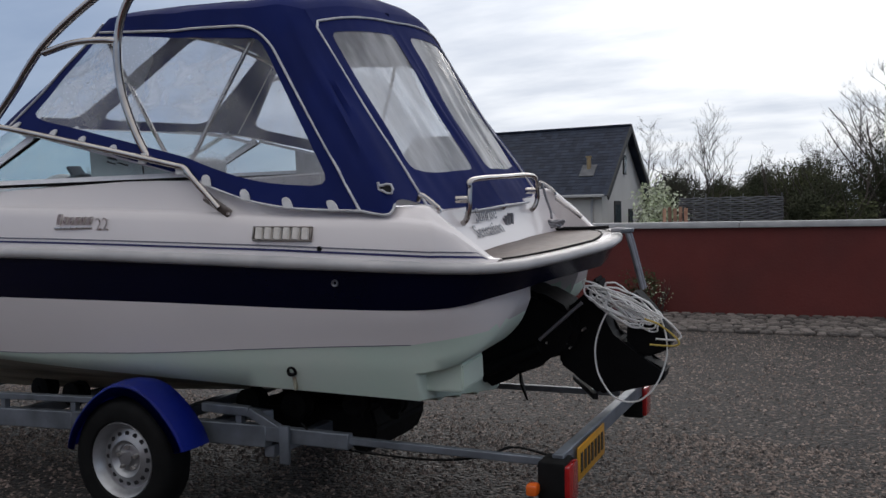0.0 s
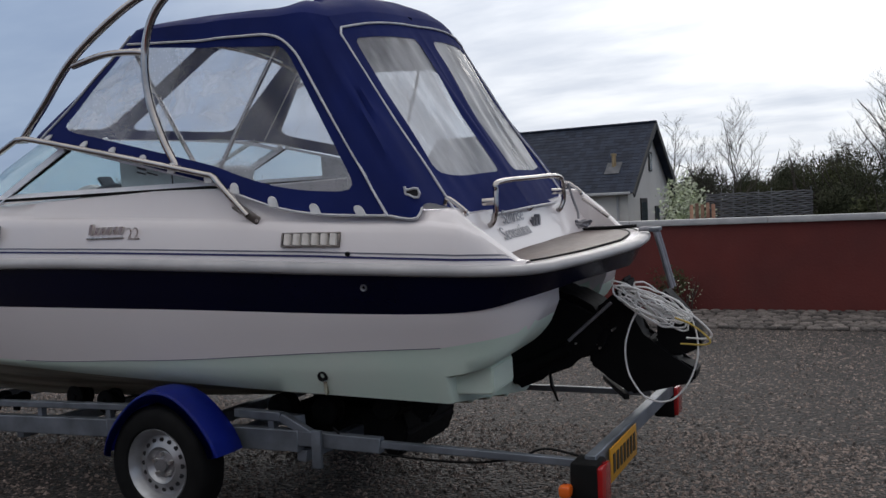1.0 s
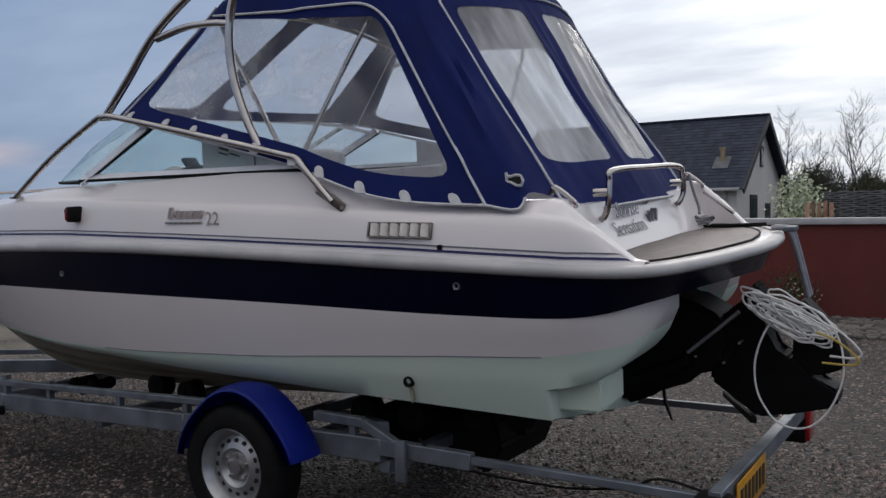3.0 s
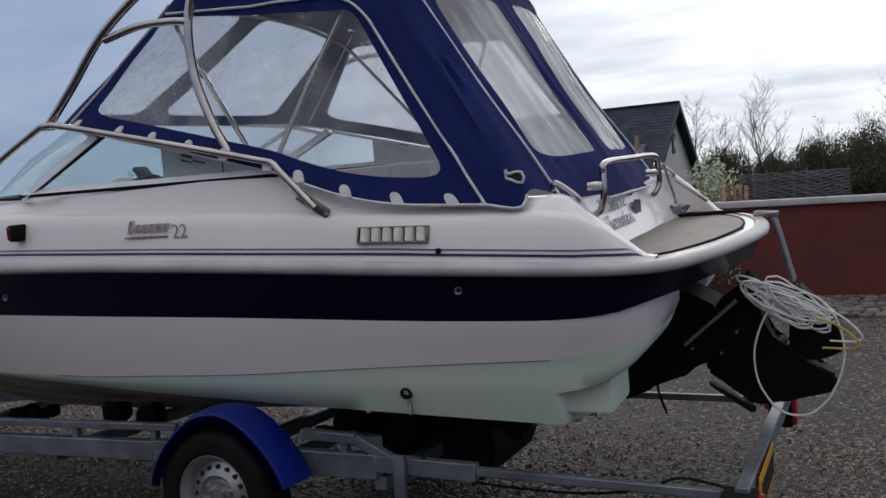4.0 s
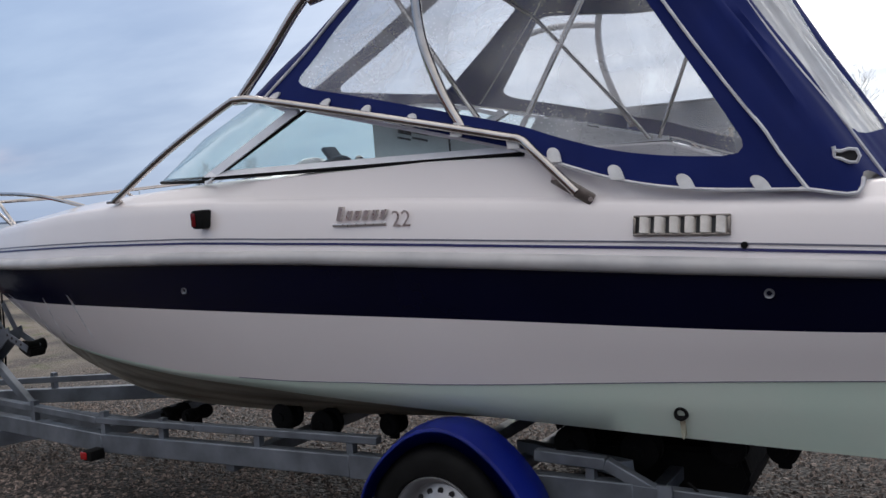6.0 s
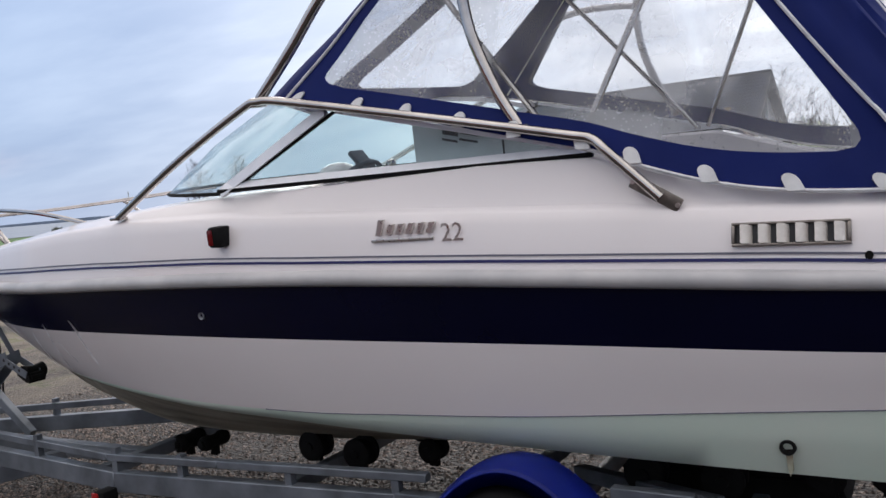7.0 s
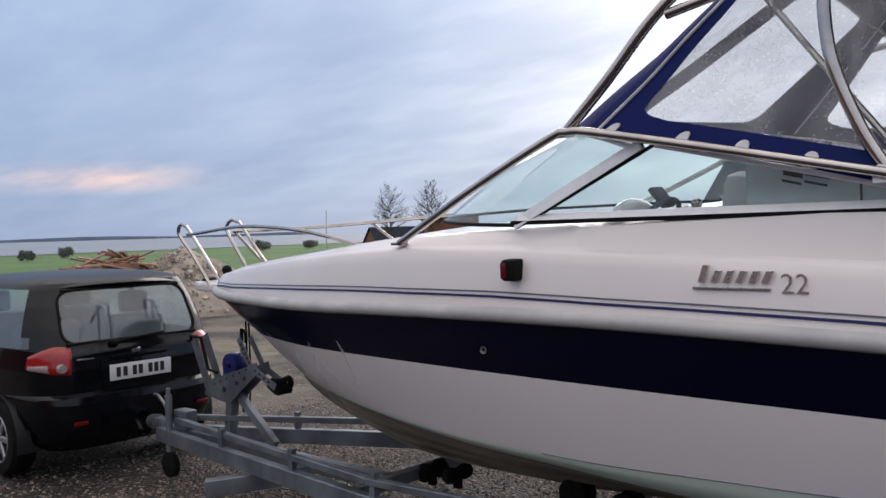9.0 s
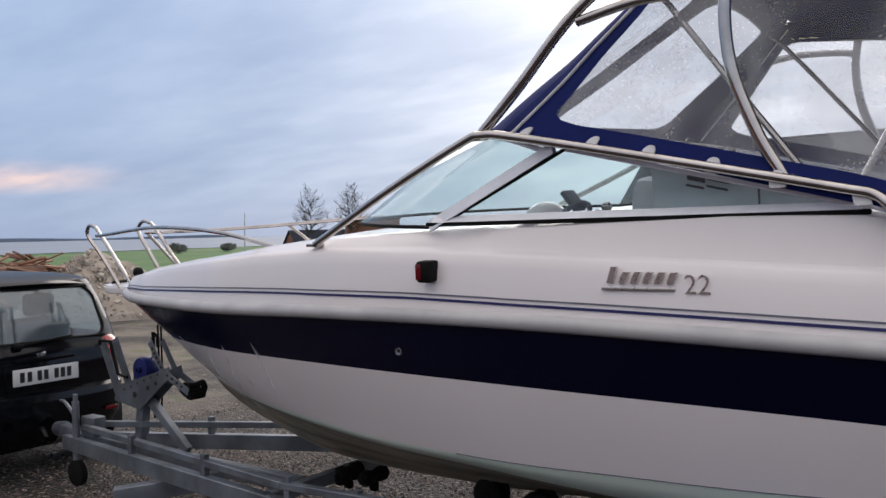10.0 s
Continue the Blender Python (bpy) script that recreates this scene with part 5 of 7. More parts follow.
def wheel(y, s):
    """A road wheel with a punched steel rim; s: the side that it faces."""
    c = (-2.165, y, 0.315)
    bm = bmesh.new()
    lathe(bm, [(0.190, -s * 0.075), (0.205, -s * 0.093), (0.26, -s * 0.10), (0.295, -s * 0.088), (0.313, -s * 0.065), (0.315, 0), (0.313, s * 0.065), (0.295, s * 0.088), (0.26, s * 0.10), (0.19, s * 0.075)], c, "y", 48)
    tyre = tpart("tyre", bm, RUBBER, label="worn black tyre")
    bm = bmesh.new()
    lathe(bm, [(0.198, -s * 0.080), (0.192, -s * 0.088), (0.183, -s * 0.080), (0.176, -s * 0.062), (0.165, -s * 0.045), (0.160, -s * 0.030), (0.152, -s * 0.028), (0.105, -s * 0.052), (0.096, -s * 0.056), (0.088, -s * 0.050), (0.070, -s * 0.030), (0.055, -s * 0.034), (0.034, -s * 0.036), (0.032, -s * 0.055), (0.0, -s * 0.058)], c, "y", 48)
    rim = tpart("rim", bm, RIM, label="silver steel rim with round holes")
    for k in range(16):
        a = 2 * math.pi * k / 16
        bm = bmesh.new()
        p = Vector((c[0] + 0.129 * math.cos(a), c[1], c[2] + 0.129 * math.sin(a)))
        rod(bm, p + Vector((0, -s * 0.0435, 0)), p + Vector((0, -s * 0.030, 0)), 0.0125, seg=12)
        ob = tpart("rim_hole", bm, INK, None)
        ob.parent, ob.matrix_parent_inverse = rim, Matrix()
    for k in range(5):
        a = 2 * math.pi * k / 5 + 0.3
        p = Vector((c[0] + 0.056 * math.cos(a), c[1], c[2] + 0.056 * math.sin(a)))
        bm = bmesh.new()
        rod(bm, p + Vector((0, -s * 0.055, 0)), p + Vector((0, -s * 0.030, 0)), 0.011, seg=6)
        ob = tpart("wheel_nut", bm, BADGE, None)
        ob.parent, ob.matrix_parent_inverse = rim, Matrix()
    # mudguard: a strip bent over the wheel with turned-down lips
    bm = bmesh.new()
    rows = []
    for k in range(29):
        a = radians(12 + 163 * k / 28)
        x, z = math.cos(a), math.sin(a)
        rr = 0.377 + 0.012 * math.cos(4 * (a - math.pi / 2))
        row = []
        for d, o in ((-0.135, -0.055), (-0.135, -0.012), (-0.125, 0.0), (-0.06, 0.012), (0, 0.015), (0.06, 0.012), (0.125, 0.0), (0.135, -0.012), (0.135, -0.055)):
            row.append((c[0] + 0.034 + (rr + o) * x, y + 0.78 * d, c[2] + 0.005 + (rr + o) * z))
        rows.append(row)
    loft(bm, rows)
    bmesh.ops.solidify(bm, geom=list(bm.faces), thickness=0.006)
    tpart("mudguard", bm, BLUE_PLASTIC, label="bright blue plastic mudguard")


def trailer_frame():
    near, far = -0.985, 0.62
    wheel(-1.10, 1)
    wheel(0.78, -1)
    bm = bmesh.new()
    rod(bm, (-2.19, -0.98, 0.315), (-2.19, 0.66, 0.315), 0.04)
    tpart("axle", bm, GALV)
    for s, y0 in ((1, -0.92), (-1, 0.56)):
        # deep lower rail and the thin upper one, both bending in to the drawbar
        knee = (-4.40, y0 + 0.0, 0.365)
        nose = (-7.15, ty(-7.15) - s * 0.05, 0.30)
        for name, a, b, w, h in (("main_rail", (-1.45, y0, 0.44), (-2.75, y0, 0.42), 0.06, 0.11), ("main_rail", (-2.75, y0, 0.42), knee, 0.06, 0.10), ("main_rail", knee, (nose[0], nose[1], 0.27), 0.06, 0.10),
                                 ("top_rail", (-2.6, y0, 0.545), (-3.7, y0 - s * 0.01, 0.512), 0.045, 0.035), ("top_rail", (-3.7, y0 - s * 0.01, 0.512), (-4.45, y0, 0.485), 0.045, 0.035), ("top_rail", (-4.45, y0, 0.485), (-6.9, ty(-6.9) - s * 0.06, 0.40), 0.045, 0.04),
                                 ("top_rail", (-1.56, y0, 0.555), (-1.85, y0, 0.56), 0.045, 0.045), ("top_rail", (-1.56, y0, 0.555), (-1.38, y0, 0.47), 0.045, 0.045), ("rear_rail", (-1.5, y0, 0.455), (-0.98, y0, 0.45), 0.05, 0.075), ("rear_rail", (-0.98, y0, 0.455), (-0.0, y0 - s * 0.02, 0.455), 0.035, 0.035)):
            bm = bmesh.new()
            beam(bm, a, b, w, h)
            tpart(name, bm, GALV)
        for x in (-1.62, -2.75, -3.3, -3.95, -4.40, -5.2, -6.1):
            f = max(0.0, (-4.40 - x) / 2.75)
            yy = y0 + (nose[1] - y0) * f
            bm = bmesh.new()
            box(bm, (x, yy, 0.465 - 0.1 * f), (0.035, 0.035, 0.14))
            tpart("rail_post", bm, GALV)
        bm = bmesh.new()
        box(bm, (-1.325, y0 - s * 0.045, 0.415), (0.055, 0.02, 0.19), 0.003)
        tpart("bracket", bm, GALV)
        # side marker
        bm = bmesh.new()
        box(bm, (-4.42, y0 - s * 0.07, 0.315), (0.07, 0.09, 0.055), 0.006)
        m = tpart("side_marker", bm, RUBBER)
        bm = bmesh.new()
        box(bm, (-4.445, y0 - s * 0.09, 0.315), (0.05, 0.06, 0.042), 0.006)
        ob = tpart("red_lens", bm, RED_LENS)
        ob.parent = m
    # cross members
    for x, z, h in ((-2.45, 0.36, 0.07), (-3.5, 0.34, 0.07), (-4.75, 0.32, 0.07), (-1.45, 0.36, 0.06)):
        f = max(0.0, (-4.40 - x) / 2.75)
        ya, yb = -0.92 + (ty(-7.15) - 0.05 + 0.92) * f, 0.56 + (ty(-7.15) + 0.05 - 0.56) * f
        bm = bmesh.new()
        beam(bm, (x, ya, z), (x, yb, z), 0.06, h)
        tpart("cross_member", bm, GALV)
    bm = bmesh.new()
    beam(bm, (-5.95, -0.86, 0.17), (-5.55, -0.36, 0.22), 0.09, 0.10)
    tpart("side_arm", bm, GALV)
    bm = bmesh.new()
    beam(bm, (-4.9, ty(-5), 0.27), (-7.2, ty(-7.2), 0.29), 0.07, 0.09)
    tpart("drawbar", bm, GALV)
    bm = bmesh.new()
    beam(bm, (-1.5, -0.85, 0.52), (-2.25, -0.2, 0.36), 0.06, 0.06)
    tpart("diagonal_brace", bm, GALV)
    bm = bmesh.new()
    beam(bm, (-0.25, 0.5, 0.55), (0.02, -0.1, 0.57), 0.03, 0.03)
    tpart("rear_brace", bm, RUBBER)
    # keel rollers on their rockers
    for x, y, z, r in ((-3.56, -0.40, 0.455, 0.085), (-3.29, -0.40, 0.435, 0.085), (-3.56, 0.2, 0.40, 0.085), (-3.29, 0.2, 0.39, 0.085), (-4.72, -0.14, 0.315, 0.06), (-4.56, -0.10, 0.315, 0.05), (-3.0, -0.2, 0.41, 0.07), (-1.2, -0.45, 0.53, 0.08), (-1.0, -0.4, 0.53, 0.07), (-1.85, -0.5, 0.5, 0.09), (-1.55, -0.5, 0.5, 0.09)):
        bm = bmesh.new()
        w = 0.06 if x > -4 else 0.10
        r *= 0.88
        lathe(bm, [(0.0, -w * 1.15), (0.022, -w * 1.15), (0.024, -w), (r * 0.8, -w), (r, -w * 0.8), (r, -w * 0.45), (r * 0.82, -w * 0.3), (r * 0.82, w * 0.3), (r, w * 0.45), (r, w * 0.8), (r * 0.8, w), (0.024, w), (0.0, w)], (x, y, z), "y", 20)
        tpart("keel_roller", bm, RUBBER)
        bm = bmesh.new()
        box(bm, (x, y, z - 0.045), (0.05, 0.03, 0.08), 0.004)
        tpart("roller_bracket", bm, RUBBER)
    bm = bmesh.new()
    prism(bm, [(-2.0, 0.34), (-1.98, 0.46), (-1.18, 0.48), (-1.14, 0.36), (-1.2, 0.22), (-1.28, 0.20), (-1.3, 0.30), (-1.8, 0.30), (-1.9, 0.36)], "y", -0.35, 0.3, 0.02)
    tpart("keel_cradle", bm, RUBBER)
    # rear light board
    bm = bmesh.new()
    beam(bm, (0.08, -1.02, 0.475), (0.10, 0.66, 0.475), 0.05, 0.075)
    tpart("light_board", bm, GALV, label="galvanised rear light beam")
    bm = bmesh.new()
    box(bm, (0.122, -0.61, 0.425), (0.006, 0.50, 0.15), 0.002)
    pl = tpart("number_plate", bm, YELLOW, label="yellow plate with dark bars")
    for k in range(7):
        bm = bmesh.new()
        box(bm, (0.1265, -0.80 + k * 0.064, 0.425), (0.003, 0.036, 0.085))
        ob = tpart("plate_bar", bm, INK)
        ob.parent = pl
    for s, y in ((1, -1.02), (-1, 0.68)):
        bm = bmesh.new()
        box(bm, (0.07, y, 0.40), (0.12, 0.15, 0.19), 0.012)
        lb = tpart("rear_lamp", bm, RUBBER)
        bm = bmesh.new()
        box(bm, (0.135, y, 0.40), (0.03, 0.14, 0.165), 0.01)
        ob = tpart("red_lens", bm, RED_LENS)
        ob.parent = lb
        bm = bmesh.new()
        box(bm, (0.0, y - s * 0.10, 0.385), (0.05, 0.06, 0.05), 0.012)
        ob = tpart("orange_marker", bm, ORANGE_LENS)
        ob.parent = lb
    bm = bmesh.new()
    tube(bm, smooth_path([(0.05, -0.95, 0.48), (-0.15, -0.93, 0.50), (-0.3, -0.92, 0.44), (-0.6, -0.92, 0.40), (-1.1, -0.92, 0.42), (-1.25, -0.93, 0.52)], 6), 0.006, 6)
    tpart("lamp_cable", bm, RUBBER)
    # winch post
    y = -0.2
    bm = bmesh.new()
    beam(bm, (-6.62, y, 0.26), (-6.58, y, 0.55), 0.07, 0.07)
    tpart("winch_post", bm, GALV)
    bm = bmesh.new()
    beam(bm, (-6.10, y, 0.28), (-6.52, y, 0.60), 0.05, 0.06)
    tpart("winch_stay", bm, GALV)
    for dy in (-0.05, 0.05):
        bm = bmesh.new()
        prism(bm, [(-6.85, 0.56), (-6.55, 0.52), (-6.20, 0.78), (-6.22, 0.84), (-6.34, 0.80), (-6.80, 0.67)], "y", y + dy - 0.004, y + dy + 0.004)
        tpart("winch_side_plate", bm, GALV)
        bm = bmesh.new()
        beam(bm, (-6.80, y + dy, 0.62), (-6.98, y + dy, 0.98), 0.006, 0.085, 0.001)
        tpart("winch_upright", bm, GALV)
        bm = bmesh.new()
        beam(bm, (-6.28, y + dy, 0.80), (-6.42, y + dy, 1.0), 0.006, 0.05, 0.001)
        tpart("winch_upright", bm, GALV)
        bm = bmesh.new()
        beam(bm, (-6.28, y + dy, 0.80), (-6.02, y + dy, 0.69), 0.006, 0.05, 0.001)
        tpart("roller_fork", bm, GALV)
    for x, z, r in ((-6.60, 0.62, 0.022), (-6.45, 0.68, 0.016), (-6.36, 0.72, 0.014)):
        bm = bmesh.new()
        rod(bm, (x, y - 0.058, z), (x, y - 0.054, z), r)
        tpart("plate_hole", bm, INK)
    for a, b, n, r in (((-6.29, 0.82), (-6.40, 0.97), 5, 0.011), ((-6.26, 0.795), (-6.06, 0.71), 4, 0.010), ((-6.76, 0.635), (-6.30, 0.795), 6, 0.009)):
        for k in range(n):
            f = (k + 0.5) / n
            x, z = a[0] + (b[0] - a[0]) * f, a[1] + (b[1] - a[1]) * f
            bm = bmesh.new()
            rod(bm, (x, y - 0.0555, z), (x, y - 0.052, z), r, seg=10)
            tpart("plate_hole", bm, INK)
    bm = bmesh.new()
    lathe(bm, [(0.0, -0.075), (0.022, -0.075), (0.024, -0.055), (0.078, -0.052), (0.085, -0.04), (0.085, 0.04), (0.078, 0.052), (0.0, 0.055)], (-6.54, y, 0.80), "y", 24)
    box(bm, (-6.56, y, 0.735), (0.15, 0.10, 0.12), 0.025)
    tpart("winch_drum", bm, WINCH_BLUE, label="dark blue winch housing")
    bm = bmesh.new()
    rod(bm, (-6.54, y - 0.077, 0.80), (-6.54, y - 0.070, 0.80), 0.012, seg=8)
    tpart("winch_bolt", bm, CHROME)
    for dx in (0.0, 0.035):
        bm = bmesh.new()
        tube(bm, [(-6.50 + dx, y + 0.075, 1.10), (-6.50 + dx, y + 0.078, 0.72), (-6.51 + dx, y + 0.07, 0.50)], 0.007, 6)
        tpart("strap", bm, RUBBER)
    bm = bmesh.new()
    prism(bm, [(-6.12, 0.735), (-5.99, 0.695), (-5.97, 0.645), (-6.03, 0.63), (-6.13, 0.68)], "y", y - 0.05, y + 0.07, 0.012)
    tpart("bow_block", bm, RUBBER)
    bm = bmesh.new()
    tube(bm, [(-6.66, y - 0.07, 0.74), (-6.74, y - 0.09, 0.76), (-6.82, y - 0.09, 0.985), (-6.95, y - 0.09, 0.985), (-6.95, y - 0.09, 0.95)], 0.012, 8)
    tpart("winch_handle", bm, RUBBER)
    bm = bmesh.new()
    lathe(bm, [(0.0, -0.07), (0.05, -0.07), (0.038, 0), (0.05, 0.07), (0.0, 0.07)], (-6.06, y + 0.03, 0.70), "y", 18)
    tpart("bow_roller", bm, RUBBER)
    bm = bmesh.new()
    tube(bm, [(-6.47, y + 0.05, 0.95), (-6.47, y + 0.05, 1.02), (-6.52, y + 0.05, 1.05), (-6.52, y + 0.05, 0.45)], 0.012, 6)
    tpart("strap_hook", bm, RUBBER)
    # coupling and jockey wheel
    cy = ty(-7.2)
    bm = bmesh.new()
    box(bm, (-7.20, cy, 0.33), (0.20, 0.09, 0.09), 0.02)
    rod(bm, (-7.34, cy, 0.33), (-7.24, cy, 0.34), 0.05, 0.055)
    tpart("coupling_head", bm, GALV)
    bm = bmesh.new()
    tube(bm, smooth_path([(-7.12, cy, 0.38), (-7.10, cy - 0.02, 0.46), (-7.18, cy - 0.03, 0.54), (-7.24, cy - 0.03, 0.55)], 5), 0.012, 8)
    tpart("coupling_lever", bm, GALV)
    bm = bmesh.new()
    rod(bm, (-6.95, cy - 0.09, 0.10), (-6.95, cy - 0.09, 0.58), 0.025)
    rod(bm, (-6.95, cy - 0.09, 0.58), (-6.95, cy - 0.09, 0.63), 0.016)
    tpart("jockey_post", bm, GALV)
    bm = bmesh.new()
    lathe(bm, [(0.0, -0.03), (0.07, -0.03), (0.09, -0.02), (0.09, 0.02), (0.07, 0.03), (0.0, 0.03)], (-6.93, cy - 0.10, 0.085), "y", 20)
    tpart("jockey_wheel", bm, RUBBER)
    bm = bmesh.new()
    box(bm, (-6.88, cy, 0.40), (0.16, 0.10, 0.14), 0.01)
    tpart("brake_box", bm, GALV)


trailer_frame()


# ---- the car ----
CAR_RINGS = [(0.20, -0.08, -3.68, 0.70), (0.26, -0.02, -3.74, 0.77), (0.36, 0.03, -3.78, 0.805), (0.46, 0.05, -3.80, 0.822), (0.55, 0.055, -3.80, 0.83), (0.60, 0.04, -3.78, 0.832), (0.625, 0.0, -3.76, 0.83), (0.70, 0.0, -3.66, 0.83), (0.80, -0.005, -3.45, 0.825),
             (0.90, -0.02, -3.10, 0.808), (0.945, -0.045, -2.72, 0.80), (1.10, -0.10, -2.47, 0.768), (1.25, -0.165, -2.22, 0.722), (1.38, -0.235, -2.0, 0.668), (1.415, -0.26, -1.92, 0.64), (1.442, -0.33, -1.82, 0.59), (1.468, -0.52, -1.62, 0.48), (1.484, -0.85, -1.35, 0.27)]


def hatchback():
    """A small black hatchback, heading away along -x from its rear bumper."""
    car = thing("hatchback_car", "small black hatchback parked nose away at the trailer coupling", "car", (-7.44, -0.425, -0.02))

    def cpart(name, bm, material, parent=None, label="", smooth=35.0):
        return part(name, bm, material, parent or car, label, smooth)
    zs, rs, fs, ws = (np.array(c) for c in zip(*CAR_RINGS))
    ex = 0.36
    ring = []
    for u in np.linspace(-0.98, 0.98, 57):
        s = math.copysign(abs(u) ** (1 / ex), u)
        ring.append((math.sqrt(1 - s * s), s))
    for v in np.linspace(0.655, -0.655, 64):
        c = math.copysign(abs(v) ** (1 / ex), v)
        ring.append((c, math.sqrt(1 - c * c)))
    ring += [(-c, -s) for c, s in ring]
    n = len(ring)

    def skin(z, j, out=0.0):
        r, f, w = np.interp(z, zs, rs), np.interp(z, zs, fs), np.interp(z, zs, ws)
        k = int(math.floor(j))
        (c, s), (c2, s2) = ring[k % n], ring[(k + 1) % n]
        c, s = c + (c2 - c) * (j - k), s + (s2 - s) * (j - k)
        x = (r + f) / 2 + (r - f) / 2 * math.copysign(abs(c) ** ex, c)
        y = w * math.copysign(abs(s) ** ex, s)
        d = Vector((c, s, 0)).normalized()
        return Vector((x, y, z)) + d * out
    levels = sorted({round(q, 3) for q in (*np.arange(0.20, 1.42, 0.02), 0.625, 0.945, *zs)})

    GW, GH, GZ, GR = 0.535, 0.192, 1.172, 0.10

    def in_rear(y, z):
        dy, dz = abs(y) - (GW - 0.10 * (z - GZ) - GR), abs(z - GZ) - (GH - GR)
        return dy < GR and dz < GR and (dy < 0 or dz < 0 or dy * dy + dz * dz < GR * GR)

    def kind(p):
        w, r = np.interp(p.z, zs, ws), np.interp(p.z, zs, rs)
        for cx in (-0.62, -3.02):
            if abs(p.y) > 0.62 and math.hypot(p.x - cx, p.z - 0.285) < 0.325:
                return "well"
        if 0.965 < p.z < 1.385:
            lean = (p.z - 0.965) / 0.42
            if p.x > r - 0.2 and in_rear(p.y, p.z):
                return "rear_glass"
            if -0.27 - 0.17 * lean > p.x > -1.33 or -1.42 > p.x > -2.48 + 0.62 * lean:
                return "side_glass"
            if p.x < np.interp(p.z, zs, fs) + 0.12 and abs(p.y) < 0.9 * w:
                return "front_glass"
        return "body"
    made = {k: bmesh.new() for k in ("body", "rear_glass", "side_l", "side_r", "front_glass")}
    cache = {k: {} for k in made}

    def vert(k, i, j, out):
        key = (i, j % n)
        if key not in cache[k]:
            cache[k][key] = made[k].verts.new(skin(levels[i], j, out))
        return cache[k][key]
    for i in range(len(levels) - 1):
        for j in range(n):
            mid = (skin(levels[i], j) + skin(levels[i + 1], j + 1)) / 2
            k = kind(mid)
            if k == "well":
                continue
            if k == "side_glass":
                k = "side_r" if mid.y > 0 else "side_l"
            made[k].faces.new([vert(k, a, c, -0.004 if k != "body" else 0.0) for a, c in ((i, j), (i, j + 1), (i + 1, j + 1), (i + 1, j))])
    top = len(levels) - 1
    made["body"].faces.new([vert("body", top, j, 0.0) for j in range(n)])
    cpart("body_shell", made["body"], CAR_PAINT, label="glossy black bodywork", smooth=28)
    cpart("rear_window", made["rear_glass"], CAR_GLASS, label="tinted rear window")
    cpart("side_window", made["side_l"], CAR_GLASS)
    cpart("side_window", made["side_r"], CAR_GLASS)
    cpart("windscreen", made["front_glass"], CAR_GLASS)
    def on_rear(y, z, out=0.0):
        u = y / np.interp(z, zs, ws)
        return skin(z, 28 + u / 0.98 * 28, out)
    bm = bmesh.new()
    edge = []
    for cy, cz, a0 in ((1, 1, 0), (-1, 1, 90), (-1, -1, 180), (1, -1, 270)):
        for a in np.linspace(a0, a0 + 90, 7):
            z = GZ + cz * (GH - GR) + GR * math.sin(radians(a))
            edge.append(on_rear(cy * (GW - 0.10 * (z - GZ) - GR) + GR * math.cos(radians(a)), z, 0.002))
    tube(bm, smooth_path(edge, 3, closed=True), 0.012, 6, closed=True)
    cpart("window_seal", bm, RUBBER)
    for s in (1, -1):
        bm = bmesh.new()
        rows = []
        for q in np.linspace(0, 1, 15):
            j = 28 - s * (18.0 + q * 8.0)
            lo, hi = 0.765 + 0.05 * q * q, 0.955 + 0.02 * math.sin(q * 3.14) - 0.05 * q ** 3
            rows.append([skin(z, j, 0.014 if 0 < k < 8 and 0 < q < 1 else 0.001) for k, z in enumerate(np.linspace(lo, hi, 9))])
        loft(bm, rows)
        lampc = cpart("tail_lamp", bm, RED_LENS, label="red tail lamp with a clear lower lens")
        bm = bmesh.new()
        lathe(bm, [(0.0, 0.010), (0.030, 0.007), (0.036, -0.02)], (0.012, -s * 0.605, 0.822), "x", 20)
        cpart("reverse_lens", bm, LAMP_CLEAR, lampc)
        bm = bmesh.new()
        loft(bm, [[skin(z, 28 - s * (22.5 + 3.2 * q), 0.018 if 0 < k < 4 and 0 < q < 1 else 0.010) for k, z in enumerate(np.linspace(0.79 + 0.02 * q, 0.855 - 0.01 * q, 5))] for q in np.linspace(0, 1, 7)])
        cpart("clear_lens", bm, LAMP_CLEAR, lampc)
    for s in (1, -1):
        bm = bmesh.new()
        box(bm, (-2.28, -s * 0.87, 0.99), (0.11, 0.17, 0.13), 0.03)
        cpart("door_mirror", bm, CAR_PAINT)
        bm = bmesh.new()
        box(bm, (-1.75, -s * 0.836, 0.55), (1.75, 0.02, 0.06), 0.008)
        cpart("side_moulding", bm, CAR_TRIM)
        for x in (-0.95, -1.75):
            bm = bmesh.new()
            box(bm, (x, -s * 0.83, 0.80), (0.16, 0.03, 0.035), 0.01)
            cpart("door_handle", bm, CAR_PAINT)
        bm = bmesh.new()
        box(bm, (0.048, -s * 0.50, 0.42), (0.014, 0.10, 0.03), 0.004)
        cpart("bumper_reflector", bm, DIM_LENS)
        for x in (-0.62, -3.02):
            c = (x, -s * 0.725, 0.285)
            bm = bmesh.new()
            lathe(bm, [(0.17, -0.09), (0.20, -0.095), (0.26, -0.09), (0.285, -0.06), (0.285, 0.06), (0.26, 0.09), (0.20, 0.095), (0.17, 0.09)], c, "y", 36)
            w = cpart("tyre", bm, RUBBER)
            bm = bmesh.new()
            lathe(bm, [(0.185, -s * 0.085), (0.175, -s * 0.092), (0.165, -s * 0.06), (0.155, -s * 0.03), (0.0, -s * 0.035)], c, "y", 36)
            cpart("wheel_disc", bm, INK, w)
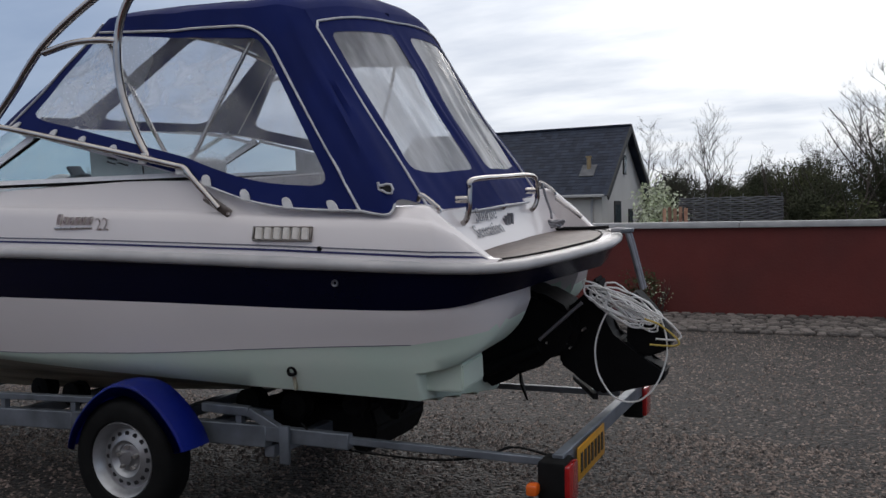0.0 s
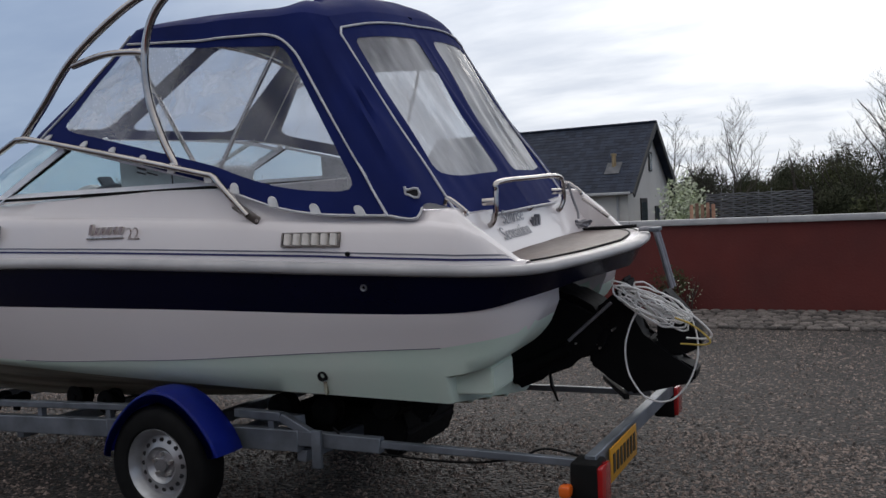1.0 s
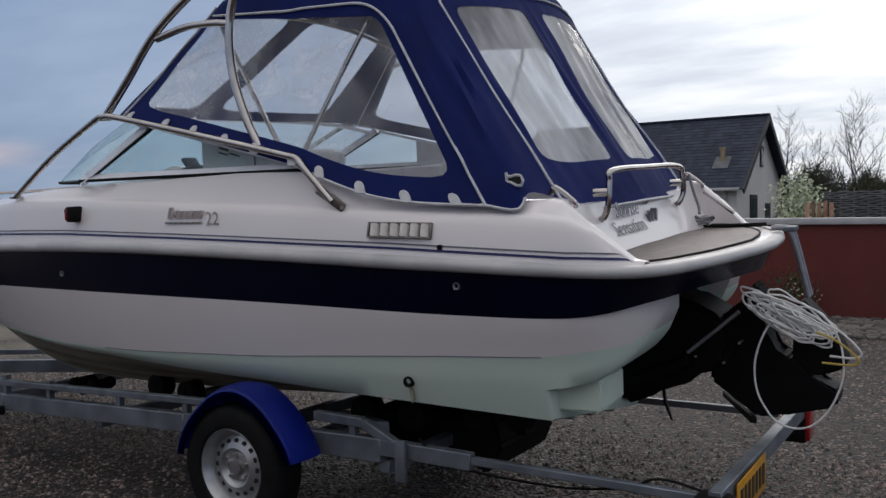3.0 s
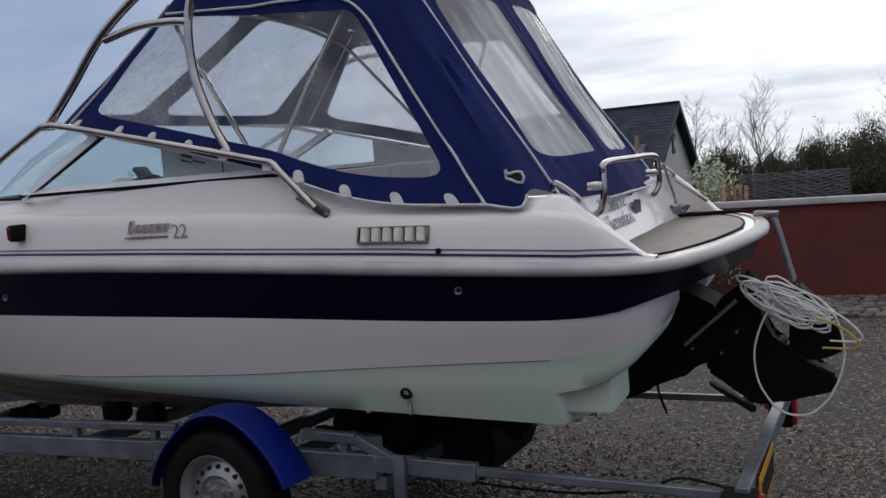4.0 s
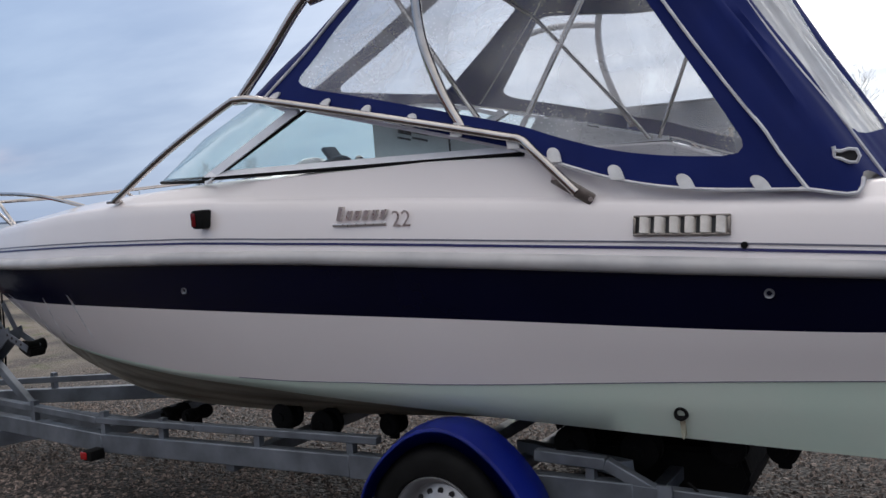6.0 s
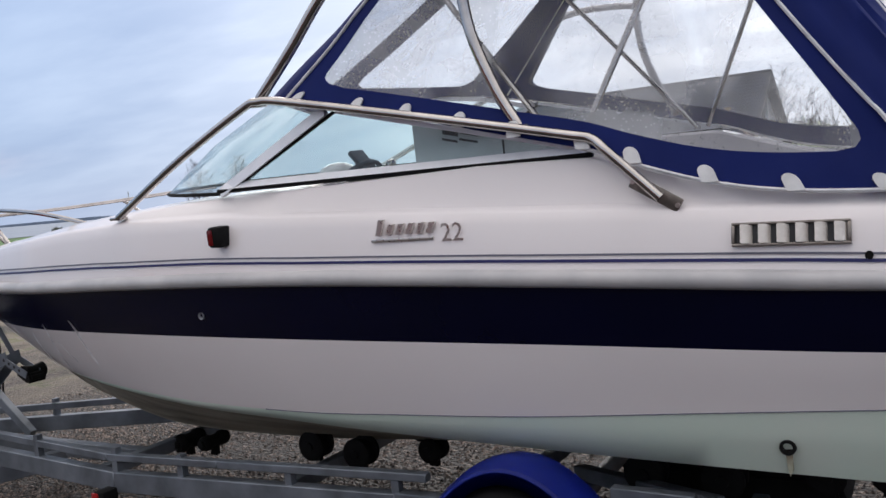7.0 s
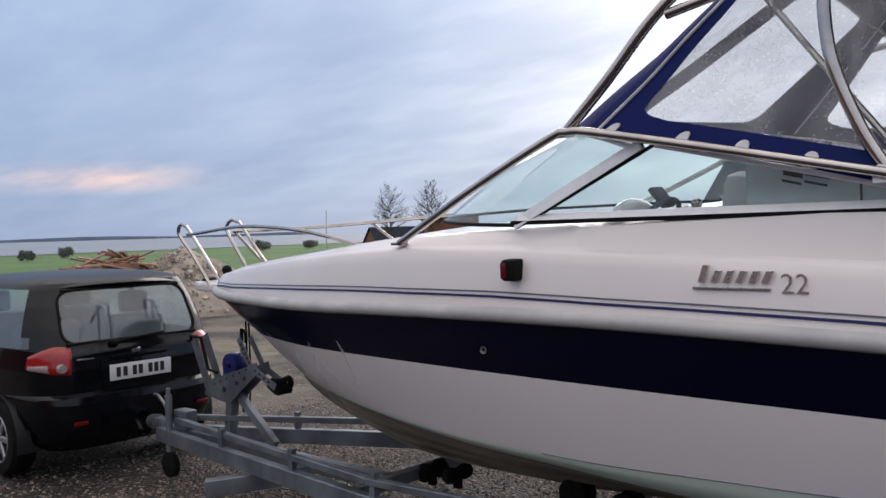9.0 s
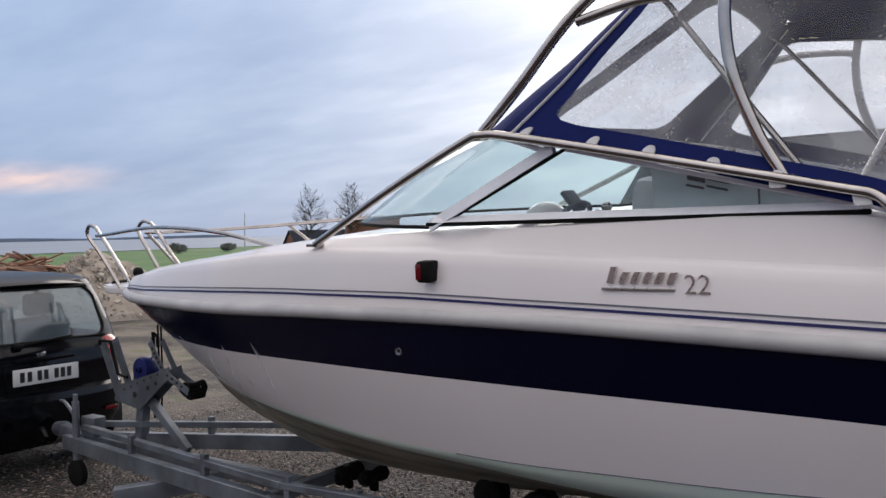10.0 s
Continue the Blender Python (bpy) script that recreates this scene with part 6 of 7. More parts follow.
            for k in range(7):
                bm = bmesh.new()
                a = 2 * math.pi * k / 7
                beam(bm, (c[0], c[1] - s * 0.075, c[2]), (c[0] + 0.175 * math.cos(a), c[1] - s * 0.085, c[2] + 0.175 * math.sin(a)), 0.02, 0.045, 0.006)
                cpart("rim_spoke", bm, RIM, w)
            bm = bmesh.new()
            lathe(bm, [(0.166, -s * 0.085), (0.176, -s * 0.097), (0.188, -s * 0.09)], c, "y", 36)
            cpart("rim_lip", bm, RIM, w)
            bm = bmesh.new()
            rod(bm, (c[0], c[1] - s * 0.095, c[2]), (c[0], c[1] - s * 0.06, c[2]), 0.04)
            cpart("hub_cap", bm, RIM, w)
            bm = bmesh.new()
            arch = [(c[0] + 0.335 * math.cos(a), c[2] + 0.335 * math.sin(a)) for a in np.linspace(-0.25, math.pi + 0.25, 20)]
            loft(bm, [[(p[0], -s * 0.815, p[1]) for p in arch], [(p[0], -s * 0.45, p[1]) for p in arch]])
            bm.faces.new([bm.verts.new((p[0], -s * 0.45, p[1])) for p in arch])
            cpart("wheel_arch", bm, INK)
    # spoiler, plate, wiper, badges
    bm = bmesh.new()
    across = np.linspace(-1, 1, 15)
    prof = ((-0.42, 1.37), (-0.225, 1.382), (-0.195, 1.390), (-0.190, 1.402), (-0.215, 1.418), (-0.30, 1.437), (-0.46, 1.458))
    loft(bm, [[(x - 0.10 * abs(u) ** 2.2 - 0.05 * max(0, abs(u) - 0.85), (0.565 - 0.03 * (z < 1.385)) * u, z - 0.030 * abs(u) ** 2.5) for u in across] for x, z in prof])
    cpart("roof_spoiler", bm, CAR_PAINT)
    bm = bmesh.new()
    box(bm, (0.0, 0, 0.745), (0.012, 0.62, 0.20), 0.01)
    tg = cpart("plate_recess", bm, CAR_PAINT)
    bm = bmesh.new()
    box(bm, (0.012, 0, 0.745), (0.008, 0.505, 0.12), 0.003)
    pl = cpart("number_plate", bm, PLATE_WHITE, label="white number plate with dark bars")
    for k, y in enumerate((-0.185, -0.13, -0.055, -0.005, 0.075, 0.125, 0.175)):
        bm = bmesh.new()
        box(bm, (0.0165, y, 0.745), (0.002, 0.034, 0.072))
        cpart("plate_bar", bm, INK, pl)
    bm = bmesh.new()
    box(bm, (-0.035, 0.02, 0.985), (0.015, 0.44, 0.016), 0.004, (5, 0, 0))
    box(bm, (-0.03, -0.18, 0.965), (0.04, 0.07, 0.035), 0.01)
    cpart("rear_wiper", bm, RUBBER)
    for y, z, w, h in ((-0.02, 0.892, 0.07, 0.032), (0.50, 0.915, 0.11, 0.032), (-0.42, 0.868, 0.13, 0.013)):
        bm = bmesh.new()
        box(bm, (-0.016, y, z), (0.008, w, h), 0.004, (12 if w < 0.1 else 0, 0, 0))
        cpart("badge", bm, CHROME)
    bm = bmesh.new()
    box(bm, (-0.004, 0, 0.86), (0.02, 0.46, 0.03), 0.008)
    cpart("tailgate_grip", bm, CAR_PAINT)
    bm = bmesh.new()
    tube(bm, smooth_path([(-0.05, 0, 0.26), (0.10, 0, 0.26), (0.17, 0, 0.30), (0.17, 0, 0.34)], 5), 0.02, 8)
    ball(bm, (0.17, 0, 0.355), 0.025)
    cpart("tow_ball", bm, STEEL)
    for y in (-0.36, 0.36):
        for x, z, h in ((-0.75, 0.80, 0.62), (-1.75, 0.82, 0.62)):
            bm = bmesh.new()
            box(bm, (x, y, z), (0.14, 0.50, h), 0.05, (0, 8, 0))
            cpart("car_seat", bm, SEAT)
            bm = bmesh.new()
            box(bm, (x + 0.03, y, z + h / 2 + 0.10), (0.09, 0.25, 0.18), 0.035)
            cpart("head_restraint", bm, SEAT)
    bm = bmesh.new()
    box(bm, (-1.8, 0, 0.35), (2.9, 1.2, 0.2), 0.03)
    cpart("floor_pan", bm, CAR_TRIM)


hatchback()


# ---- ground, wall, water and distance ----
def ground_material():
    m = bpy.data.materials.new("ground_gravel_and_grass")
    m.use_nodes = True
    N, L = m.node_tree.nodes, m.node_tree.links
    b = N["Principled BSDF"]
    g = N.new("ShaderNodeNewGeometry")
    def noise_tex(scale, detail=5):
        n = N.new("ShaderNodeTexNoise")
        n.inputs["Scale"].default_value, n.inputs["Detail"].default_value = scale, detail
        L.new(g.outputs["Position"], n.inputs["Vector"])
        return n.outputs[0]
    def ramp(v, *stops):
        r = N.new("ShaderNodeValToRGB")
        while len(r.color_ramp.elements) < len(stops):
            r.color_ramp.elements.new(0.5)
        for e, (p, c) in zip(r.color_ramp.elements, stops):
            e.position, e.color = p, (*c, 1)
        L.new(v, r.inputs[0])
        return r.outputs[0]
    def mix(f, a, c, mode="MIX"):
        n = N.new("ShaderNodeMix")
        n.data_type, n.blend_type = "RGBA", mode
        for i, v in ((0, f), (6, a), (7, c)):
            if isinstance(v, float):
                n.inputs[i].default_value = v
            else:
                L.new(v, n.inputs[i])
        return n.outputs[2]
    v = N.new("ShaderNodeTexVoronoi")
    v.inputs["Scale"].default_value = 36
    L.new(g.outputs["Position"], v.inputs["Vector"])
    sep = N.new("ShaderNodeSeparateColor")
    L.new(v.outputs["Color"], sep.inputs[0])
    stones = ramp(sep.outputs[0], (0.0, (0.007, 0.005, 0.004)), (0.4, (0.018, 0.012, 0.010)), (0.68, (0.034, 0.024, 0.020)), (0.86, (0.095, 0.073, 0.061)), (1.0, (0.40, 0.34, 0.30)))
    gaps = ramp(v.outputs["Distance"], (0.0, (1, 1, 1)), (0.4, (0.7, 0.7, 0.7)), (0.75, (0.15, 0.15, 0.15)))
    gravel = mix(1.0, stones, gaps, "MULTIPLY")
    worn = ramp(noise_tex(0.5, 4), (0.36, (0.46, 0.405, 0.375)), (0.66, (1.0, 0.96, 0.925)))
    gravel = mix(1.0, gravel, worn, "MULTIPLY")
    # damp brown earth worn bare beside the trailer, boat's shade painted into its colour
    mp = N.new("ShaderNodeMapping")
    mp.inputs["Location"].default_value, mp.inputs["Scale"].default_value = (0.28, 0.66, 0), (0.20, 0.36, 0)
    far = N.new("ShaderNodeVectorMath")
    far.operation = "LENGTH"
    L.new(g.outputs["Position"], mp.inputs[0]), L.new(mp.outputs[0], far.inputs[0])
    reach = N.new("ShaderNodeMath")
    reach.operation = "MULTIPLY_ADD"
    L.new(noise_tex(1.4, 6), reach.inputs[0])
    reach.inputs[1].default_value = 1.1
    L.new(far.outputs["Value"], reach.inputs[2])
    shaded_earth = ramp(reach.outputs[0], (0.85, (0.30, 0.26, 0.235)), (1.55, (0.96, 0.96, 0.96)))
    gravel = mix(1.0, gravel, shaded_earth, "MULTIPLY")
    # pale brown earth with tufts of dry grass in the far yard
    yard = N.new("ShaderNodeSeparateXYZ")
    L.new(g.outputs["Position"], yard.inputs[0])
    start = N.new("ShaderNodeMapRange")
    L.new(yard.outputs[0], start.inputs[0])
    start.inputs[1].default_value, start.inputs[2].default_value, start.inputs[3].default_value, start.inputs[4].default_value = -7.4, -9.5, 0.0, 1.0
    patch = N.new("ShaderNodeMath")
    patch.operation, patch.use_clamp = "MULTIPLY", True
    L.new(start.outputs[0], patch.inputs[0])
    L.new(ramp(noise_tex(0.8, 6), (0.40, (0, 0, 0)), (0.62, (1, 1, 1))), patch.inputs[1])
    earth = ramp(noise_tex(2.2, 8), (0.35, (0.115, 0.092, 0.07)), (0.55, (0.16, 0.132, 0.10)), (0.66, (0.10, 0.105, 0.04)))
    gravel = mix(patch.outputs[0], gravel, earth)
    grass = ramp(noise_tex(0.15, 8), (0.3, (0.04, 0.105, 0.022)), (0.55, (0.065, 0.155, 0.028)), (0.75, (0.12, 0.155, 0.055)))
    sp = N.new("ShaderNodeSeparateXYZ")
    L.new(g.outputs["Position"], sp.inputs[0])
    # the yard ends in a ragged line of grass
    wob = N.new("ShaderNodeMath")
    wob.operation = "MULTIPLY_ADD"
    L.new(noise_tex(0.35), wob.inputs[0])
    wob.inputs[1].default_value = 6.0
    L.new(sp.outputs[0], wob.inputs[2])
    edge = N.new("ShaderNodeMapRange")
    L.new(wob.outputs[0], edge.inputs[0])
    edge.inputs[1].default_value, edge.inputs[2].default_value, edge.inputs[3].default_value, edge.inputs[4].default_value = -27.0, -22.5, 1.0, 0.0
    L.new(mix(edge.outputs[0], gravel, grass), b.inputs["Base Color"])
    b.inputs["Roughness"].default_value = 0.75
    bp = N.new("ShaderNodeBump")
    bp.inputs["Strength"].default_value, bp.inputs["Distance"].default_value, bp.invert = 1.0, 0.02, True
    L.new(v.outputs["Distance"], bp.inputs["Height"]), L.new(bp.outputs[0], b.inputs["Normal"])
    return m


def ground():
    bm = bmesh.new()
    xs = sorted({*np.linspace(-14, 10, 49), -40, -110, -400, -2500, 40, 200, 2500})
    ys = sorted({*np.linspace(-8, 10, 37), -30, -200, -2500, 16, 40, 200, 2500})
    def z(x, y):
        if not (-14 < x < 10 and -8 < y < 10):
            return -0.02 if abs(x) < 300 and abs(y) < 300 else -2.0
        return 0.012 * noise.noise((x * 0.9, y * 0.9, 0)) - 0.006 - 0.03 * max(0, (-x - 4) / 4) 
    vs = [[bm.verts.new((x, y, z(x, y))) for x in xs] for y in ys]
    for j in range(len(ys) - 1):
        for i in range(len(xs) - 1):
            bm.faces.new((vs[j][i], vs[j][i + 1], vs[j + 1][i + 1], vs[j + 1][i]))
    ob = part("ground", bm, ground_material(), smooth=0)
    tagged(ob, "brown and grey loose gravel yard running into green grass", "ground", kind="structure")


ground()

PEBBLE = mat("gravel_stones", (0.18, 0.14, 0.118), (0.009, 0.0065, 0.0055), 45, 0.7, island=0.9, detail=1.0, lo=0.46, hi=0.66)


def pebbles():
    """Loose stones on the gravel where the camera comes near."""
    rng = np.random.default_rng(3)
    spots = np.concatenate([rng.uniform((-8.5, -3.3), (4.5, 6.9), (80000, 2)), rng.uniform((-7, -2.4), (3.5, 1.5), (60000, 2))])
    # few lie on the earth beside the trailer that is darkened for shade
    shaded_earth = np.hypot((spots[:, 0] + 1.4) * 0.20, (spots[:, 1] + 1.83) * 0.36)
    spots = spots[rng.random(len(spots)) < np.clip(0.3 + 1.2 * (shaded_earth - 0.35), 0.3, 1.0)]
    k = len(spots)
    shape = np.array([(1, 0, 0), (0.3, 0.95, 0), (-0.8, 0.6, 0), (-0.8, -0.6, 0), (0.3, -0.95, 0), (0.1, 0.05, 0.75)])
    s = 0.006 + 0.014 * rng.random((k, 1)) ** 1.8
    size = np.concatenate([s * rng.uniform(0.7, 1.4, (k, 1)), s, s * rng.uniform(0.6, 1.3, (k, 1))], axis=1)
    p = shape[None] * size[:, None] * rng.uniform(0.75, 1.25, (k, 6, 1))
    a = rng.uniform(0, 6.28, k)
    c, sn = np.cos(a)[:, None], np.sin(a)[:, None]
    zg = np.array([0.012 * noise.noise((x * 0.9, y * 0.9, 0)) - 0.006 - 0.03 * max(0, (-x - 4) / 4) for x, y in spots])[:, None]
    verts = np.stack([spots[:, :1] + c * p[..., 0] - sn * p[..., 1], spots[:, 1:] + sn * p[..., 0] + c * p[..., 1], zg - 0.002 + p[..., 2]], axis=-1).reshape(-1, 3)
    fan = np.array([(i, (i + 1) % 5, 5) for i in range(5)])
    faces = (np.arange(k)[:, None, None] * 6 + fan[None]).reshape(-1, 3)
    me = bpy.data.meshes.new("loose_gravel")
    me.from_pydata(verts.tolist(), [], faces.tolist())
    me.materials.append(PEBBLE)
    tagged(new("loose_gravel", me), "loose rounded gravel stones scattered over the yard", "gravel", kind="stuff")


pebbles()

RED_PLASTER = mat("red_plaster", (0.142, 0.028, 0.023), (0.10, 0.022, 0.019), 1.3, 0.85, bump=0.25, bscale=30, lo=0.3, hi=0.7)
COPING = mat("grey_coping", (0.50, 0.50, 0.50), (0.40, 0.40, 0.41), 5, 0.6, bump=0.1, bscale=40)
RENDER_WHITE = mat("white_render", (0.72, 0.70, 0.66), (0.62, 0.60, 0.56), 0.8, 0.85, bump=0.15, bscale=25)
TILE = mat("dark_roof_tile", (0.034, 0.042, 0.064), (0.025, 0.032, 0.05), 2, 0.7, bump=0.1, bscale=20, island=0.25, spec=0.2)
DARK_WOOD = mat("dark_board", (0.02, 0.02, 0.022), (0.035, 0.033, 0.03), 8, 0.6)
GREY_WOOD = mat("weathered_board", (0.15, 0.152, 0.16), (0.105, 0.108, 0.115), 5, 0.85, bump=0.2, bscale=40, stretch=(1, 1, 0.15), obj=0.25)
BROWN_WOOD = mat("brown_board", (0.40, 0.24, 0.16), (0.24, 0.12, 0.08), 5, 0.8, bump=0.2, bscale=30, obj=0.45)
STONE = mat("cobble_stone", (0.155, 0.135, 0.12), (0.07, 0.06, 0.055), 6, 0.75, bump=0.3, bscale=40, obj=0.7)
STONE_MANY = mat("cobble_stone_rest", (0.155, 0.135, 0.12), (0.07, 0.06, 0.055), 6, 0.75, bump=0.3, bscale=40, island=0.7)
BARK = mat("bark", (0.075, 0.06, 0.048), (0.045, 0.036, 0.03), 10, 0.9, bump=0.3, bscale=30)
TWIG = mat("bare_twig", (0.035, 0.028, 0.023), (0.022, 0.018, 0.015), 5, 0.9)
LEAF_DARK = mat("dark_leaf", (0.030, 0.036, 0.019), (0.045, 0.048, 0.026), 2, 0.9, island=0.25, spec=0.2)
LEAF_MID = mat("spring_leaf", (0.05, 0.058, 0.026), (0.07, 0.075, 0.035), 2, 0.9, island=0.25, spec=0.2)
LEAF_HEDGE = mat("hedge_leaf", (0.045, 0.05, 0.032), (0.065, 0.066, 0.045), 1.2, 0.9, island=0.4)
BLOSSOM = mat("white_blossom", (0.60, 0.62, 0.50), (0.35, 0.42, 0.22), 3, 0.7, island=0.3)
WATER_MAT = mat("sea_water", (0.16, 0.20, 0.26), (0.19, 0.23, 0.29), 0.02, 0.6, bump=0.3, bscale=2)
# blue distance haze is mixed into the land's colour
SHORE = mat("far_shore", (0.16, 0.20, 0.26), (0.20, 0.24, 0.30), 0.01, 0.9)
# leaf colour paled to paint in the haze of distance
LEAF_FAR = mat("hazy_leaf", (0.13, 0.145, 0.13), (0.17, 0.175, 0.155), 2, 0.9, island=0.3)
RUBBLE = mat("rubble", (0.40, 0.34, 0.28), (0.27, 0.23, 0.19), 1.5, 0.9, bump=0.4, bscale=12)
CHUNK = mat("rubble_chunk", (0.42, 0.37, 0.32), (0.27, 0.24, 0.20), 2, 0.9, bump=0.3, bscale=20, island=0.45)
CONCRETE = mat("broken_concrete", (0.50, 0.50, 0.51), (0.24, 0.235, 0.23), 2, 0.9, bump=0.3, bscale=20, island=0.6)
BRICK_RED = mat("red_brick_far", (0.24, 0.10, 0.065), (0.17, 0.07, 0.05), 1.0, 0.85)


def garden_wall():
    wall = thing("wall_garden", "low dark red plastered wall with a pale grey coping", "wall", (2.0, 8.95, 0), kind="structure")
    bm = bmesh.new()
    box(bm, (0, 0, 0.61), (24, 0.28, 1.32))
    part("wall_body", bm, RED_PLASTER, wall)
    for k in range(12):
        bm = bmesh.new()
        box(bm, (-11 + 2 * k, 0, 1.315), (1.992, 0.40, 0.09), 0.01)
        part("coping_slab", bm, COPING, wall)


garden_wall()


def unseen_wall():
    """A plain unseen wall added behind the camera to darken and redden reflections."""
    bm = bmesh.new()
    box(bm, (-4, -14, 1.3), (50, 0.3, 2.8))
    tagged(part("wall_unseen", bm, RED_PLASTER, smooth=0), "plain dark red plastered wall, unseen, added to darken and tint reflections", "wall", kind="structure")


unseen_wall()


def sea():
    bm = bmesh.new()
    vs = [bm.verts.new(q) for q in ((-115, -2400, 0.02), (-3600, -2400, 0.02), (-3600, 3000, 0.02), (-115, 400, 0.02))]
    bm.faces.new(vs)
    tagged(part("water", bm, WATER_MAT, smooth=0), "calm grey-blue water out to a far shore", "water", kind="structure")
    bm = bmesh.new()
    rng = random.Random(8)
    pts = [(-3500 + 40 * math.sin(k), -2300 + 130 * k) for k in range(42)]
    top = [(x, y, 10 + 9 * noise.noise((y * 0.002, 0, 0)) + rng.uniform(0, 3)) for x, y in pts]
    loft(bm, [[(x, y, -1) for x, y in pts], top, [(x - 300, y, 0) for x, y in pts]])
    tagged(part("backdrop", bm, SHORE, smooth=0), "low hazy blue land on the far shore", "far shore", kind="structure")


sea()


def leaves(bm, rng, centre, radius, count, size, squash=(1, 1, 1), hollow=0.3):
    """Many small leaf clumps inside an uneven crown."""
    for _ in range(count):
        d = Vector((rng.gauss(0, 1), rng.gauss(0, 1), rng.gauss(0, 1))).normalized()
        r = radius * (hollow + (1 - hollow) * rng.random() ** 0.5) * (0.75 + 0.5 * noise.noise(d * 2.2 + Vector(centre)))
        p = Vector(centre) + Vector((d.x * squash[0], d.y * squash[1], d.z * squash[2])) * r
        s = size * rng.uniform(0.5, 1.3)
        u = Vector((rng.gauss(0, 1), rng.gauss(0, 1), rng.gauss(0, 1))).normalized() * s
        w = u.orthogonal().normalized() * s * rng.uniform(0.4, 0.9)
        a = [bm.verts.new(q) for q in (p - u, p + w, p + u, p - w)]
        bm.faces.new(a)


def branches(bm, rng, p, d, length, r, depth, spread=0.5, taper=0.55):
    """A limb that tapers and forks."""
    pts, q, e = [p], Vector(p), Vector(d)
    for k in range(4):
        e = (e + Vector((rng.uniform(-1, 1), rng.uniform(-1, 1), rng.uniform(-0.3, 0.8))) * 0.12).normalized()
        q = q + e * (length / 4)
        pts.append(q.copy())
    seg = 5 if r > 0.04 else 3
    rings = []
    for k, c in enumerate(pts):
        rr = r * (1 - taper * k / 4)
        up = e.orthogonal().normalized()
        sd = e.cross(up)
        rings.append([bm.verts.new(c + rr * (math.cos(6.283 * j / seg) * up + math.sin(6.283 * j / seg) * sd)) for j in range(seg)])
    for a, b in zip(rings, rings[1:]):
        for j in range(seg):
            bm.faces.new((a[j], a[(j + 1) % seg], b[(j + 1) % seg], b[j]))
    if depth:
        for k in range(rng.choice((3, 4))):
            at = pts[rng.choice((1, 2, 3, 4))]
            nd = (e + Vector((rng.uniform(-1, 1), rng.uniform(-1, 1), rng.uniform(-0.25, 0.9))) * spread * 1.5).normalized()
            branches(bm, rng, at, nd, length * rng.uniform(0.5, 0.75), r * 0.5, depth - 1, spread)


def bare_tree(at, height, seed, label, spread=0.6, limbs=20, stout=1.0):
    """A leafless tree: a trunk that runs up to the top, with forking side limbs."""
    rng = random.Random(seed)
    t = thing("bare_tree", label, "tree", at, "leafless trees")
    bm = bmesh.new()
    branches(bm, rng, Vector((0, 0, -0.1)), Vector((0, 0, 1)), height * 0.97, height * 0.0085 * stout, 0, taper=0.9)
    part("trunk", bm, BARK, t)
    bm = bmesh.new()
    for k in range(limbs):
        f = 0.26 + 0.68 * (k + rng.random()) / limbs
        a = rng.uniform(0, 6.28)
        d = Vector((math.cos(a) * spread * 1.5, math.sin(a) * spread * 1.5, rng.uniform(0.7, 1.2))).normalized()
        branches(bm, rng, Vector((0, 0, height * f)), d, height * 0.26 * (1.2 - f), height * 0.0042 * stout * (1.3 - f), 3, 0.6)
    part("crown", bm, TWIG, t)


def bush(at, size, seed, material, label, category="bush", name="bush", count=900, leaf=0.12):
    rng = random.Random(seed)
    t = thing(name, label, category, at, {"clipped_hedge": "clipped hedges", "wall_weed": "weeds at the wall"}.get(name, "" if name != "bush" else "bushes on the field" if "field" in label else "shrubs beyond the wall"))
    bm = bmesh.new()
    for k in range(5):
        branches(bm, rng, Vector((rng.uniform(-0.2, 0.2) * size[0], 0, -0.05)), Vector((rng.uniform(-0.7, 0.7), rng.uniform(-0.7, 0.7), 1)).normalized(), size[2] * 0.7, 0.03 * size[2] / 2, 1)
    part("stem", bm, BARK, t)
    bm = bmesh.new()
    for k in range(5):
        c = (rng.uniform(-0.5, 0.5) * size[0], rng.uniform(-0.4, 0.4) * size[1], size[2] * rng.uniform(0.35, 0.7))
        leaves(bm, rng, c, size[2] * 0.45, count // 5, leaf, (size[0] / size[2], size[1] / size[2], 1))
    part("crown", bm, material, t, smooth=0)


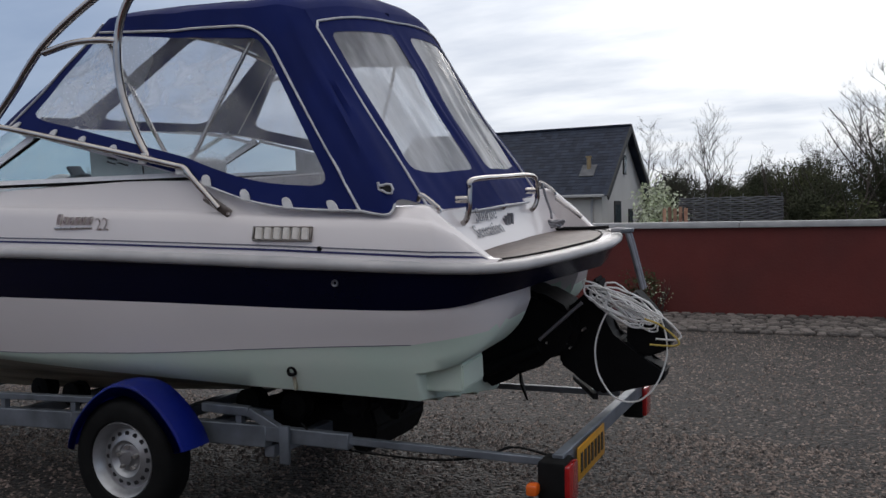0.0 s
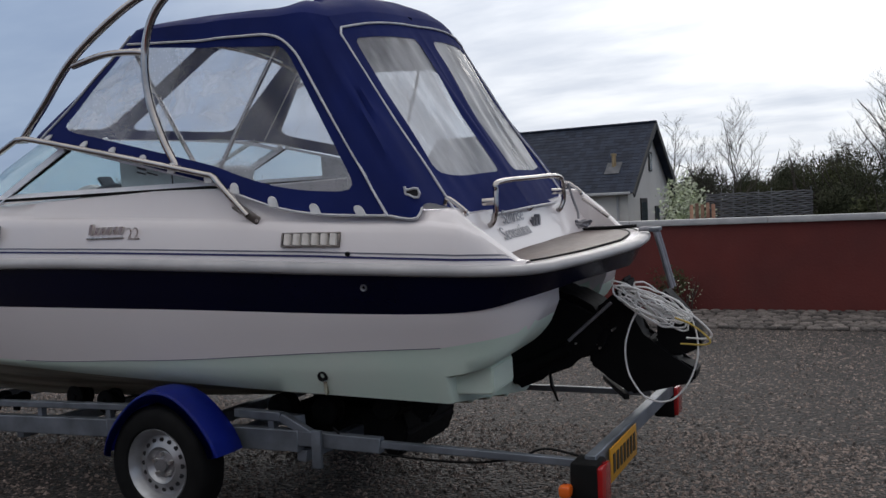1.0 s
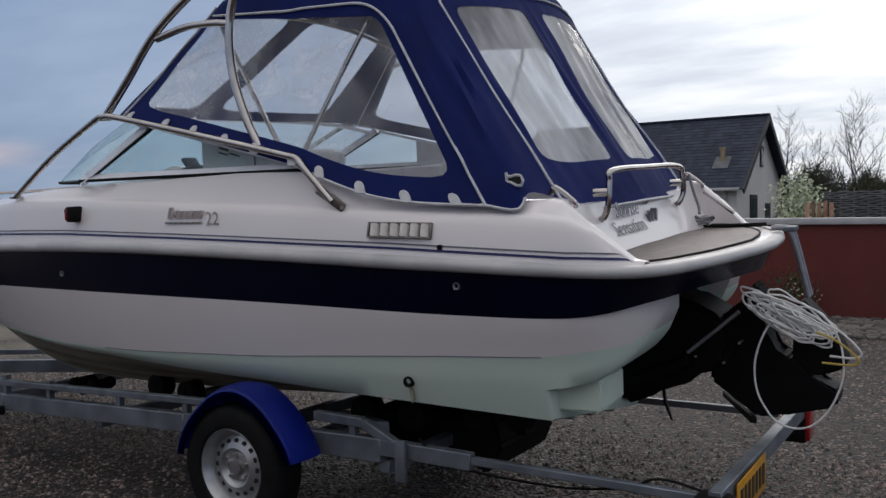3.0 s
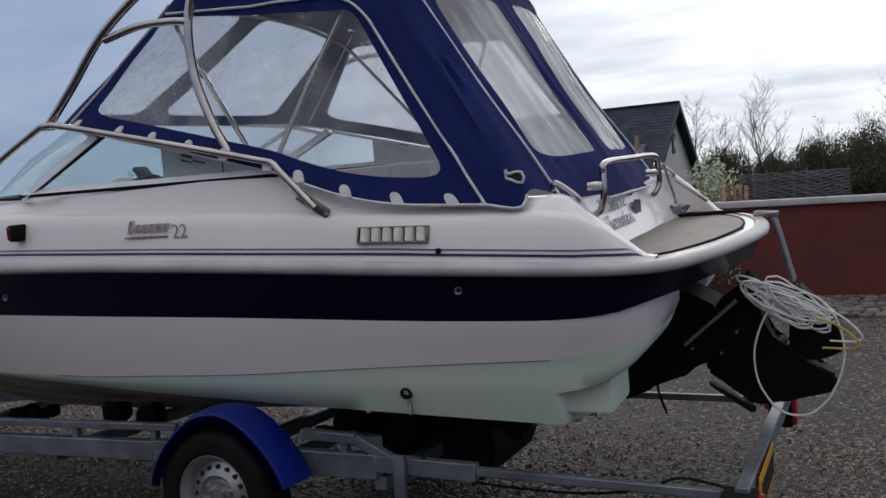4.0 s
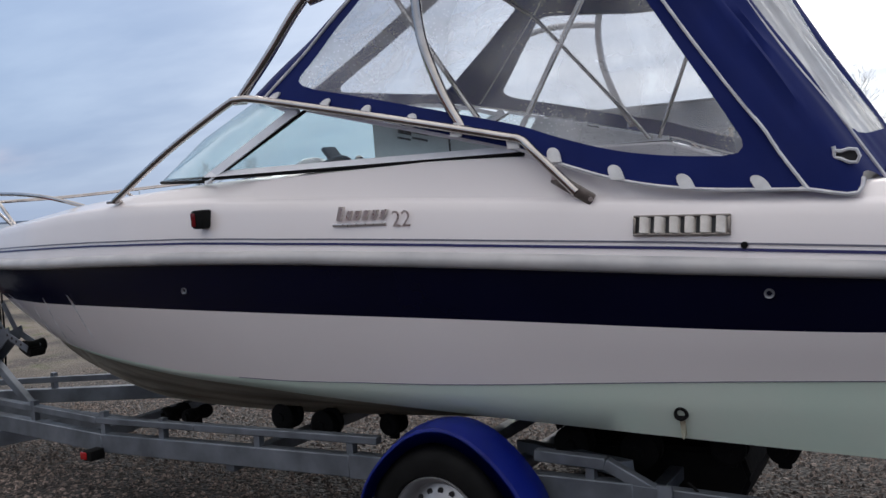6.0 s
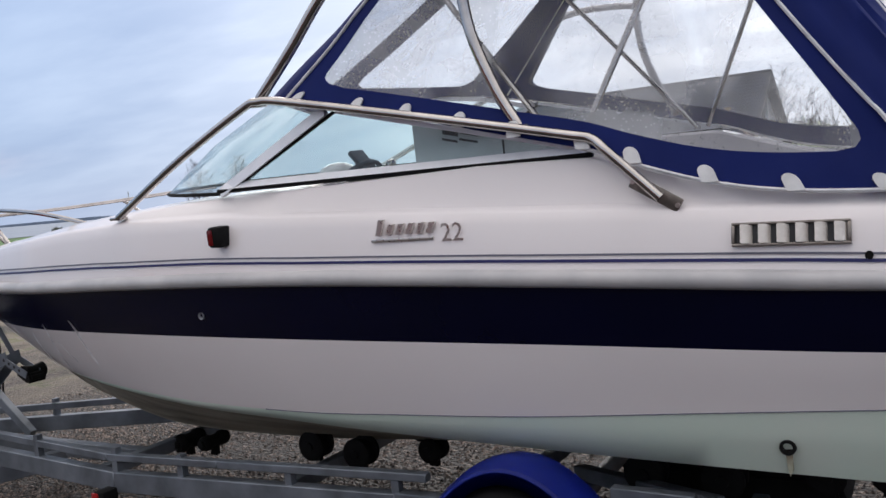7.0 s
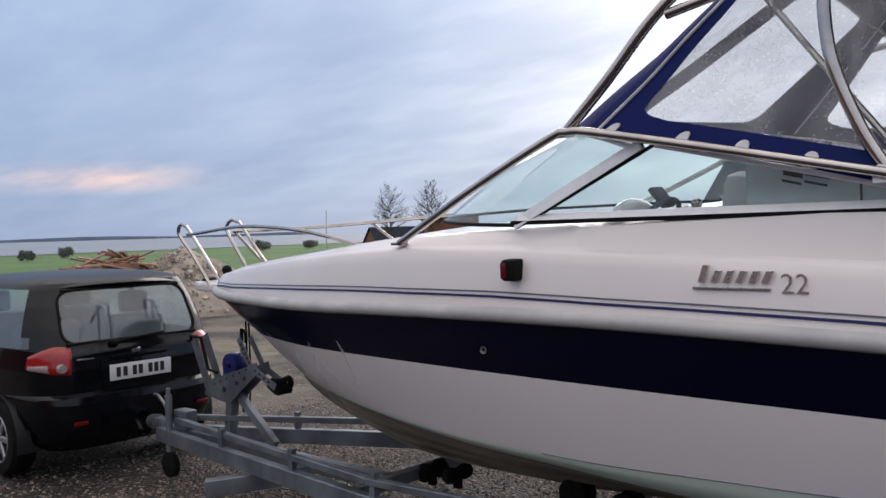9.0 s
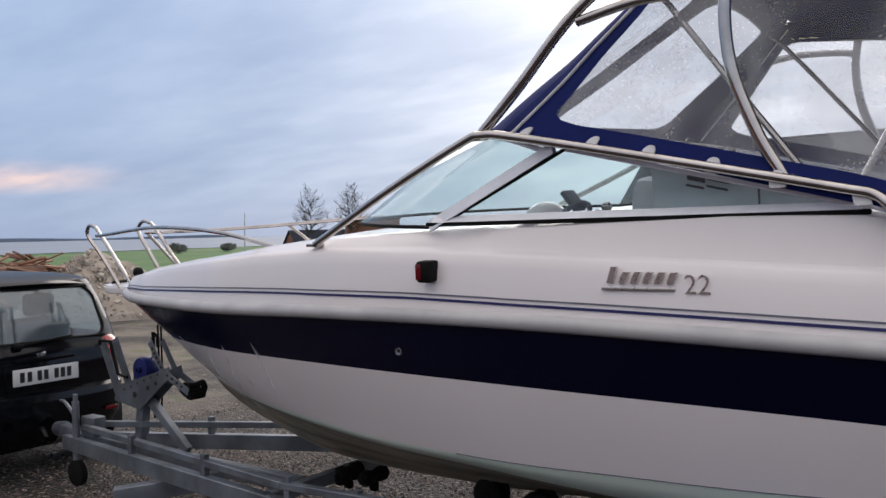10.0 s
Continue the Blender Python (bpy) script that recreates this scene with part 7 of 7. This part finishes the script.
def house():
    """White house with a dark tiled saddle roof; its gable looks along +x."""
    h = thing("house", "small white rendered house with a dark tiled roof", "house", (-5.9, 29.0, 0), turn=-4)
    def hpart(name, bm, material, parent=None, label="", smooth=0.0):
        return part(name, bm, material, parent or h, label, smooth)
    L0, W0, eave, ridge = 9.0, 5.6, 2.40, 4.80
    bm = bmesh.new()
    prism(bm, [(-W0 / 2, -0.3), (W0 / 2, -0.3), (W0 / 2, eave), (0, ridge - 0.12), (-W0 / 2, eave)], "x", -L0, 0)
    hpart("wall", bm, RENDER_WHITE)
    slope = math.atan2(ridge - eave, W0 / 2)
    for s in (1, -1):
        bm = bmesh.new()
        run = W0 / 2 + 0.35
        ln = run / math.cos(slope)
        rows_n, cols = 22, 40
        for r in range(rows_n):
            for c in range(cols):
                f = (r + 0.5) / rows_n
                box(bm, (-L0 - 0.25 + (c + 0.5) * (L0 + 0.6) / cols, -s * f * run, ridge - f * run * math.tan(slope) + 0.02), ((L0 + 0.6) / cols * 1.0, ln / rows_n * 1.10, 0.045), 0, (s * (math.degrees(slope) - 2.5), 0, 0))
        hpart("roof", bm, TILE, label="dark roof of overlapping tiles")
        bm = bmesh.new()
        beam(bm, (0.33, 0, ridge - 0.06), (0.33, -s * run, ridge - 0.06 - run * math.tan(slope)), 0.05, 0.2, 0)
        hpart("barge_board", bm, DARK_WOOD)
    bm = bmesh.new()
    beam(bm, (-L0 - 0.25, 0, ridge + 0.05), (0.35, 0, ridge + 0.05), 0.2, 0.08, 0.02)
    hpart("ridge_cap", bm, TILE)
    bm = bmesh.new()
    beam(bm, (-L0, -W0 / 2 - 0.4, eave - 0.28), (0.2, -W0 / 2 - 0.4, eave - 0.28), 0.11, 0.1, 0.02)
    hpart("gutter", bm, COPING)
    # gable openings
    for y, z, w, ht in ((0.1, 3.35, 0.35, 0.75), (0.9, 1.2, 0.55, 0.9), (-0.9, 0.95, 0.8, 2.0)):
        bm = bmesh.new()
        box(bm, (0.02, y, z), (0.06, w, ht))
        win = hpart("window", bm, DARK_WOOD)
        bm = bmesh.new()
        box(bm, (0.055, y, z), (0.03, w * 0.8, ht * 0.85))
        hpart("pane", bm, CAR_GLASS, win)
    bm = bmesh.new()
    rod(bm, (-0.35, -W0 / 2 - 0.06, -0.1), (-0.35, -W0 / 2 - 0.06, eave - 0.3), 0.05, seg=8)
    hpart("downpipe", bm, COPING, smooth=40)
    # roof flue with its flashing
    bm = bmesh.new()
    fy = -2.0
    fz = ridge - 2.0 * math.tan(slope)
    rod(bm, (-0.72, fy, fz), (-0.72, fy, fz + 0.46), 0.08)
    rod(bm, (-0.72, fy, fz + 0.46), (-0.72, fy, fz + 0.52), 0.11)
    fl = hpart("flue", bm, BRASS, smooth=40)
    bm = bmesh.new()
    box(bm, (-0.72, fy - 0.1, fz - 0.02), (0.55, 0.65, 0.05), 0, (math.degrees(slope), 0, 0))
    hpart("flashing", bm, GREY_WOOD, fl)


house()


def fences():
    f = thing("wattle_fence", "weathered grey fence of woven rods behind the wall", "fence", (-1.1, 19.5, 0))
    for k in range(9):
        bm = bmesh.new()
        rod(bm, (k * 0.315 - 1.26, 0, -0.02), (k * 0.315 - 1.26, 0, 1.86 + 0.05 * (k % 3)), 0.025, 0.018, 6)
        part("stake", bm, GREY_WOOD, f)
    for k in range(34):
        bm = bmesh.new()
        z = 0.10 + k * 0.053
        pts = [(-1.33 + 0.105 * j, 0.018 * math.cos(math.pi * (j / 1.5 + k)), z + 0.012 * math.sin(j * 1.7 + k * 2.3)) for j in range(26)]
        tube(bm, pts, 0.022, 5)
        part("woven_rod", bm, GREY_WOOD, f)
    f2 = thing("picket_fence", "short brown picket fence", "fence", (-2.78, 19.3, 0))
    for k in range(5):
        bm = bmesh.new()
        box(bm, (k * 0.14, 0, 0.8), (0.09, 0.025, 1.6 + 0.08 * (k % 2)), 0.004)
        part("picket", bm, BROWN_WOOD, f2)
    bm = bmesh.new()
    box(bm, (0.28, 0.03, 1.2), (0.72, 0.04, 0.08))
    part("rail", bm, BROWN_WOOD, f2)


fences()
bush((-3.25, 24.0, 0), (1.8, 1.4, 2.75), 5, BLOSSOM, "flowering shrub covered in white blossom", name="flowering_shrub", count=2200, leaf=0.055)
bare_tree((-3.25, 34.0, 0), 6.0, 3, "slender leafless tree with fine twigs", 0.45)
bare_tree((-6.55, 38.0, 0), 6.0, 8, "leafless tree with fine spreading twigs", 0.8)
bare_tree((-5.75, 40.0, 0), 5.2, 9, "leafless tree with fine spreading twigs", 0.8)
for k, (x, y, hh) in enumerate(((-1.2, 40, 4.6), (0.6, 34, 4.4), (1.5, 33, 5.0), (2.3, 31, 6.2), (3.2, 31, 7.0), (4.4, 32, 6.8), (6.5, 32, 6.8), (9.5, 32, 6.4))):
    bare_tree((x, y, 0), hh, 20 + k, "leafless tree in the hedge beyond the wall", 0.8)
for k, (x, y, w, hh, m) in enumerate(((-2.9, 33, 1.6, 2.7, LEAF_MID), (-1.9, 31, 1.6, 2.8, LEAF_DARK), (-0.9, 32, 1.8, 3.0, LEAF_MID), (-0.2, 29, 1.6, 3.1, LEAF_DARK), (0.8, 29, 1.8, 3.3, LEAF_MID), (1.5, 27, 1.8, 3.0, LEAF_DARK), (2.6, 28, 2.0, 3.6, LEAF_DARK), (3.6, 29, 2.2, 4.6, LEAF_DARK), (5.2, 28, 2.4, 4.2, LEAF_DARK),
                                      (7.5, 28, 2.8, 4.2, LEAF_MID), (10.5, 28, 3.0, 4.4, LEAF_DARK), (-4.4, 27, 1.4, 2.2, LEAF_DARK), (0.4, 23, 1.3, 2.0, LEAF_DARK))):
    bush((x, y, 0), (w, 1.2, hh), 40 + k, m, "dense green hedge shrub beyond the wall", count=10000, leaf=0.034)
for k, (x, y, hh) in enumerate(((-8.6, 42, 3.3), (-6.6, 41, 3.6), (-4.6, 40, 3.4), (-2.8, 40, 3.7), (-1.2, 39, 3.5), (0.6, 39, 3.9))):
    bush((x, y, 0), (2.6, 1.6, hh), 140 + k, LEAF_HEDGE, "dense grey-green thicket beyond the wall", count=14000, leaf=0.045)
for k, (x, y) in enumerate(((1.7, 19.8), (3.6, 19.8), (5.5, 19.8))):
    bush((x, y, 0), (1.1, 0.6, 1.85), 60 + k, LEAF_MID, "clipped green hedge behind the wall", "hedge", "clipped_hedge", 2200, 0.05)


bush((-1.32, 8.58, 0), (0.55, 0.22, 0.66), 71, LEAF_MID, "scraggy green weed at the foot of the red wall", "weed", "wall_weed", 420, 0.022)
bush((-1.12, 8.60, 0), (0.40, 0.20, 0.62), 72, BLOSSOM, "scraggy flowering weed at the foot of the red wall", "weed", "wall_weed", 90, 0.016)


def far_woods():
    rng = random.Random(12)
    bm = bmesh.new()
    for k in range(34):
        x = -16 + k * 2.2
        y = 60 + rng.uniform(-4, 4)
        leaves(bm, rng, (x, y, rng.uniform(1.6, 2.6)), rng.uniform(1.6, 2.6), 800, 0.085, (1.3, 1, 0.9))
    tagged(part("far_woods", bm, LEAF_DARK, smooth=0), "dark distant belt of mixed trees", "woods", kind="stuff")


far_woods()


def rubble_heap():
    rng = random.Random(5)
    h = thing("rubble_heap", "heap of earth, stones and broken concrete", "rubble heap", (-19.8, 7.7, 0))
    bm = bmesh.new()
    rows = []
    for i in range(25):
        r = i / 24
        row = []
        for j in range(41):
            a = 2 * math.pi * j / 40
            d = Vector((math.cos(a) * r, math.sin(a) * r, 0))
            z = 1.42 * (1 - r) ** 0.8 + 0.22 * noise.noise(d * 3.1) * (1 - r * r) + 0.10 * noise.noise(d * 9.0) * (1 - r)
            row.append((d.x * 2.4, d.y * 2.5 * (1 + 0.15 * math.sin(2 * a)), max(z, -0.05) if i < 24 else -0.1))
        row[-1] = row[0]
        rows.append(row)
    loft(bm, rows)
    bmesh.ops.remove_doubles(bm, verts=bm.verts, dist=0.001)
    part("earth", bm, RUBBLE, h, smooth=0)
    bm = bmesh.new()
    for k in range(2200):
        a, r = rng.uniform(0, 6.28), rng.random() ** 0.6
        z = 1.42 * (1 - r) ** 0.8
        s = rng.uniform(0.02, 0.06) if k % 16 else rng.uniform(0.08, 0.15)
        box(bm, (2.35 * r * math.cos(a), 2.45 * r * math.sin(a), z + 0.03), (s, s * rng.uniform(0.5, 1), s * rng.uniform(0.4, 0.9)), 0, (rng.uniform(0, 90), rng.uniform(0, 90), rng.uniform(0, 90)))
    tagged(part("rubble", bm, CHUNK, h, smooth=0), kind="stuff")
    # paler broken concrete tipped down one side
    bm = bmesh.new()
    for k in range(420):
        x, y = rng.gauss(0.5, 0.6), rng.gauss(1.55, 0.65)
        s = rng.uniform(0.04, 0.14) if k % 9 else rng.uniform(0.18, 0.34)
        z = max(0.05, 1.05 - 0.62 * abs(y - 0.8) - 0.35 * abs(x)) * rng.uniform(0.75, 1.0)
        box(bm, (x, y, z), (s, s * rng.uniform(0.4, 1), s * rng.uniform(0.25, 0.7)), 0, (rng.uniform(0, 90), rng.uniform(0, 90), rng.uniform(0, 90)))
    tagged(part("broken_concrete", bm, CONCRETE, h, "grey lumps of broken concrete", smooth=0), kind="stuff")
    w = thing("scrap_wood", "jumbled heap of broken reddish boards", "scrap wood", (-20.0, 5.9, 0.25))
    for k in range(90):
        bm = bmesh.new()
        y = rng.uniform(-0.8, 0.9)
        box(bm, (rng.uniform(-0.5, 0.5), y, rng.uniform(0.15, 0.75) + 0.5 * (1 - abs(y - 0.2))), (rng.uniform(0.5, 1.1), 0.11, 0.035), 0, (rng.uniform(-25, 25), rng.uniform(-25, 25), rng.uniform(50, 130)))
        part("board", bm, BROWN_WOOD, w)
    bm = bmesh.new()
    box(bm, (0, 0, 0.45), (1.0, 1.2, 0.94), 0.1)
    part("board_core", bm, BROWN_WOOD, w)


rubble_heap()


def far_cottage():
    h = thing("far_cottage", "distant red brick cottage with a dark roof", "house", (-65.0, 62.0, 0), turn=62)
    bm = bmesh.new()
    prism(bm, [(-2.6, -0.5), (2.6, -0.5), (2.6, 0.5), (0, 2.1), (-2.6, 0.5)], "x", -3, 3)
    part("wall", bm, BRICK_RED, h, smooth=0)
    for s in (1, -1):
        bm = bmesh.new()
        loft(bm, [[(-3.2, 0, 2.25), (3.2, 0, 2.25)], [(-3.2, -s * 2.9, 0.42), (3.2, -s * 2.9, 0.42)]])
        bmesh.ops.solidify(bm, geom=list(bm.faces), thickness=0.1)
        part("roof", bm, TILE, h, smooth=0)
    barn = thing("brick_outbuilding", "distant flat red brick outbuilding beside the cottage", "outbuilding", (-58.5, 63.0, 0), turn=45)
    bm = bmesh.new()
    box(bm, (0, 0, 1.5), (5.2, 4.0, 3.2), 0.02)
    part("wall", bm, BRICK_RED, barn, smooth=0)
    bm = bmesh.new()
    box(bm, (0, 0, 3.16), (5.5, 4.3, 0.14), 0.02)
    part("roof", bm, TILE, barn, smooth=0)
    pole = thing("flag_pole", "thin pale leaning pole on the far field", "pole", (-51.4, 40.0, -0.05))
    bm = bmesh.new()
    rod(bm, (0, 0, 0), (0.05, 0.1, 3.5), 0.05, 0.03, 8)
    part("shaft", bm, COPING, pole)


far_cottage()
bare_tree((-62.1, 58.0, 0), 6.6, 31, "leafless tree beside the distant cottage", 1.5, 40, 1.7)
bare_tree((-56.6, 58.0, 0), 6.7, 32, "leafless tree beside the distant cottage", 1.5, 44, 1.7)
for k, (x, y) in enumerate(((-80, 30), (-84, 35.5), (-80, 56), (-80, 62.5), (-84, 66))):
    bush((x, y, 0), (1.5, 1.0, 0.95 + 0.15 * (k % 3)), 80 + k, LEAF_FAR, "dark round bush out on the green field", count=1500, leaf=0.075)


def cobbles():
    """The strip of set stones along the foot of the wall."""
    strip = thing("cobble_strip", "strip of uneven grey cobblestones along the wall foot", "paving", (0, 0, 0), kind="structure")
    rng = random.Random(6)
    shapes = []
    for k in range(6):
        bm = bmesh.new()
        pts = [(0.5 * math.cos(a) * rng.uniform(0.85, 1.1), 0.5 * math.sin(a) * rng.uniform(0.85, 1.1)) for a in np.linspace(0, 2 * math.pi, 7, endpoint=False)]
        loft(bm, [[(x, y, -0.3) for x, y in pts + pts[:1]], [(x, y, 0.1) for x, y in pts + pts[:1]], [(x * 0.8, y * 0.8, 0.28) for x, y in pts + pts[:1]]])
        bm.faces.new([bm.verts.new((x * 0.8, y * 0.8, 0.28)) for x, y in pts])
        bmesh.ops.remove_doubles(bm, verts=bm.verts, dist=0.001)
        me = bpy.data.meshes.new("cobblestone")
        bm.to_mesh(me)
        bm.free()
        me.materials.append(STONE)
        shapes.append(me)
    verts, faces = [], []
    n = 0
    y = 6.85
    row = 0
    while y < 8.72:
        x = -3.2 + rng.uniform(0, 0.1)
        while x < 9.5:
            s = rng.uniform(0.12, 0.2)
            me = rng.choice(shapes)
            m = pose(x + s / 2, y + rng.uniform(-0.02, 0.02), 0.0, 0, 0, rng.uniform(0, 360)) @ Matrix.Diagonal((s, 0.16, 0.10, 1))
            if n < 300 and x < 2.2 and (row * 7 + int(x * 10)) % 4 != 0:
                ob = new("cobblestone", me)
                ob.parent, ob.matrix_basis = strip, m
                n += 1
            else:
                k = len(verts)
                verts += [m @ v.co for v in me.vertices]
                faces += [[k + i for i in p.vertices] for p in me.polygons]
            x += s
        y += 0.15
        row += 1
    me = bpy.data.meshes.new("cobblestones")
    me.from_pydata(verts, [], faces)
    me.materials.append(STONE_MANY)
    ob = tagged(new("cobblestones", me), kind="stuff")
    ob.parent = strip


cobbles()
